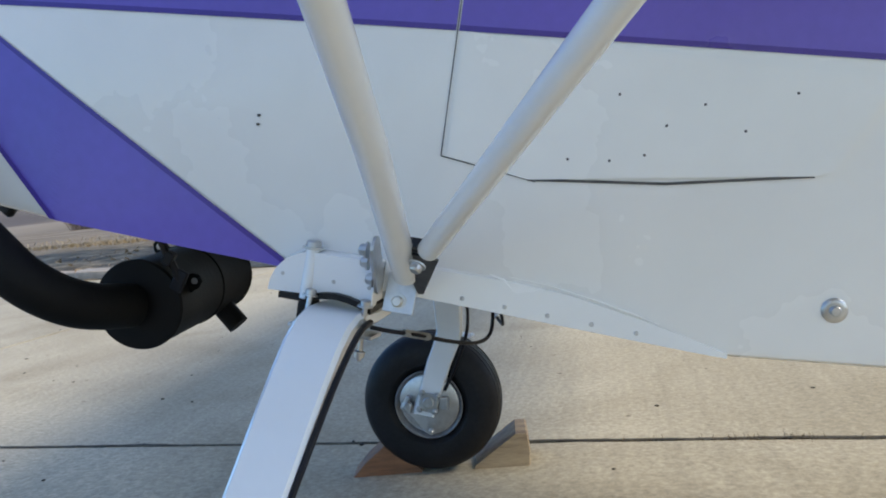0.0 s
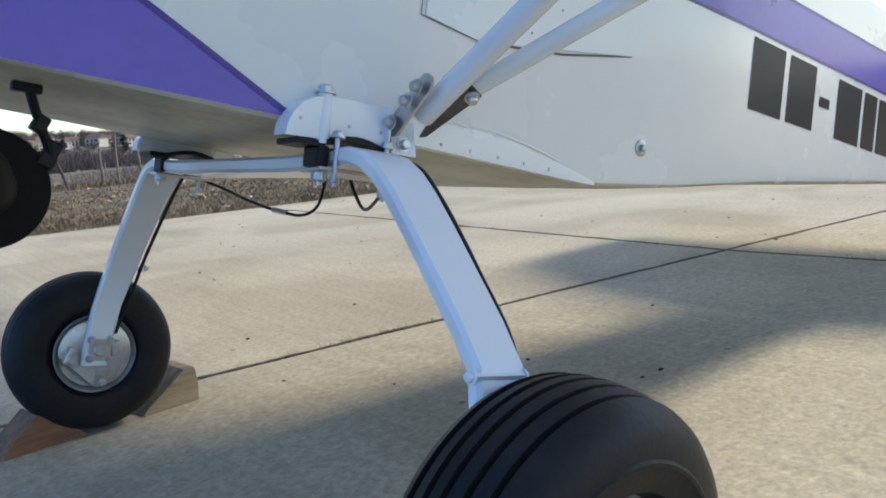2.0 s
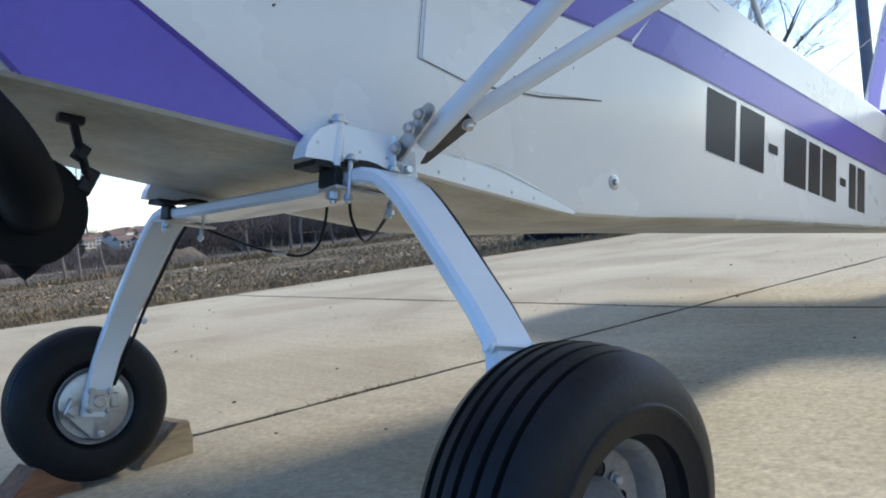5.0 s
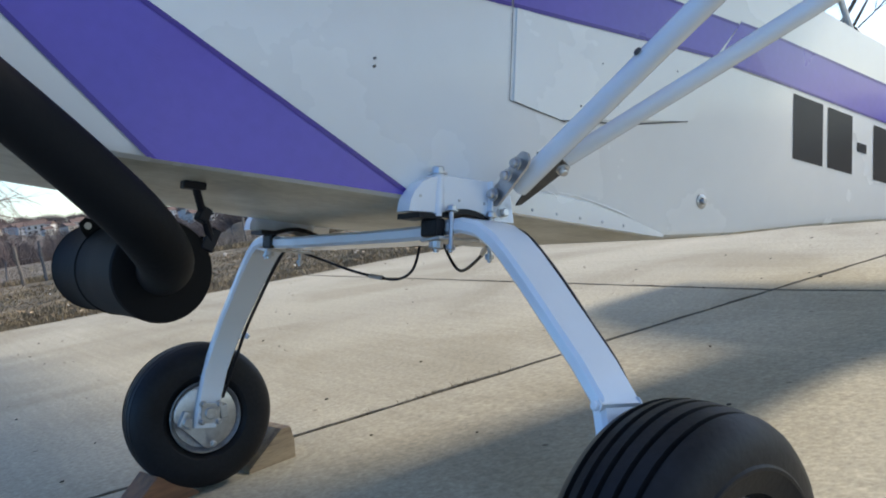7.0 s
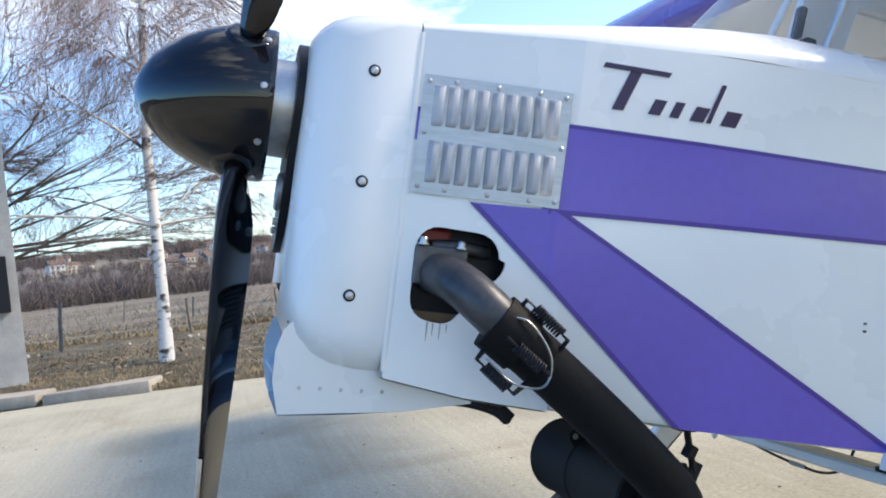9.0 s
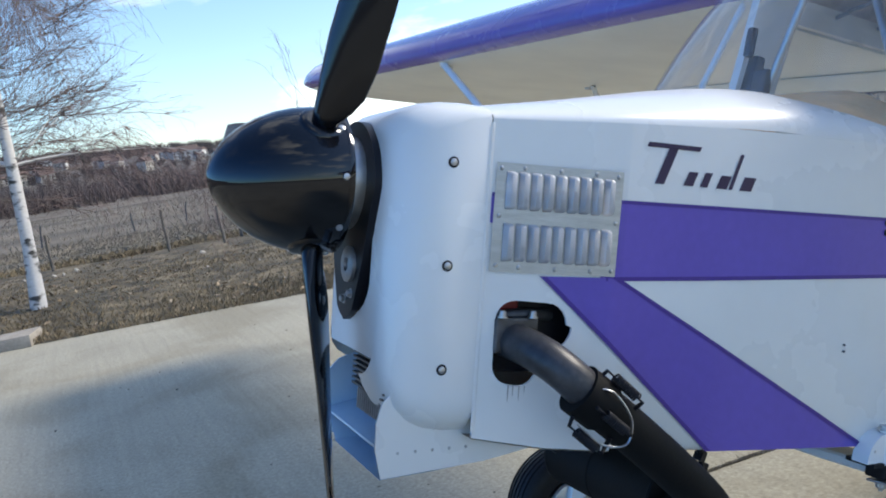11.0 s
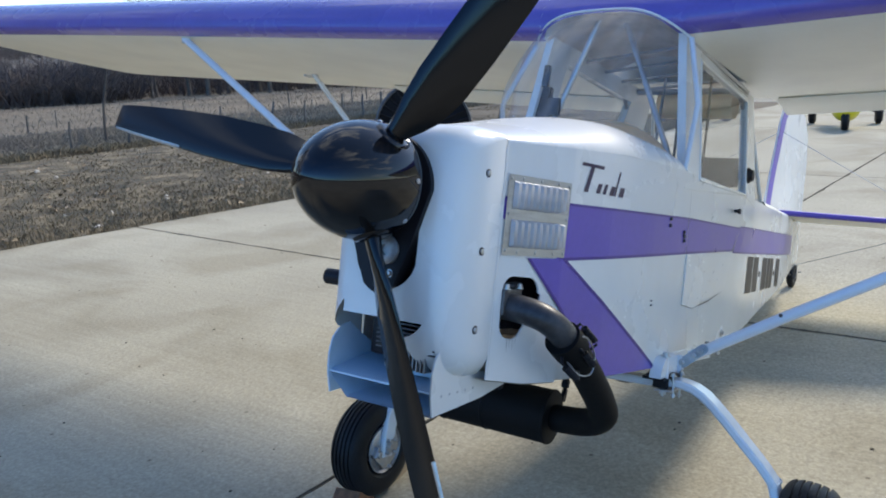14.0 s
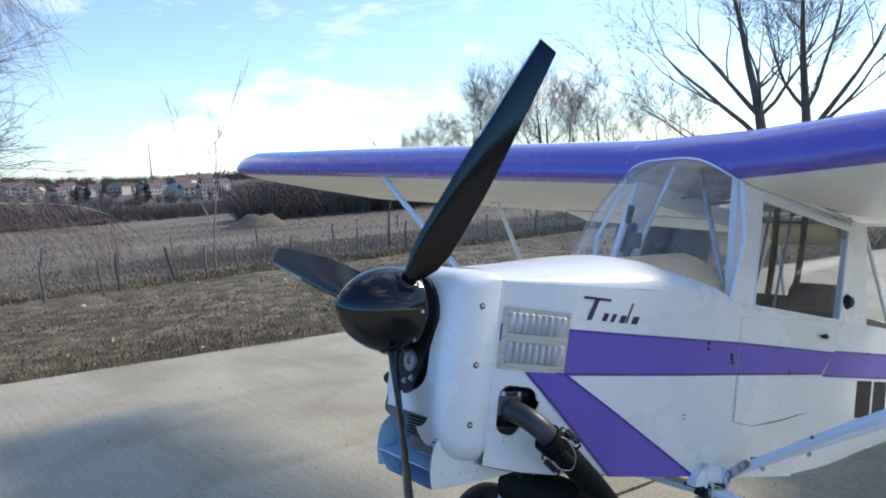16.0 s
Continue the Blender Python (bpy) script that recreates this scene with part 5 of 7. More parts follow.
    part("axle_boss", b, STEEL, bp, smooth=40)
    flange = Vector((-0.051, sign * 0.638, 0.196))
    b = bmesh.new()
    box(b, flange, (0.046, 0.004, 0.048), bevel=0.001)
    lathe(b, [(0.0, 0.0150), (0.005, 0.0150), (0.007, 0.012)], flange, -ax, 20)
    part("axle_flange", b, STEEL, bp, "square zinc axle flange")
    for dx in (-0.020, 0.020):
        for dz in (-0.020, 0.022):
            b = bmesh.new()
            bolt(b, flange + Vector((dx, 0, dz)), -ax, 0.0062, 0.010)
            part("bolt", b, STEEL, bp)
    b = bmesh.new()
    box(b, hub + Vector((-0.058, -sign * 0.062, -0.004)), (0.014, 0.020, 0.040), turned(0, 20, 0), 0.004)
    lathe(b, [(0, 0.012), (0.008, 0.012), (0.010, 0.009)], hub + Vector((-0.050, -sign * 0.068, -0.010)), -ax, 16)
    part("caliper", b, STEEL, bp)
    b = bmesh.new()
    box(b, hub + Vector((0.040, -sign * 0.062, 0.014)), (0.022, 0.022, 0.034), turned(0, -10, 0), 0.004)
    part("caliper", b, STEEL, bp)
    b = bmesh.new()
    bolt(b, hub + Vector((0.018, -sign * 0.066, -0.064)), -ax, 0.0065, 0.009)
    part("bolt", b, STEEL, bp)
    b = bmesh.new()
    bolt(b, hub + Vector((-0.045, -sign * 0.066, -0.02)), -ax, 0.0065, 0.009)
    part("bolt", b, STEEL, bp)
    return tyre, hub


def set_toe(tyre, hub, toe, camber):
    m = Matrix.Translation(hub)
    tyre.matrix_local = m @ Matrix.Rotation(radians(toe), 4, "Z") @ Matrix.Rotation(radians(camber), 4, "X") @ m.inverted()


set_toe(*build_wheel(-1), TOE, CAMBER)
build_wheel(1)

# ---- propeller
bm = bmesh.new()
lathe(bm, [(0.0, 0.119), (0.006, 0.121), (0.010, 0.121)], HUB, THRUST, 56)
prop = part("propeller", bm, BLACKGLOSS, airplane, "three-bladed black propeller with spinner", 40)
bm = bmesh.new()
SPIN = 0.206
lathe(bm, [(0.010, 0.1205), (0.028, 0.1215), (0.050, 0.120), (0.078, 0.1155), (0.106, 0.107), (0.134, 0.094), (0.159, 0.077), (0.180, 0.057), (0.195, 0.036), (0.202, 0.020), (SPIN - 0.001, 0.009), (SPIN, 0.003)], HUB, THRUST, 64)
part("spinner", bm, BLACKGLOSS, prop, "glossy black spinner", 60)
side = THRUST.cross(Vector((0, 1, 0))).normalized()
if side.z < 0:
    side = -side
BLADES = [(9.0, 1.0), (129.0, 2.0), (249.5, 1.0)]   # turn and backward lean in degrees
for deg, lean in BLADES:
    a = radians(deg)
    rad = ((Vector((0, 1, 0)) * math.cos(a) + side * math.sin(a)) * math.cos(radians(lean)) - THRUST * math.sin(radians(lean))).normalized()
    tan = -(side * math.cos(a) - Vector((0, 1, 0)) * math.sin(a))
    root = HUB + THRUST * 0.045
    bm = bmesh.new()
    rings = []
    for r, chord, thick, beta, sw in ((0.06, 0.036, 0.036, 50, 0.0), (0.12, 0.042, 0.034, 48, 0.0), (0.155, 0.066, 0.030, 46, -0.008), (0.19, 0.088, 0.026, 42, -0.012), (0.25, 0.095, 0.021, 37, -0.013), (0.34, 0.098, 0.016, 32, -0.012), (0.46, 0.096, 0.013, 27, -0.009), (0.60, 0.085, 0.010, 22, -0.004), (0.72, 0.072, 0.008, 19, 0.001), (0.80, 0.062, 0.006, 17, 0.005), (0.835, 0.056, 0.004, 16.5, 0.007), (0.840, 0.052, 0.002, 16.5, 0.008)):
        b0 = radians(beta - 5)
        chord = chord * 1.10 if r > 0.2 else chord
        cd = tan * math.cos(b0) + THRUST * math.sin(b0)
        nd = rad.cross(cd).normalized()
        c = root + rad * r + cd * sw
        sec = [(0.5, 0.0), (0.44, 0.28), (0.28, 0.48), (0.05, 0.5), (-0.25, 0.30), (-0.5, 0.05), (-0.5, -0.05), (-0.25, -0.20), (0.05, -0.34), (0.28, -0.36), (0.44, -0.22)]
        if r < 0.14:
            sec = [(0.5 * math.cos(t), 0.5 * math.sin(t)) for t in [2 * math.pi * k / 11 for k in range(11)]]
        rings.append([c + cd * (u * chord) + nd * (w * thick) for u, w in sec])
    loft(bm, rings)
    bl = part("blade", bm, BLADE, prop, "black composite propeller blade", 40)
    bm = bmesh.new()
    rings = []
    for r, chord, thick, beta, sw in ((0.56, 0.088, 0.011, 23.5, -0.0055), (0.66, 0.079, 0.0095, 20.5, -0.0015), (0.76, 0.067, 0.0075, 18, 0.0035), (0.832, 0.057, 0.0052, 16.5, 0.0068)):
        b0 = radians(beta - 5)
        chord = chord * 1.10 if r > 0.2 else chord
        cd = tan * math.cos(b0) + THRUST * math.sin(b0)
        nd = rad.cross(cd).normalized()
        c = root + rad * r + cd * sw
        rings.append([c + cd * (u * chord) + nd * (w * thick) for u, w in ((0.515, 0.0), (0.47, 0.30), (0.43, 0.40), (0.43, 0.30), (0.46, -0.20), (0.44, -0.30))])
    loft(bm, rings)
    part("edge_guard", bm, STEEL, bl, "pale metal edge guard")
    bm = bmesh.new()
    lathe(bm, [(0.0, 0.040), (0.006, 0.036), (0.008, 0.026)], HUB + THRUST * 0.045 + rad * 0.113, rad, 24)
    part("blade_cuff", bm, BLACKGLOSS, bl, smooth=50)
for k in range(9):
    a = 2 * math.pi * k / 9 + 0.3
    d = Vector((0, 1, 0)) * math.cos(a) + side * math.sin(a)
    bm = bmesh.new()
    lathe(bm, [(-0.001, 0.0058), (0.002, 0.0052), (0.003, 0.002)], HUB + THRUST * 0.016 + d * 0.1210, d, 12)
    part("screw", bm, STEEL, prop, smooth=40)

# ---- exhaust: pipe out of the port side down to a cross-wise silencer
bm = bmesh.new()
pts = curve_pts([(-0.832, -0.190, 0.846), (-0.830, -0.245, 0.843), (-0.818, -0.296, 0.832), (-0.788, -0.326, 0.806), (-0.742, -0.336, 0.768)], 6)
tube(bm, pts, 0.0305, 24)
ex = part("exhaust", bm, PIPEHOT, airplane, "blued steel exhaust pipe out of the cowling", 50)
bm = bmesh.new()
box(bm, (-0.832, -0.224, 0.856), (0.078, 0.012, 0.056), bevel=0.004)
part("flange", bm, DARKSTEEL, ex)
for x in (-0.860, -0.804):
    bm = bmesh.new()
    bolt(bm, (x, -0.228, 0.884), (0, 0, 1), 0.006, 0.010)
    part("bolt", bm, STEEL, ex)
bm = bmesh.new()
pts = curve_pts([(-0.765, -0.330, 0.783), (-0.70, -0.336, 0.738), (-0.60, -0.335, 0.667), (-0.524, -0.330, 0.610), (-0.480, -0.319, 0.575), (-0.446, -0.284, 0.548), (-0.424, -0.235, 0.532), (-0.407, -0.16, 0.523)], 6)
tube(bm, pts, [0.0365] * 4 + [0.0360] * (len(pts) - 4), 24)
part("down_pipe", bm, MUFFLER, ex, "matt black exhaust down pipe", 50)
bm = bmesh.new()
tube(bm, [(-0.776, -0.328, 0.790), (-0.735, -0.335, 0.762)], 0.0415, 24)
part("sleeve", bm, MUFFLER, ex, smooth=40)
MN, MF = Vector((-0.402, -0.150, 0.522)), Vector((-0.428, 0.175, 0.530))
md = (MF - MN).normalized()
L_M = (MF - MN).length
bm = bmesh.new()
lathe(bm, [(0, 0.062), (0.003, 0.0725), (0.008, 0.0745), (0.011, 0.0725), (L_M * 0.55, 0.0725), (L_M * 0.55 + 0.002, 0.0745), (L_M * 0.55 + 0.007, 0.0745), (L_M * 0.55 + 0.009, 0.0725), (L_M - 0.011, 0.0725), (L_M - 0.008, 0.0745), (L_M - 0.003, 0.0735), (L_M, 0.060)], MN, md, 40)
muf = part("silencer", bm, MUFFLER, ex, "matt black silencer can lying across the belly", 40)
bm = bmesh.new()
tube(bm, [MN + md * 0.25 + Vector((0.03, 0, -0.03)), MN + md * 0.25 + Vector((0.085, 0.0, -0.075))], 0.0205, 18)
part("outlet", bm, MUFFLER, muf, smooth=50)
for at in (MN + md * 0.18 + Vector((-0.052, 0, 0.058)), MN + md * 0.05 + Vector((0.068, 0, 0.040))):
    bm = bmesh.new()
    o = Vector((at.x - MN.x, 0, at.z - MN.z)).normalized()
    q = o.cross(md).normalized()
    loft(bm, [[at + md * e + o * u + q * w for u, w in ((-0.012, -0.015), (0.010, -0.013), (0.020, -0.006), (0.020, 0.006), (0.010, 0.013), (-0.012, 0.015))] for e in (-0.002, 0.002)])
    part("lug", bm, MUFFLER, muf)
    bm = bmesh.new()
    lathe(bm, [(-0.003, 0.0055), (0.003, 0.0055)], at + o * 0.008, md, 14)
    part("lug_eye", bm, STEEL, muf)
bm = bmesh.new()
tube(bm, curve_pts([(-0.372, -0.165, 0.655), (-0.360, -0.158, 0.625), (-0.345, -0.148, 0.595), (-0.332, -0.141, 0.565)]), 0.006, 8)
box(bm, (-0.352, -0.152, 0.608), (0.016, 0.020, 0.022), turned(0, 25, 10), 0.003)
box(bm, (-0.336, -0.143, 0.573), (0.020, 0.010, 0.036), turned(0, 20, 0), 0.003)
box(bm, (-0.372, -0.162, 0.648), (0.034, 0.020, 0.012), bevel=0.003)
part("hanger", bm, BLACKFILM, ex, "black silencer hanger with rubber mounts")


def spring(p, q, r, turns, wire):
    p, q = Vector(p), Vector(q)
    d = (q - p)
    a, b = frame_of(d)
    b2 = bmesh.new()
    n = turns * 12
    pts2 = [p + d * (k / n) + (a * math.cos(2 * math.pi * k / 12) + b * math.sin(2 * math.pi * k / 12)) * r for k in range(n + 1)]
    tube(b2, pts2, wire, 6)
    return b2


for p, q in (((-0.742, -0.352, 0.822), (-0.688, -0.372, 0.776)), ((-0.800, -0.345, 0.738), (-0.752, -0.365, 0.700)), ((-0.770, -0.374, 0.770), (-0.715, -0.384, 0.730))):
    p, q = Vector(p), Vector(q)
    part("spring", spring(p.lerp(q, 0.2), p.lerp(q, 0.85), 0.0072, 11, 0.0017), BLACKFILM, ex, "black coil spring", 60)
    bm = bmesh.new()
    tube(bm, [p.lerp(q, 0.22), p, p + (Vector((-0.765, -0.322, 0.780)) - p) * 0.55], [0.0016, 0.003, 0.0048], 6)
    part("hook", bm, BLACKFILM, ex)
    bm = bmesh.new()
    tube(bm, [p.lerp(q, 0.83), q, q + (Vector((-0.70, -0.333, 0.735)) - q) * 0.55], [0.0016, 0.003, 0.0048], 6)
    part("hook", bm, BLACKFILM, ex)
bm = bmesh.new()
tube(bm, curve_pts([(-0.770, -0.362, 0.798), (-0.742, -0.374, 0.792), (-0.712, -0.380, 0.752), (-0.716, -0.376, 0.714), (-0.755, -0.366, 0.714), (-0.790, -0.352, 0.742)]), 0.0017, 6)
part("safety_wire", bm, STEEL, ex, "thin safety wire round the joint", 60)

# ---- tail
bm = bmesh.new()
fo = [(2.24, 1.20), (2.30, 1.26), (2.36, 1.40), (2.50, 1.76), (2.545, 1.83), (2.60, 1.865), (2.92, 1.90), (2.92, 1.195)]
loft(bm, [[(x, s * (0.004 if i in (0, 1, 2, 3, 4, 5) else 0.016), z) for i, (x, z) in enumerate(fo)] for s in (-1, 1)])
tf = part("tail_fin", bm, WHITE, airplane, "white tail fin with a purple leading edge")
for s in (-1, 1):
    bm = bmesh.new()
    loft(bm, [[(x + e, s * (0.0055 + e * 0.045), z) for e in (0.0, 0.09)] for x, z in ((2.325, 1.24), (2.36, 1.40), (2.50, 1.76), (2.60, 1.868))], closed=False, cap=False)
    part("fin_stripe", bm, PURPLE, tf)
bm = bmesh.new()
prism(bm, [(2.925, 1.90), (3.10, 1.875), (3.24, 1.78), (3.30, 1.60), (3.30, 1.20), (3.22, 1.00), (3.12, 0.97), (2.925, 1.15)], -0.010, 0.010)
part("rudder", bm, WHITE, tf)
for sign in (-1, 1):
    bm = bmesh.new()
    pl = [(2.10, 0.14), (2.30, 0.9), (2.40, 1.20), (2.52, 1.32), (2.75, 1.36), (3.05, 1.34), (3.05, 0.06), (2.10, 0.06)]
    loft(bm, [[(x, sign * y, 1.222 + o) for x, y in pl] for o in (-0.012, 0.010)])
    sb = part("tailplane", bm, CREAM, airplane, "white tailplane with a purple leading edge")
    bm = bmesh.new()
    tube(bm, [(2.10, sign * 0.12, 1.221), (2.30, sign * 0.9, 1.221), (2.40, sign * 1.20, 1.221), (2.52, sign * 1.32, 1.221)], 0.015, 8)
    part("leading_edge", bm, PURPLE, sb, smooth=50)
    bm = bmesh.new()
    tube(bm, [(2.60, sign * 0.08, 0.93), (2.60, sign * 0.85, 1.215)], 0.002, 6)
    tube(bm, [(2.55, sign * 0.01, 1.70), (2.60, sign * 0.85, 1.23)], 0.002, 6)
    part("brace_wire", bm, STEEL, sb)
bm = bmesh.new()
tube(bm, curve_pts([(2.80, 0, 0.925), (3.02, 0, 0.915), (3.18, 0, 0.880), (3.24, 0, 0.855)]), 0.010, 8, flat=0.5)
box(bm, (3.25, 0, 0.87), (0.03, 0.05, 0.04), bevel=0.005)
tw = part("tail_wheel", bm, DARKSTEEL, airplane, "small tail wheel on a leaf spring")
bm = bmesh.new()
zc = 0.015 + 0.075 / math.cos(radians(NOSE_UP)) + 3.26 * math.tan(radians(NOSE_UP))
lathe(bm, [(-0.012, 0.030), (-0.020, 0.045), (-0.020, 0.062), (-0.012, 0.074), (0.0, 0.076), (0.012, 0.074), (0.020, 0.062), (0.020, 0.045), (0.012, 0.030)], (3.26, 0, zc), (0, 1, 0), 32)
part("tail_tyre", bm, RUBBER, tw, smooth=50)
bm = bmesh.new()
box(bm, (3.255, -0.026, zc + 0.03), (0.02, 0.004, 0.075))
box(bm, (3.255, 0.026, zc + 0.03), (0.02, 0.004, 0.075))
tube(bm, [(3.26, -0.03, zc), (3.26, 0.03, zc)], 0.008, 10)
tube(bm, [(3.20, -0.05, 0.90), (3.28, -0.05, 0.90)], 0.004, 6)
part("tail_fork", bm, DARKSTEEL, tw)


# ---------------------------------------------------------------- ground: apron, grass, far land
TURN_A = radians(-3.0)
UX, UY = Vector((math.cos(TURN_A), math.sin(TURN_A))), Vector((-math.sin(TURN_A), math.cos(TURN_A)))
CROSS = Vector((2.55, 0.80))
EDGE_V = 6.05


def edge_v(u):
    """The grass creeps over the slabs along a line a little askew to the joints."""
    return 5.38 - 0.13 * max(-6.0, min(9.0, u))



def apron_xy(u, v):
    p = CROSS + UX * u + UY * v
    return p.x, p.y


def uv_of(x, y):
    d = Vector((x, y)) - CROSS
    return d.dot(UX), d.dot(UY)


def land_z(x, y):
    u, v = uv_of(x, y)
    r = math.hypot(x, y)
    if v < EDGE_V and -45 < u < 90 and v > -40:
        return -0.07
    if r < 60:
        base = 0.012 + 0.03 * noise.noise((x * 0.4, y * 0.4, 0)) + min(1, max(0, v - EDGE_V) / 3) * 0.10
    else:
        base = 0.1
    if v > 12.5:
        base -= min(v - 12.5, 6) * 0.035 + max(0.0, min(v - 18.5, 90)) * 0.009
    az = math.degrees(math.atan2(y, x)) % 360
    rise = max(0.0, (r - 220) / 700)
    tilt = 1 + 0.35 * math.sin(math.radians(az * 3 + 40)) + 0.18 * math.sin(math.radians(az * 9))
    base += min(rise, 1.4) * 38 * tilt * (0.15 + 0.85 * min(1.0, max(0.0, (az - 38) / 26))) if az < 180 else min(rise, 1.4) * 12
    if r > 150:
        base += 3.0 * noise.noise((x * 0.012, y * 0.012, 2.0))
    return base


bm = bmesh.new()
radii = [0.0] + [1.2 * 1.13 ** k for k in range(64)]
radii = [r for r in radii if r < 3200] + [3200]
NA = 150
grid = []
for r in radii[1:]:
    grid.append([bm.verts.new((r * math.cos(2 * math.pi * k / NA), r * math.sin(2 * math.pi * k / NA), 0)) for k in range(NA)])
for g0, g1 in zip(grid, grid[1:]):
    for k in range(NA):
        bm.faces.new((g0[k], g0[(k + 1) % NA], g1[(k + 1) % NA], g1[k]))
bm.faces.new(grid[0])
for vtx in bm.verts:
    vtx.co.z = land_z(vtx.co.x, vtx.co.y)
ground = part("ground", bm, LAND, None, smooth=80)
tagged(ground, "dry winter grass land with fields and hills", "ground", kind="structure")

# grass bank next to the apron: a finer sheet that meets the concrete edge
bm = bmesh.new()
rows = []
for i in range(0, 150):
    u = -32 + i * 0.6
    row = []
    for j, v in enumerate([edge_v(u) + q for q in (0.0, 0.12, 0.35, 0.8, 1.5, 2.5, 4, 6, 9)]):
        jit = 0.05 * noise.noise((u * 1.7, 0, 0)) if j == 0 else 0.0
        x, y = apron_xy(u, v + jit)
        z = (-0.006, 0.015, 0.03, 0.05, 0.08, 0.12, 0.14, 0.15, 0.12)[j] + (0.025 * noise.noise((x * 0.9, y * 0.9, 0)) if j else 0)
        row.append((x, y, z))
    rows.append(row)
loft(bm, rows, closed=False, cap=False)
verge = part("grass_verge", bm, LAND, None, smooth=80)
tagged(verge, "trampled dry brown grass beside the concrete", "grass", kind="structure")

bm = bmesh.new()
box(bm, (CROSS.x + 20, CROSS.y - 15, -0.040), (140, 60, 0.02))
bmesh.ops.rotate(bm, verts=bm.verts, cent=(CROSS.x, CROSS.y, 0), matrix=Matrix.Rotation(TURN_A, 3, "Z"))
for vtx in bm.verts:
    u, v = uv_of(vtx.co.x, vtx.co.y)
    if v > EDGE_V - 0.05:
        vtx.co.x, vtx.co.y = apron_xy(u, EDGE_V - 0.05)
apron = part("apron", bm, DARKJOINT, None)
tagged(apron, "weathered concrete apron with dirty joints", "apron", kind="structure")

SU, SV = 5.90, 6.0
FALL = 0.0205


def slab_mesh(seed):
    rnd = random.Random(seed)
    b = bmesh.new()
    outline = []
    for (x0, y0), (x1, y1) in (((0, 0), (SU, 0)), ((SU, 0), (SU, SV)), ((SU, SV), (0, SV)), ((0, SV), (0, 0))):
        for k in range(40):
            t = k / 40
            nx, ny = (y1 - y0) / 6, -(x1 - x0) / 6
            ins = 0.007 + 0.007 * rnd.random() + (0.018 * rnd.random() if rnd.random() < 0.12 else 0)
            if k == 0:
                ins = 0.010
                outline.append((x0 + (0.01 if x0 == 0 else -0.01), y0 + (0.01 if y0 == 0 else -0.01)))
            else:
                outline.append((x0 + (x1 - x0) * t - nx * ins, y0 + (y1 - y0) * t - ny * ins))
    top = [b.verts.new((x, y, 0)) for x, y in outline]
    low = [b.verts.new((x, y, -0.028)) for x, y in outline]
    b.faces.new(top)
    for i in range(len(top)):
        j = (i + 1) % len(top)
        b.faces.new((top[i], low[i], low[j], top[j]))
    me = bpy.data.meshes.new("slab")
    bmesh.ops.recalc_face_normals(b, faces=b.faces)
    b.to_mesh(me)
    b.free()
    me.materials.append(CONCRETE)
    return me


SLABS = [slab_mesh(k) for k in range(4)]

# kerb slabs laid along the grass further forward
rnd = random.Random(4)
k0 = None
ku = -4.5
for k in range(8):
    ln = rnd.uniform(0.95, 1.35)
    bm = bmesh.new()
    box(bm, (0, 0, 0), (ln - 0.05, 0.50, 0.12), bevel=0.02)
    for vtx in bm.verts:
        vtx.co += noise.noise_vector(vtx.co * 3 + Vector((k * 5, 0, 0))) * 0.025
    ks = part("kerb_stone", bm, KERB, None, smooth=40)
    x, y = apron_xy(ku - ln / 2, edge_v(ku) + 0.28 + rnd.uniform(-0.03, 0.03))
    ks.matrix_world = pose(x, y, 0.035 + rnd.uniform(-0.012, 0.012), rnd.uniform(-2, 2), rnd.uniform(-2, 2), math.degrees(TURN_A) - 6 + rnd.uniform(-2, 2))
    tagged(ks, "pale worn concrete kerb slab at the apron edge", "kerb", "kerb stones", "structure")
    ku -= ln

# dry grass blades
def blades(count, area, height, seed, mat, name, label):
    rnd = random.Random(seed)
    verts, faces = [], []
    for _ in range(count):
        u, v = area(rnd)
        x, y = apron_xy(u, v)
        z = 0.01 + min(1, max(0, v - edge_v(u)) / 3) * 0.10 - min(max(0, v - 12.5), 6) * 0.035 - max(0, v - 18.5) * 0.009
        a, lean, h, w = rnd.uniform(0, 6.28), rnd.uniform(0.1, 0.9), height * rnd.uniform(0.4, 1.2), rnd.uniform(0.002, 0.0055)
        dx, dy = math.cos(a), math.sin(a)
        i = len(verts)
        verts += [(x - dy * w, y + dx * w, z - 0.02), (x + dy * w, y - dx * w, z - 0.02), (x + dx * lean * h * 0.4 + dy * w * 0.6, y + dy * lean * h * 0.4 - dx * w * 0.6, z + h * 0.7), (x + dx * lean * h, y + dy * lean * h, z + h)]
        faces += [(i, i + 1, i + 2), (i, i + 2, i + 3)]
    me = bpy.data.meshes.new(name)
    me.from_pydata(verts, [], faces)
    me.materials.append(mat)
    return tagged(new(name, me), label, "grass", kind="stuff")


def verge_spot(r):
    u = r.uniform(-7, 16)
    return u, edge_v(u) + 0.02 + 7.2 * r.random() ** 1.35


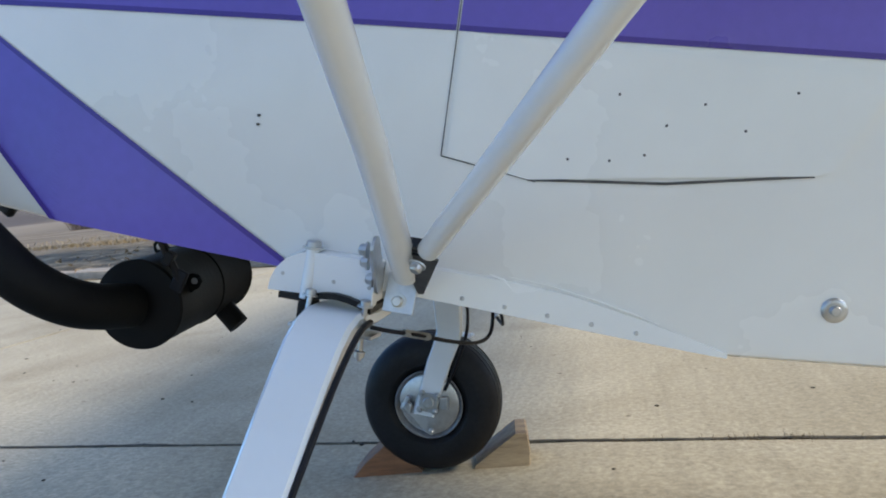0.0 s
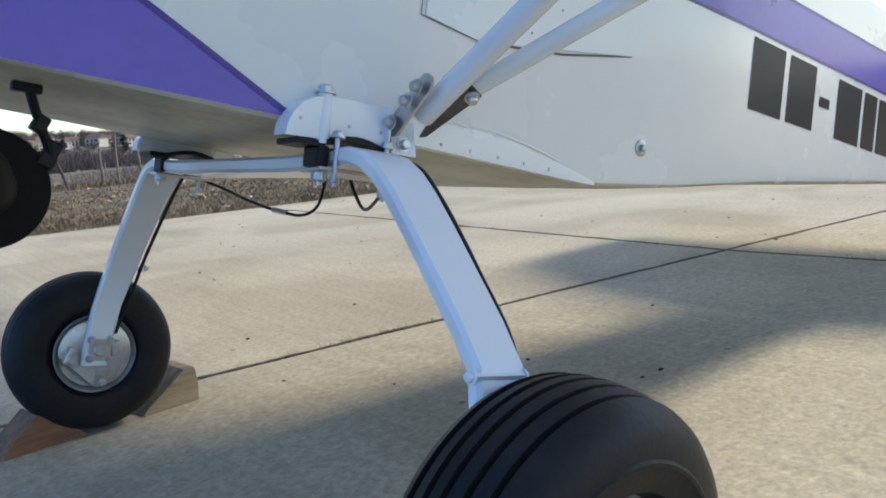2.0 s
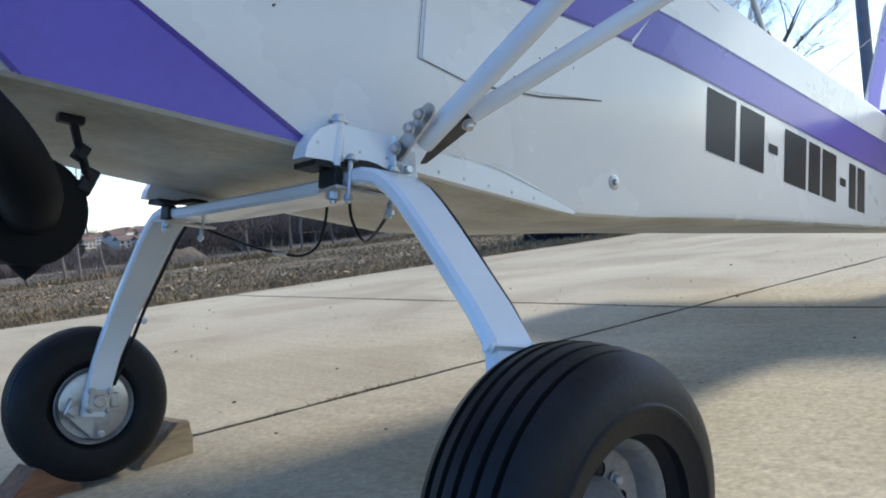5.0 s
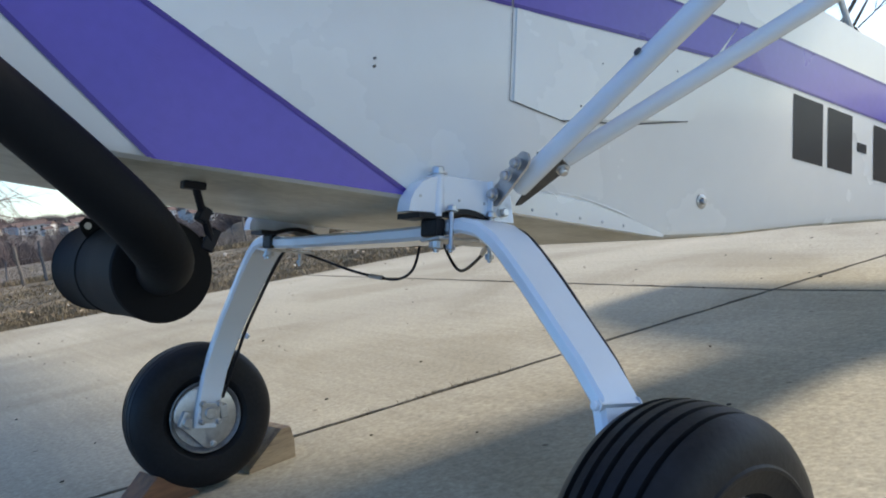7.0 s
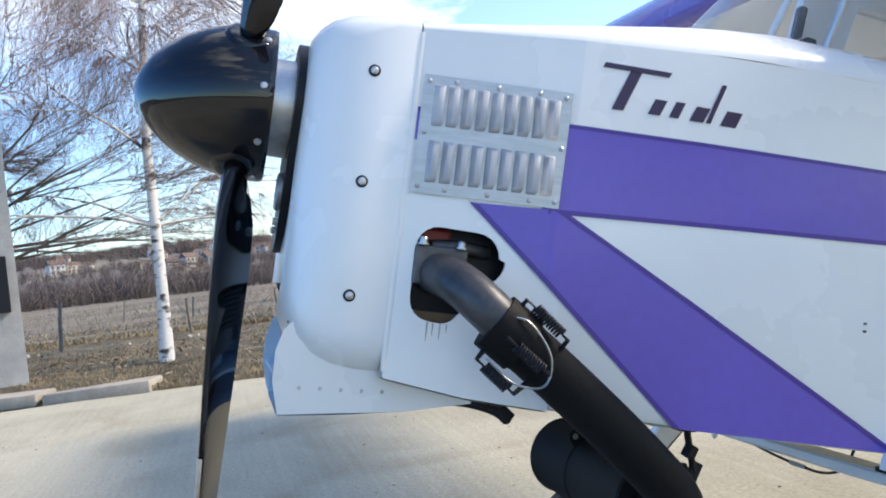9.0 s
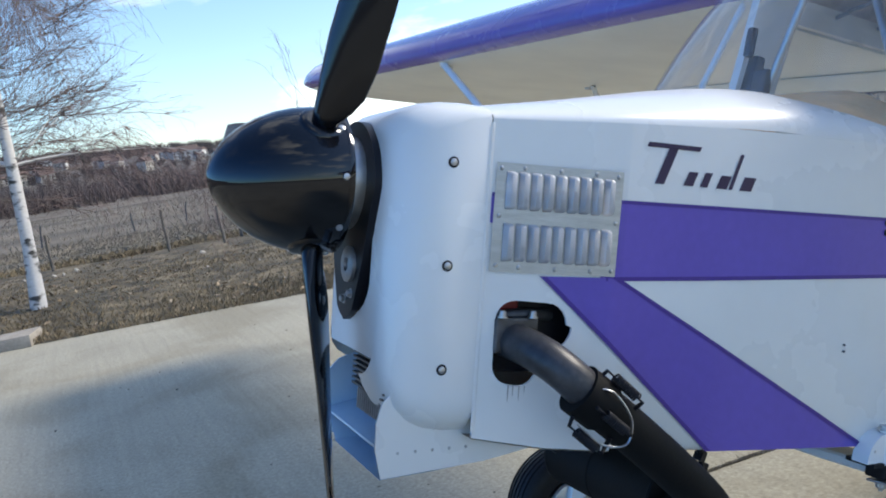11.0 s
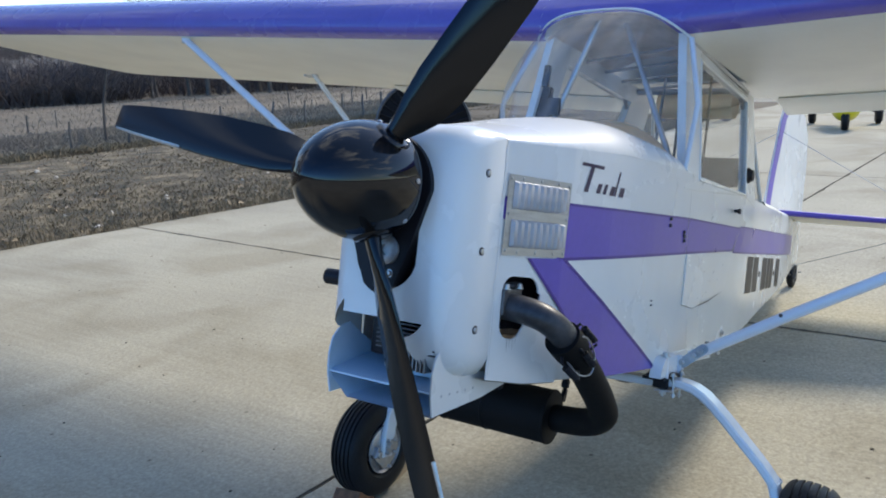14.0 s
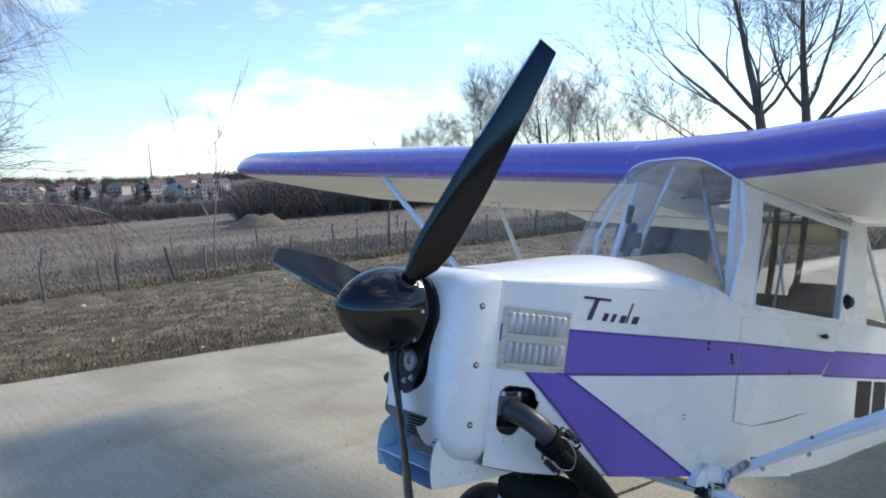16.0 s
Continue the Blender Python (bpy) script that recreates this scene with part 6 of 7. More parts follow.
blades(120000, verge_spot, 0.050, 11, STRAW, "short_grass", "short dry trampled grass beside the apron")
blades(70000, lambda r: (r.uniform(-16, 30), 12.7 + 9 * r.random() ** 1.3), 0.12, 12, TALLSTRAW, "tall_grass", "tall pale dry grass beyond the fence")
blades(14000, lambda r: (r.gauss(3, 9), 11.9 + abs(r.gauss(0, 0.6))), 0.12, 13, STRAW, "fence_grass", "uncut dry grass along the fence")
blades(26000, lambda r: (r.uniform(-25, 60), 20 + 40 * r.random()), 0.16, 14, TALLSTRAW, "field_grass", "pale dry grass in the open field")
rnd = random.Random(17)
verts, faces = [], []
for _ in range(5200):
    u = rnd.uniform(-11, 20)
    v = edge_v(u) + 0.05 + 6.8 * rnd.random() ** 1.2
    x, y = apron_xy(u, v)
    if noise.noise((x * 0.7, y * 0.7, 4.0)) + rnd.gauss(0, 0.25) < -0.05:
        continue
    z = 0.035 + min(1, (v - edge_v(u)) / 3) * 0.09 + rnd.uniform(0, 0.03)
    m = pose(x, y, z, rnd.gauss(0, 25), rnd.gauss(0, 25), rnd.uniform(0, 360)) @ Matrix.Scale(rnd.uniform(0.018, 0.048), 4)
    i = len(verts)
    verts += [tuple(m @ Vector(q)) for q in ((-1, 0, 0), (-0.2, -0.55, 0.22), (0.9, -0.1, 0.05), (1.2, 0.05, 0.2), (0.1, 0.6, 0.3))]
    faces += [(i, i + 1, i + 2), (i, i + 2, i + 3, i + 4)]
me = bpy.data.meshes.new("fallen_leaves")
me.from_pydata(verts, [], faces)
me.materials.append(LITTER)
tagged(new("fallen_leaves", me), "dry brown fallen leaves on the trampled grass", "leaves", kind="stuff")
bm = bmesh.new()
rnd = random.Random(7)
for k in range(170):
    along, side_j = rnd.uniform(-7, 9), rnd.random() < 0.6
    u, v = (along, rnd.gauss(0, 0.006)) if side_j else (rnd.gauss(0, 0.006), rnd.uniform(-3, 6))
    x, y = apron_xy(u, v)
    if rnd.random() < 0.5 and side_j:
        u = rnd.gauss(-1.75, 0.18)
        x, y = apron_xy(u, v)
    for q in range(5):
        a, h = rnd.uniform(0, 6.28), rnd.uniform(0.004, 0.018)
        p = Vector((x + rnd.gauss(0, 0.008), y + rnd.gauss(0, 0.008), -0.012 + max(0.0, -uv_of(x, y)[1]) * FALL))
        v0, v1 = bm.verts.new(p), bm.verts.new(p + Vector((math.cos(a) * 0.004, math.sin(a) * 0.004, 0)))
        v2 = bm.verts.new(p + Vector((math.cos(a) * 0.012, math.sin(a) * 0.012, 0.010 + h)))
        bm.faces.new((v0, v1, v2))
weed = part("joint_weeds", bm, STRAW, None)
tagged(weed, "tiny dry weeds in the concrete joints", "weeds", kind="stuff")
bm = bmesh.new()
for along in (0, 1):
    n = 620
    for side2 in (-1, 1):
        prev = None
        for k in range(n + 1):
            t = -8 + 17 * k / n if along == 0 else -4 + 10 * k / n
            wob = max(0.0, 0.0035 + 0.009 * noise.noise((t * 6.1, side2 * 3.3 + along * 7, 0.5)) + 0.007 * noise.noise((t * 27, side2 * 5.0, along * 2.0)))
            out = []
            for off in (0.001, 0.0045 + wob):
                u, v = (t, side2 * off) if along == 0 else (side2 * off, t)
                x, y = apron_xy(u, v)
                out.append(bm.verts.new((x, y, 0.0022 + max(0.0, -v) * FALL)))
            if prev:
                bm.faces.new((prev[0], prev[1], out[1], out[0]))
            prev = out
dirt = part("joint_dirt", bm, DARKJOINT, None)
tagged(dirt, "crumbled dark edges along the concrete joints", "dirt", kind="stuff")
bm = bmesh.new()
for k in range(240):
    x, y = rnd.uniform(-3.5, 7), rnd.uniform(-1.5, 6)
    s = rnd.uniform(0.002, 0.007)
    bmesh.ops.create_icosphere(bm, subdivisions=1, radius=s, matrix=Matrix.Translation((x, y, s * 0.3 + max(0.0, -uv_of(x, y)[1]) * FALL)) @ Matrix.Diagonal((rnd.uniform(0.7, 1.6), rnd.uniform(0.7, 1.6), 0.5, 1)))
peb = part("grit", bm, DARKJOINT, None)
tagged(peb, "scattered dark grit on the concrete", "grit", kind="stuff")
bm = bmesh.new()
for k in range(120):
    u = rnd.uniform(-9, 14)
    v = edge_v(u) + 0.2 + 4.8 * rnd.random() ** 1.3
    x, y = apron_xy(u, v)
    s = rnd.uniform(0.015, 0.04)
    bmesh.ops.create_icosphere(bm, subdivisions=1, radius=s, matrix=Matrix.Translation((x, y, 0.02 + (v - edge_v(u)) * 0.03)) @ pose(0, 0, 0, rnd.uniform(0, 90), rnd.uniform(0, 90), 0) @ Matrix.Diagonal((1.4, 1.0, 0.5, 1)))
peb = part("pale_stones", bm, STONE, None)
tagged(peb, "small pale stones scattered in the grass", "stones", kind="stuff")


# ---------------------------------------------------------------- chocks at the far wheel
def chock(name, mat, label, m, width, length, height, top, back=0.0):
    """A sawn wedge: thin edge towards the tyre, flat strip on top of the tall end, with slightly worn corners."""
    b = bmesh.new()
    ol = [(0.0, 0.0), (length, 0.0), (length + 0.004 - back * 0.5, height * 0.5), (length - back, height - 0.004), (length - 0.004 - back, height), (length - top - back, height), (length - top - 0.006 - back, height - 0.004), (0.004, 0.014), (0.0, 0.009)]
    rings = []
    for y, k in ((-width / 2, 0.985), (-width / 2 + 0.003, 1.0), (0.0, 1.0), (width / 2 - 0.003, 1.0), (width / 2, 0.985)):
        rings.append([(x * k, y, z * k) for x, z in ol])
    loft(b, rings)
    if back:                                         # bare weathered end
        for f in b.faces:
            f.material_index = 1 if f.normal.x > 0.5 else 0
    o = part(name, b, [mat, GREYWOOD], None)
    o.matrix_world = m
    return tagged(o, label, "wheel chock", "wheel chocks")


chock("wheel_chock", WOOD, "pale sawn wooden wheel chock against the tyre", pose(0.078, 0.765, 0.0015, 0, 0, 8), 0.13, 0.142, 0.088, 0.030)
chock("wheel_chock", WOODRED, "red stained wooden wheel chock against the tyre", pose(-0.060, 0.735, 0.0015, 0, 0, 190), 0.10, 0.185, 0.080, 0.006, 0.085)


# ---------------------------------------------------------------- fence, pole, trees
def post_mesh():
    b = bmesh.new()
    tube(b, [(0, 0, -0.2), (0.01, 0, 0.35), (-0.006, 0.01, 0.7), (0.012, 0.0, 1.02)], [0.040, 0.038, 0.036, 0.033], 7)
    return b


p0 = part("fence_post", post_mesh(), POSTWOOD, None, smooth=40)
tagged(p0, "leaning weathered wooden fence post in dry grass", "fence post", "fence posts")
p1 = part("fence_post", post_mesh(), DARKSTEEL, None, smooth=40)
tagged(p1, "dark rusty iron fence post in dry grass", "fence post", "fence posts")
rnd = random.Random(21)
ROW = [(-5.4, 12.4, 0, 3), (-3.4, 12.2, 1, -4), (-1.5, 12.7, 0, 2), (0.22, 12.4, 0, 2), (1.06, 12.1, 0, 4), (1.46, 12.75, 1, 1), (2.6, 13.3, 1, 13), (3.08, 12.95, 0, 0), (3.85, 13.3, 0, 6)]
ROW += [(5.2 + k * 1.15 + rnd.uniform(-0.3, 0.3), 13.2 - 0.05 * k + rnd.uniform(-0.25, 0.25), int(rnd.random() < 0.4), rnd.gauss(0, 5)) for k in range(22)]
BACK = [(-4 + k * 2.1 + rnd.uniform(-0.5, 0.5), 25 + rnd.uniform(-1.5, 1.5) - 0.1 * k, int(rnd.random() < 0.4), rnd.gauss(0, 5)) for k in range(20)]
wire_bm = bmesh.new()
used = [False, False]
for row in (ROW, BACK):
    for x, y, dark, lean in row:
        m = pose(x, y, land_z(x, y) + rnd.uniform(-0.12, 0.05), rnd.gauss(0, 2), -lean, rnd.uniform(-10, 10)) @ Matrix.Scale(0.82, 4)
        src = (p0, p1)[dark]
        if not used[dark]:
            src.matrix_world, used[dark] = m, True
        else:
            copy_thing(src, m)
for h in (0.40, 0.85):
    tube(wire_bm, [(x, y, land_z(x, y) + h + 0.03 * math.sin(x * 2.1)) for x, y, dark, lean in ROW], 0.0022, 4)
tagged(part("fence_wire", wire_bm, DARKSTEEL, None), "thin rusty fence wires between the posts", "fence wire")

bm = bmesh.new()
loft(bm, [[(-w, -w, z), (w, -w, z), (w, w, z), (-w, w, z)] for w, z in ((0.16, -0.3), (0.155, 0.0), (0.13, 4.0), (0.11, 7.5))])
bmesh.ops.bevel(bm, geom=[e for e in bm.edges if abs(e.verts[0].co.z - e.verts[1].co.z) > 0.1], offset=0.02, segments=2, affect="EDGES")
lp = part("lamp_pole", bm, POLE, None, smooth=30)
lp.matrix_world = pose(-3.28, 8.75, 0.05, 0, 0, 12)
tagged(lp, "square grey concrete utility pole on the verge", "utility pole")
bm = bmesh.new()
box(bm, (-0.02, -0.19, 1.15), (0.16, 0.08, 0.62), bevel=0.008)
part("meter_box", bm, BLACKFILM, lp, "black box fixed to the pole")
for x, y, label in ((15.2, 5.2, "slim dark steel mast beside the apron"), (15.9, 4.0, "second slim dark steel mast")):
    bm = bmesh.new()
    tube(bm, [(0, 0, -0.1), (0, 0, 3.0), (0, 0, 7.5)], [0.12, 0.11, 0.08], 12)
    mp = part("mast", bm, MASTGREY, None, smooth=50)
    mp.matrix_world = pose(x, y, 0)
    tagged(mp, label, "mast")


def ribbon(bmt, q, t, length, w, rnd, n, bend, sag):
    """A fine twig: a tapering bent strip."""
    side2 = t.cross((rnd.uniform(-1, 1), rnd.uniform(-1, 1), 0.3)).normalized()
    prev = [bmt.verts.new(q - side2 * w), bmt.verts.new(q + side2 * w)]
    for k in range(n):
        t = (t + Vector((rnd.gauss(0, bend), rnd.gauss(0, bend), rnd.gauss(0, bend) - sag))).normalized()
        q = q + t * (length / n)
        w *= 0.72
        nxt = [bmt.verts.new(q - side2 * w), bmt.verts.new(q + side2 * w)]
        bmt.faces.new((prev[0], prev[1], nxt[1], nxt[0]))
        prev = nxt
    return q


def grow(rnd, bmw, bmt, p, d, length, r, depth, o):
    """One limb and what grows from it; o holds the habit of the tree."""
    n = 5
    pts, radii2, dirs = [p], [r], [d]
    for k in range(n):
        d = (d + Vector((rnd.gauss(0, o["wander"]), rnd.gauss(0, o["wander"]), rnd.gauss(o["lift"], 0.06)))).normalized()
        p = p + d * (length / n)
        pts.append(p)
        dirs.append(d)
        radii2.append(max(r * (1 - 0.15 * (k + 1)), 0.0035))
    tube(bmw, pts, radii2, 6 if r > 0.03 else 4, cap=False)
    twigs = o["twigs"] if depth == 0 else o["twigs"] // 4
    for _ in range(twigs):
        k = rnd.randint(1, n)
        a = rnd.uniform(0, 6.28)
        t = (dirs[k] * 0.8 + Vector((math.cos(a), math.sin(a), rnd.uniform(-0.4, 0.5))) * o["spread"] - Vector((0, 0, o["weep"]))).normalized()
        ln = o["twig_len"] * rnd.uniform(0.4, 1.2)
        w = o["fine"]
        q = ribbon(bmt, pts[k], t, ln, w, rnd, 4, 0.16, o["weep"] * 0.5)
        for _ in range(o["side"]):
            f = rnd.uniform(0.3, 0.9)
            a = rnd.uniform(0, 6.28)
            t2 = (t * 0.6 + Vector((math.cos(a), math.sin(a), rnd.uniform(-0.3, 0.4))) * 0.6 - Vector((0, 0, o["weep"]))).normalized()
            ribbon(bmt, pts[k].lerp(q, f), t2, ln * 0.45, w * 0.6, rnd, 2, 0.2, o["weep"] * 0.5)
    if depth == 0:
        return
    for k in range(rnd.randint(*o["forks"])):
        i = rnd.randint(2, n) if k else n
        a = rnd.uniform(0, 6.28)
        dd = (dirs[i] + Vector((math.cos(a), math.sin(a), rnd.uniform(-0.1, 0.35))) * o["spread"]).normalized()
        grow(rnd, bmw, bmt, pts[i], dd, length * rnd.uniform(0.55, 0.8), radii2[i] * rnd.uniform(0.5, 0.75), depth - 1, o)


HABIT = {"wander": 0.12, "lift": 0.06, "twigs": 14, "spread": 0.6, "weep": 0.0, "twig_len": 0.7, "fine": 0.006, "side": 2, "forks": (3, 4)}


def tree(name, seed, at, height, r, depth, bark, twig, label, first=0.3, limbs=(), lean=(0, 0), trunk=0.8, count=2, reach=0.26, **habit):
    """A leafless tree: a tapered trunk, limbs that fork, and fine twigs."""
    o = dict(HABIT)
    o.update(habit)
    rnd = random.Random(seed)
    root = new(name)
    bw, bt = bmesh.new(), bmesh.new()
    p, d = Vector((0, 0, -0.25)), Vector((lean[0], lean[1], 1)).normalized()
    pts, rr = [p], [r * 1.3]
    n = 9
    for k in range(n):
        d = (d + Vector((rnd.gauss(0, 0.04), rnd.gauss(0, 0.04), 0.05))).normalized()
        p = p + d * (height * trunk / n)
        pts.append(p)
        rr.append(r * (1 - 0.09 * (k + 1)))
    tube(bw, pts, rr, 10)
    for az, rise, z, ln, rad in limbs:
        k = min(n, max(1, round((z + 0.25) / (height * trunk) * n)))
        dd = Vector((math.cos(radians(az)) * math.cos(radians(rise)), math.sin(radians(az)) * math.cos(radians(rise)), math.sin(radians(rise))))
        grow(rnd, bw, bt, pts[k], dd, ln, rad, depth, o)
    for k in range(2, n + 1):
        for _ in range(count if k < n else count + 1):
            if pts[k].z < height * first:
                continue
            a = rnd.uniform(0, 6.28)
            dd = Vector((math.cos(a), math.sin(a), rnd.uniform(0.35, 1.0))).normalized()
            grow(rnd, bw, bt, pts[k], dd, height * reach * rnd.uniform(0.7, 1.15) * (1.15 - 0.6 * k / n), rr[k] * 0.45, depth, o)
    part("trunk", bw, bark, root, smooth=60)
    part("crown", bt, twig, root, "bare twigs without leaves")
    root.matrix_world = Matrix.Translation(at)
    return tagged(root, label, "tree")


WEEPING = dict(weep=0.6, lift=-0.06, twigs=64, twig_len=1.3, fine=0.0032, side=2, spread=0.75, forks=(2, 3))
tree("birch_tree", 3, (-1.66, 8.90, 0.08), 9.5, 0.080, 1, BIRCH, BIRCHTWIG, "white-barked birch with bare drooping twigs on the verge", 0.30, lean=(0.035, 0.05), trunk=0.9, count=4, reach=0.12,
     limbs=((180, 24, 1.25, 2.2, 0.022), (20, 48, 1.35, 1.1, 0.018), (190, 35, 2.0, 1.8, 0.02), (10, 20, 2.0, 1.3, 0.02), (170, 40, 2.6, 2.0, 0.022)), **WEEPING)
tree("birch_tree", 8, (-5.6, 12.6, 0.0), 10.5, 0.10, 1, BIRCH, BIRCHTWIG, "tall bare birch with drooping branches further off", 0.30, trunk=0.9, count=3, reach=0.25, **WEEPING)
tree("fruit_tree", 18, (-4.35, 9.9, 0.10), 4.4, 0.11, 2, BARK, BIRCHTWIG, "low bare tree with long spreading branches on the verge", 0.5, trunk=0.7, reach=0.30,
     limbs=((-2, 20, 1.1, 2.5, 0.036), (6, 8, 1.4, 2.7, 0.036), (-14, 26, 1.4, 2.4, 0.034), (12, 22, 1.7, 2.5, 0.034), (-6, 38, 1.7, 2.4, 0.032), (4, 50, 2.1, 2.2, 0.03), (30, 14, 1.5, 2.2, 0.03), (-30, 18, 1.6, 2.2, 0.03), (150, 30, 1.6, 1.6, 0.03), (220, 35, 1.7, 1.5, 0.03)),
     lift=-0.012, twigs=18, twig_len=0.6, fine=0.0040, side=2, spread=0.55)
tree("young_tree", 5, (3.55, 13.75, 0.05), 3.2, 0.024, 1, YOUNGBARK, BIRCHTWIG, "slim young bare tree forking above the fence", 0.5, trunk=0.85, count=1, reach=0.16,
     limbs=((185, 74, 1.1, 1.8, 0.013), (0, 76, 1.3, 1.8, 0.013), (160, 64, 1.7, 1.3, 0.010), (30, 62, 2.0, 1.1, 0.010)), lift=0.14, twigs=7, twig_len=0.35, fine=0.003, side=1, spread=0.35, forks=(1, 2))
tree("young_tree", 15, (8.6, 15.4, -0.1), 3.4, 0.04, 1, BARK, TWIG, "small leafless sapling in the tall grass", 0.3, count=1, twigs=8, twig_len=0.35, fine=0.004, side=1, spread=0.45)
BROAD = dict(lift=0.05, twigs=17, twig_len=0.85, fine=0.0060, side=2, spread=0.62, wander=0.14)
tree("roadside_tree", 6, (21.4, 13.2, -0.1), 10.0, 0.23, 2, BARK, TWIG, "large bare tree with a leaning trunk and long limbs", 0.34, lean=(-0.06, 0.10), trunk=0.72, reach=0.30, count=1,
     limbs=((115, 42, 2.0, 4.2, 0.10), (125, 28, 1.6, 3.4, 0.075), (100, 55, 2.8, 3.8, 0.09), (-60, 45, 2.6, 3.2, 0.08), (200, 40, 2.6, 3.0, 0.07), (20, 40, 2.8, 3.0, 0.07)), **BROAD)
tree("roadside_tree", 9, (22.2, 12.2, -0.1), 10.0, 0.21, 2, BARK, TWIG, "large bare tree with rising limbs", 0.34, trunk=0.74, reach=0.28, count=1,
     limbs=((-55, 45, 1.9, 4.0, 0.10), (-75, 30, 2.2, 3.4, 0.08), (-40, 60, 2.8, 3.6, 0.08), (120, 50, 3.0, 2.8, 0.07), (30, 40, 2.4, 3.0, 0.07)), **BROAD)
LINE = dict(lift=0.13, twigs=9, twig_len=1.05, fine=0.0066, side=1, spread=0.55, wander=0.13)
rnd = random.Random(31)
line = []
for sd in (12, 13, 14):
    t0 = tree("bare_tree", sd, (0, 0, -60), 8.0, 0.13, 2, BARK, TWIG, "bare deciduous tree in the tree line", 0.16, trunk=0.62, reach=0.30, count=2, forks=(2, 3), limbs=((rnd.uniform(0, 360), 60, 1.0, 3.0, 0.07), (rnd.uniform(0, 360), 60, 1.2, 3.0, 0.07)), **LINE)
    t0["group"] = "tree line"
    line.append(t0)
fresh = [True, True, True]
SPOTS = [(az + rnd.uniform(-0.5, 0.5), dist, sc) for az, dist, sc in ((40.2, 62, 0.85), (42.2, 66, 0.95), (44.0, 62, 1.0), (45.4, 66, 1.1), (46.8, 62, 1.08), (48.0, 64, 1.02), (49.5, 66, 1.1), (51.0, 62, 1.06), (52.2, 64, 1.0), (53.6, 66, 0.9), (54.8, 64, 0.72), (56.5, 75, 0.7), (59, 82, 0.7), (62, 90, 0.65), (38.4, 70, 0.8))]
for q, (az, dist, sc) in enumerate(SPOTS):
    a = radians(az)
    x, y = -2 + dist * math.cos(a), -1.9 + dist * math.sin(a)
    m = pose(x, y, land_z(x, y), 0, 0, rnd.uniform(0, 360)) @ Matrix.Diagonal((sc * 1.15, sc * 1.15, sc * rnd.uniform(1.05, 1.25), 1))
    src = line[q % 3]
    if fresh[q % 3]:
        src.matrix_world, fresh[q % 3] = m, False
    else:
        copy_thing(src, m)

# bare scrub and woods on the slopes: upright tufts of fine stems
def scrub(count, place, seed, name, label, size, mat=CLUMP, stems=26, thick=1.0):
    rnd = random.Random(seed)
    verts, faces = [], []
    for _ in range(count):
        x, y = place(rnd)
        z0 = land_z(x, y) - 0.2
        s = size(rnd, math.hypot(x, y))
        for q in range(stems):
            a, w = rnd.uniform(0, 6.28), s * thick * rnd.uniform(0.006, 0.018)
            lean = rnd.random() ** 0.7 * 1.15
            ox, oy = math.cos(a) * math.sin(lean) * s * 0.62, math.sin(a) * math.sin(lean) * s * 0.62
            h = s * math.cos(lean * 0.75) * rnd.uniform(0.6, 1.05)
            jx, jy = rnd.gauss(0, s * 0.10), rnd.gauss(0, s * 0.10)
            b2 = rnd.uniform(0, 6.28)
            lx, ly = math.cos(b2), math.sin(b2)
            i = len(verts)
            mx2, my2 = x + ox * 0.6 + jx, y + oy * 0.6 + jy
            verts += [(x + jx - lx * w, y + jy - ly * w, z0), (x + jx + lx * w, y + jy + ly * w, z0), (mx2 + lx * w * 0.8, my2 + ly * w * 0.8, z0 + h * 0.6), (mx2 - lx * w * 0.8, my2 - ly * w * 0.8, z0 + h * 0.6), (x + ox + jx * 2, y + oy + jy * 2, z0 + h)]
            faces += [(i, i + 1, i + 2, i + 3), (i + 3, i + 2, i + 4)]
            for _ in range(2):
                f, g = rnd.uniform(0.35, 0.8), rnd.uniform(0, 6.28)
                px2, py2, pz2 = x + ox * f + jx, y + oy * f + jy, z0 + h * f
                ln = s * rnd.uniform(0.15, 0.35)
                i = len(verts)
                verts += [(px2, py2, pz2 - w * 0.7), (px2, py2, pz2 + w * 0.7), (px2 + math.cos(g) * ln, py2 + math.sin(g) * ln, pz2 + ln * rnd.uniform(0.2, 0.9))]
                faces.append((i, i + 1, i + 2))
    me = bpy.data.meshes.new(name)
    me.from_pydata(verts, [], faces)
    me.materials.append(mat)
    return tagged(new(name, me), label, "woods", kind="stuff")


def polar(r0, r1, a0, a1):
    def f(rnd):
        r, a = rnd.uniform(r0, r1), radians(rnd.uniform(a0, a1))
        return -2 + r * math.cos(a), -2 + r * math.sin(a)
    return f


scrub(70, lambda r: (r.gauss(5.5, 1.6), r.gauss(17.5, 1.3)), 40, "bramble", "bare grey bramble thicket in the tall grass", lambda r, d: r.uniform(0.5, 0.95), BRAMBLE, 40, 0.35)
scrub(60, lambda r: (r.uniform(-8, 20), r.uniform(15, 24)), 46, "bramble", "low bare bushes in the field", lambda r, d: r.uniform(0.4, 0.8), BRAMBLE, 34, 0.35)
scrub(260, polar(58, 74, 57, 68.5), 48, "woods", "dark bare thicket beside the field", lambda r, d: r.uniform(2.0, 4.0), CLUMP, 34, 0.8)
scrub(1000, polar(62, 110, 4, 66), 42, "woods", "leafless brown wood behind the field", lambda r, d: r.uniform(1.8, 3.8), CLUMP, 22, 0.9)
scrub(800, polar(104, 160, 63, 84), 43, "woods", "leafless thicket at the foot of the town", lambda r, d: r.uniform(1.3, 2.9), CLUMP, 22, 0.9)
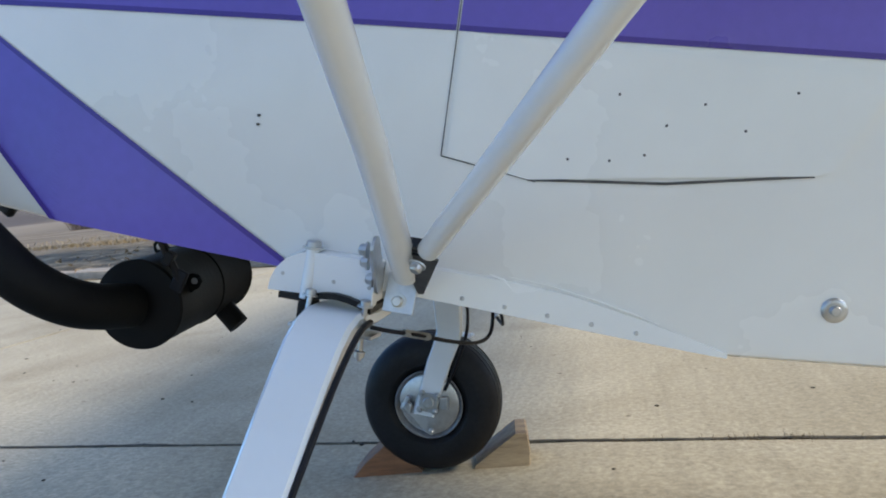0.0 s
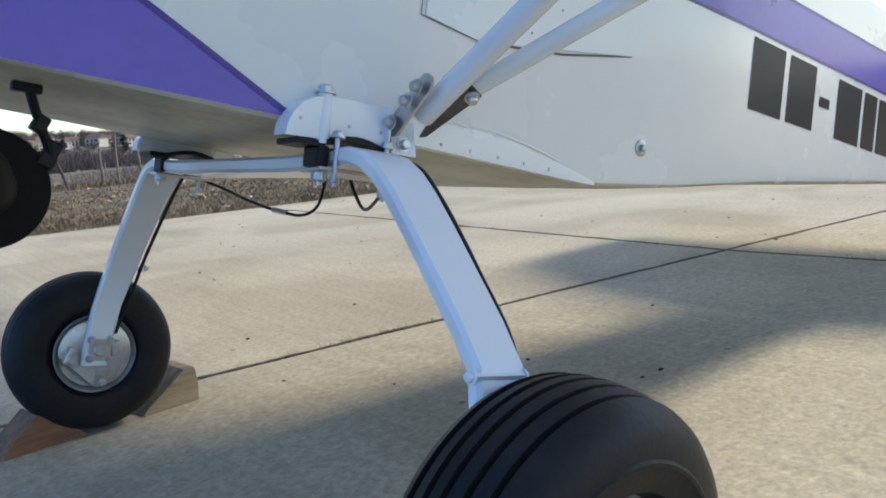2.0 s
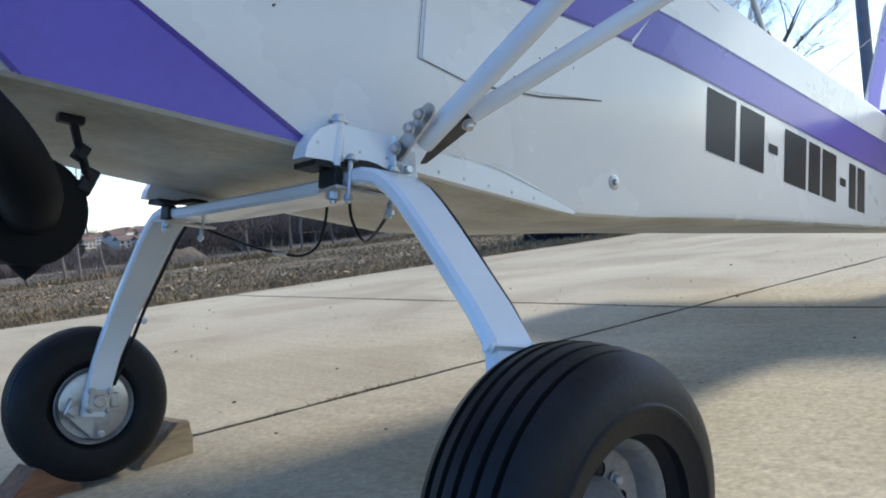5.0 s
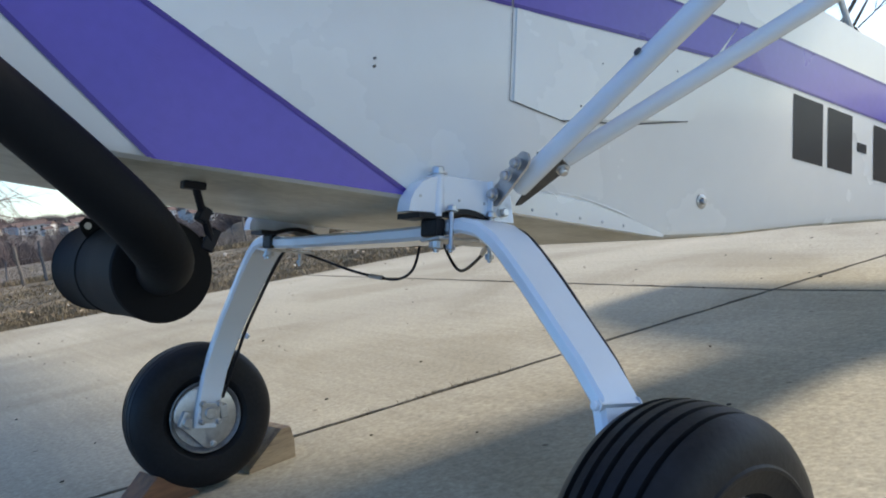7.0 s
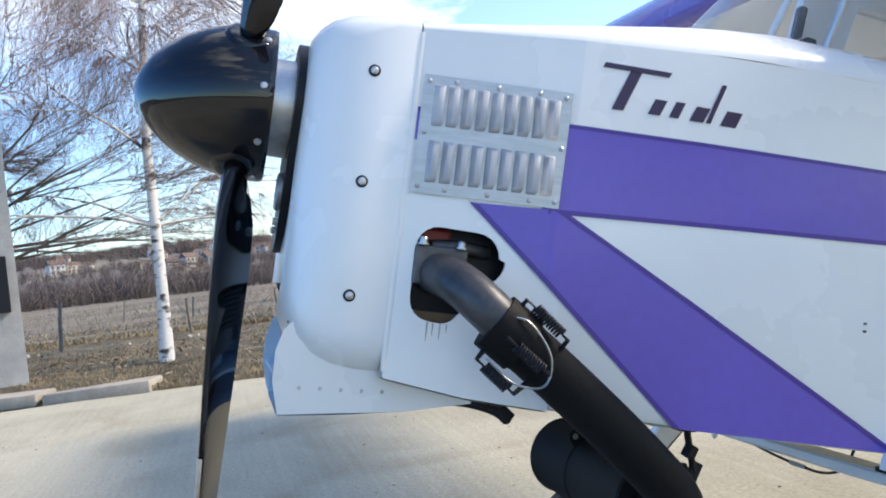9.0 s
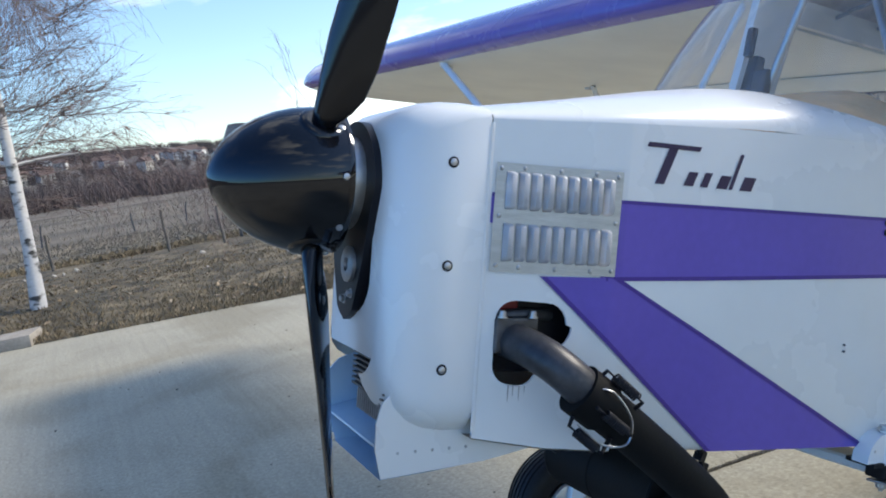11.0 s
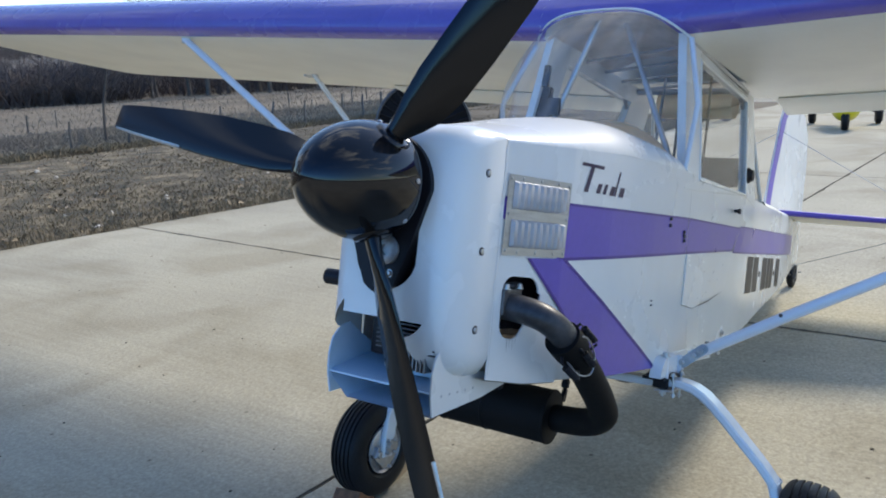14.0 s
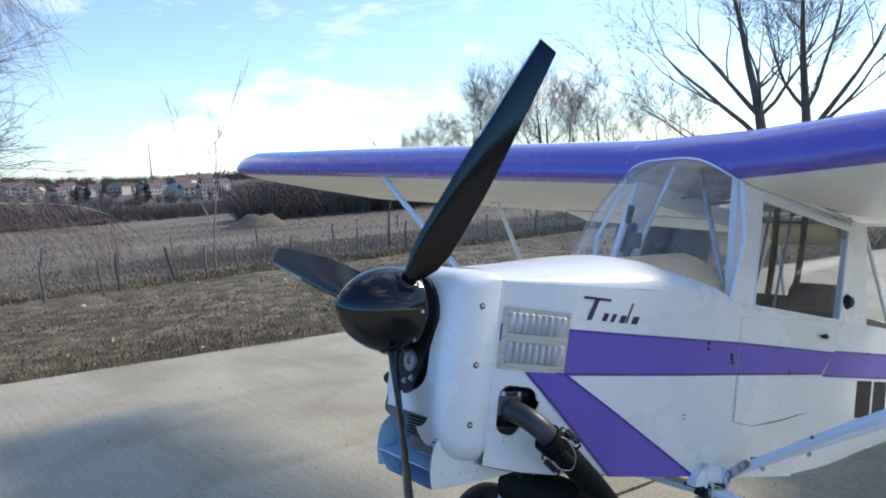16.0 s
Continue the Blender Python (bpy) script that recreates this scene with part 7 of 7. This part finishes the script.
scrub(800, polar(104, 170, 82, 125), 47, "woods", "taller leafless thicket in the valley", lambda r, d: r.uniform(2.4, 4.8), CLUMP, 22, 0.9)
scrub(420, polar(240, 420, 62, 110), 45, "town_trees", "bare garden trees among the houses", lambda r, d: r.uniform(3.0, 6.0))
scrub(2400, polar(560, 1100, 50, 130), 44, "far_woods", "bare woods on the far hills", lambda r, d: r.uniform(6, 12))
# a heap of dug earth behind the young tree
bm = bmesh.new()
rows = []
for i in range(15):
    row = []
    for j in range(25):
        a, f = 2 * math.pi * j / 24, i / 14
        h = 0.95 * (1 - f * f) * (1 + 0.35 * noise.noise((math.cos(a) * f * 2.1, math.sin(a) * f * 2.1, 1.5)))
        row.append((math.cos(a) * f * 2.2, math.sin(a) * f * 1.7, h - 0.15 + 0.12 * noise.noise((math.cos(a) * f * 6, math.sin(a) * f * 6, 7))))
    rows.append(row)
loft(bm, rows, closed=False, cap=False)
bmesh.ops.remove_doubles(bm, verts=bm.verts, dist=0.001)
o = part("earth_mound", bm, EARTH, None, smooth=70)
x, y = -2 + 46 * math.cos(radians(67.6)), -1.9 + 46 * math.sin(radians(67.6))
o.matrix_world = pose(x, y, land_z(x, y) - 0.1, 0, 0, -20)
tagged(o, "grassy mound of dug brown earth in the field", "earth mound")


def conifer(at, h):
    root = new("conifer_tree")
    b = bmesh.new()
    tube(b, [(0, 0, -0.3), (0, 0, h * 0.5), (0, 0, h)], [h * 0.03, h * 0.02, 0.02], 6)
    part("trunk", b, BARK, root)
    b = bmesh.new()
    r2 = random.Random(int(h * 100))
    for k in range(150):
        f = r2.random() ** 0.8
        a, z = r2.uniform(0, 6.28), h * (0.1 + 0.88 * f)
        ln = h * 0.24 * (1.05 - f) * r2.uniform(0.7, 1.2)
        c, sn = math.cos(a), math.sin(a)
        w = ln * 0.35
        q = [(0, 0, z), (c * ln * 0.6 - sn * w, sn * ln * 0.6 + c * w, z - ln * 0.15), (c * ln, sn * ln, z - ln * 0.45), (c * ln * 0.6 + sn * w, sn * ln * 0.6 - c * w, z - ln * 0.25)]
        b.faces.new([b.verts.new(v) for v in q])
    part("crown", b, CONIFER, root, "dark green needles")
    root.matrix_world = Matrix.Translation(at)
    return tagged(root, "dark green conifer between the houses", "tree", "conifers")


rnd = random.Random(61)
for az, dist, h in ((78.6, 330, 9), (78.0, 340, 10), (75.0, 320, 9), (74.4, 330, 11), (84, 350, 9), (88, 380, 10), (92, 360, 9), (71, 380, 8)):
    x, y = -2 + dist * math.cos(radians(az)), -1.9 + dist * math.sin(radians(az))
    conifer((x, y, land_z(x, y)), h)


# ---------------------------------------------------------------- distant town and parked machines
def house_thing(mat):
    root = new("house")
    b = bmesh.new()
    box(b, (0, 0, 2.5), (9, 7, 7))
    part("wall", b, mat, root)
    b = bmesh.new()
    loft(b, [[(x, -4, 6), (x, 4, 6), (x, 0, 9)] for x in (-5, 5)])
    part("roof", b, ROOF, root)
    for k in (-3, 0, 3):
        for z in (1.8, 4.4):
            b = bmesh.new()
            box(b, (k, -3.52, z), (1.2, 0.12, 1.4))
            part("window", b, DARKGLASS, root)
    return tagged(root, "small pale house with a tiled roof in the distant town", "house", "distant town")


houses = [house_thing(HOUSE), house_thing(PLASTER), house_thing(STONE)]
fresh = [True, True, True]
rnd = random.Random(77)
for k in range(64):
    a, r = radians(rnd.uniform(69, 100) if k < 44 else rnd.uniform(70, 84)), rnd.uniform(330, 600)
    x, y = -2 + r * math.cos(a), -2 + r * math.sin(a)
    sc = rnd.uniform(0.7, 1.05)
    m = pose(x, y, land_z(x, y), 0, 0, rnd.uniform(-50, 50) + math.degrees(a) - 90) @ Matrix.Diagonal((sc * rnd.uniform(0.8, 1.4), sc, sc * rnd.uniform(0.75, 1.1), 1))
    q = rnd.randrange(3)
    if fresh[q]:
        houses[q].matrix_world, fresh[q] = m, False
    else:
        copy_thing(houses[q], m)
bm = bmesh.new()
tube(bm, [(0, 0, 0), (0, 0, 34)], [0.7, 0.25], 6)
o = part("radio_mast", bm, DARKSTEEL, None)
x, y = -2 + 640 * math.cos(radians(74)), -2 + 640 * math.sin(radians(74))
o.matrix_world = pose(x, y, land_z(x, y))
tagged(o, "thin radio mast on the far hill", "mast")


def trike(name, mat, label, at, turn):
    root = new(name)
    b = bmesh.new()
    tube(b, curve_pts([(-1.0, 0, 0.30), (-0.7, 0, 0.42), (0.0, 0, 0.45), (0.6, 0, 0.50), (0.9, 0, 0.62)]), [0.03] * 33, 8)
    tube(b, [(0.5, -0.55, 0.22), (0.5, 0, 0.45), (0.5, 0.55, 0.22)], 0.028, 8)
    tube(b, [(0.35, 0, 0.45), (0.55, 0, 1.5)], 0.028, 8)
    part("frame", b, DARKSTEEL, root, smooth=50)
    b = bmesh.new()
    lathe(b, [(0, 0.02), (0.1, 0.16), (0.4, 0.24), (0.9, 0.24), (1.2, 0.14), (1.3, 0.03)], (-1.15, 0, 0.34), (1, 0, 0.10), 20)
    part("pod", b, mat, root, smooth=50)
    b = bmesh.new()
    box(b, (0.75, 0, 0.85), (0.35, 0.35, 0.35), bevel=0.04)
    box(b, (0.35, 0, 0.75), (0.10, 0.4, 0.5), turned(0, 12, 0), 0.03)
    part("engine_block", b, BLACKFILM, root)
    for x, y in ((-0.95, 0.0), (0.5, -0.58), (0.5, 0.58)):
        b = bmesh.new()
        lathe(b, [(-0.06, 0.10), (-0.07, 0.16), (-0.04, 0.205), (0.04, 0.205), (0.07, 0.16), (0.06, 0.10)], (x, y, 0.21), (0, 1, 0), 24)
        wl2 = part("wheel", b, RUBBER, root, smooth=50)
        b = bmesh.new()
        lathe(b, [(-0.05, 0.10), (0.05, 0.10)], (x, y, 0.21), (0, 1, 0), 18)
        part("rim", b, CASTALU, wl2)
    root.matrix_world = pose(*at, 0, 0, turn)
    return tagged(root, label, "microlight")


trike("parked_microlight", YELLOW, "yellow microlight trike without a wing parked far off", (15.0, 1.53, 0.0), 9)


def paramotor(at, turn):
    """A paramotor trike: wide round cage with a gathered cloth cover, seat, tank and three wheels."""
    root = new("paramotor_trike")
    c, rc = 0.70, 0.68
    for x in (0.30, 0.44):
        b = bmesh.new()
        tube(b, [(x, math.cos(t) * rc, c + math.sin(t) * rc) for t in [2 * math.pi * k / 56 for k in range(57)]], 0.016, 8)
        part("cage_ring", b, DARKSTEEL, root, smooth=50)
    for k in range(32):
        t = 2 * math.pi * k / 32
        b = bmesh.new()
        tube(b, [(0.44, math.cos(t) * 0.10, c + math.sin(t) * 0.10), (0.44, math.cos(t) * rc, c + math.sin(t) * rc), (0.30, math.cos(t) * rc, c + math.sin(t) * rc)], 0.006, 5)
        part("spoke", b, BLACKFILM, root)
    # cloth drawn into folds from the rim to the middle
    for t0, t1, mat, label in ((100, 285, DARKCLOTH, "dark cloth gathered in folds over the cage"), (285, 460, DARKCLOTH, "dark net over the cage")):
        b = bmesh.new()
        rings = []
        for r in (0.16, 0.30, 0.45, 0.58, 0.665):
            n = 61
            row = []
            for k in range(n):
                t = radians(t0 + (t1 - t0) * k / (n - 1))
                fold = 0.022 * math.sin(k * 1.35 + r * 2) * (1.1 - r) + 0.006 * math.sin(k * 3.1)
                row.append((0.385 + fold, math.cos(t) * r, c + math.sin(t) * r))
            rings.append(row)
        loft(b, rings, closed=False, cap=False)
        part("cage_cover", b, mat, root, label, 50)
    b = bmesh.new()
    box(b, (-0.15, 0, 0.42), (0.46, 0.44, 0.08), turned(0, 8, 0), 0.03)
    part("seat", b, PODGREY, root, "blue-grey cloth seat", 40)
    b = bmesh.new()
    box(b, (0.06, 0, 0.68), (0.08, 0.42, 0.50), turned(0, 14, 0), 0.03)
    part("backrest", b, PODGREY, root, smooth=40)
    b = bmesh.new()
    box(b, (0.16, 0.05, 0.42), (0.14, 0.34, 0.18), turned(6, 0, 0), 0.03)
    part("fuel_tank", b, POLE, root, "pale plastic tank", 40)
    b = bmesh.new()
    box(b, (0.20, 0, 0.74), (0.20, 0.26, 0.26), bevel=0.03)
    part("engine_block", b, BLACKFILM, root)
    b = bmesh.new()
    tube(b, curve_pts([(-1.0, 0, 0.18), (-0.7, 0, 0.32), (0.0, 0, 0.40), (0.30, 0, 0.60)]), 0.022, 8)
    tube(b, [(0.10, -0.52, 0.16), (0.10, 0, 0.42), (0.10, 0.52, 0.16)], 0.022, 8)
    part("frame", b, DARKSTEEL, root, smooth=50)
    for x, y in ((-1.0, 0.0), (0.10, -0.55), (0.10, 0.55)):
        b = bmesh.new()
        lathe(b, [(-0.05, 0.06), (-0.06, 0.11), (-0.035, 0.16), (0.035, 0.16), (0.06, 0.11), (0.05, 0.06)], (x, y, 0.16), (0, 1, 0), 24)
        w2 = part("wheel", b, RUBBER, root, smooth=50)
        b = bmesh.new()
        lathe(b, [(-0.045, 0.065), (0.045, 0.065)], (x, y, 0.16), (0, 1, 0), 18)
        part("rim", b, CASTALU, w2)
    root.matrix_world = pose(*at, 0, 0, turn)
    return tagged(root, "paramotor trike with a wide round cloth-covered cage on the grass", "paramotor")


paramotor((7.66, 6.08, land_z(7.66, 6.08) - 0.05), 224)

# ---------------------------------------------------------------- apron slabs, each its own piece
rnd = random.Random(99)
for i in range(-5, 12):
    for j in range(-5, 1):
        s = new("slab", SLABS[rnd.randint(0, 3)])
        s.parent = apron
        x, y = apron_xy(i * SU, j * SV)
        if j == 0:
            s.matrix_world = pose(x, y, 0.0, 0, 0, math.degrees(TURN_A))
        else:                                        # the southern slabs fall gently towards the joint
            s.matrix_world = pose(x, y, -j * SV * FALL, 0, 0, math.degrees(TURN_A)) @ pose(0, 0, 0, -math.degrees(math.atan(FALL)), 0, 0)
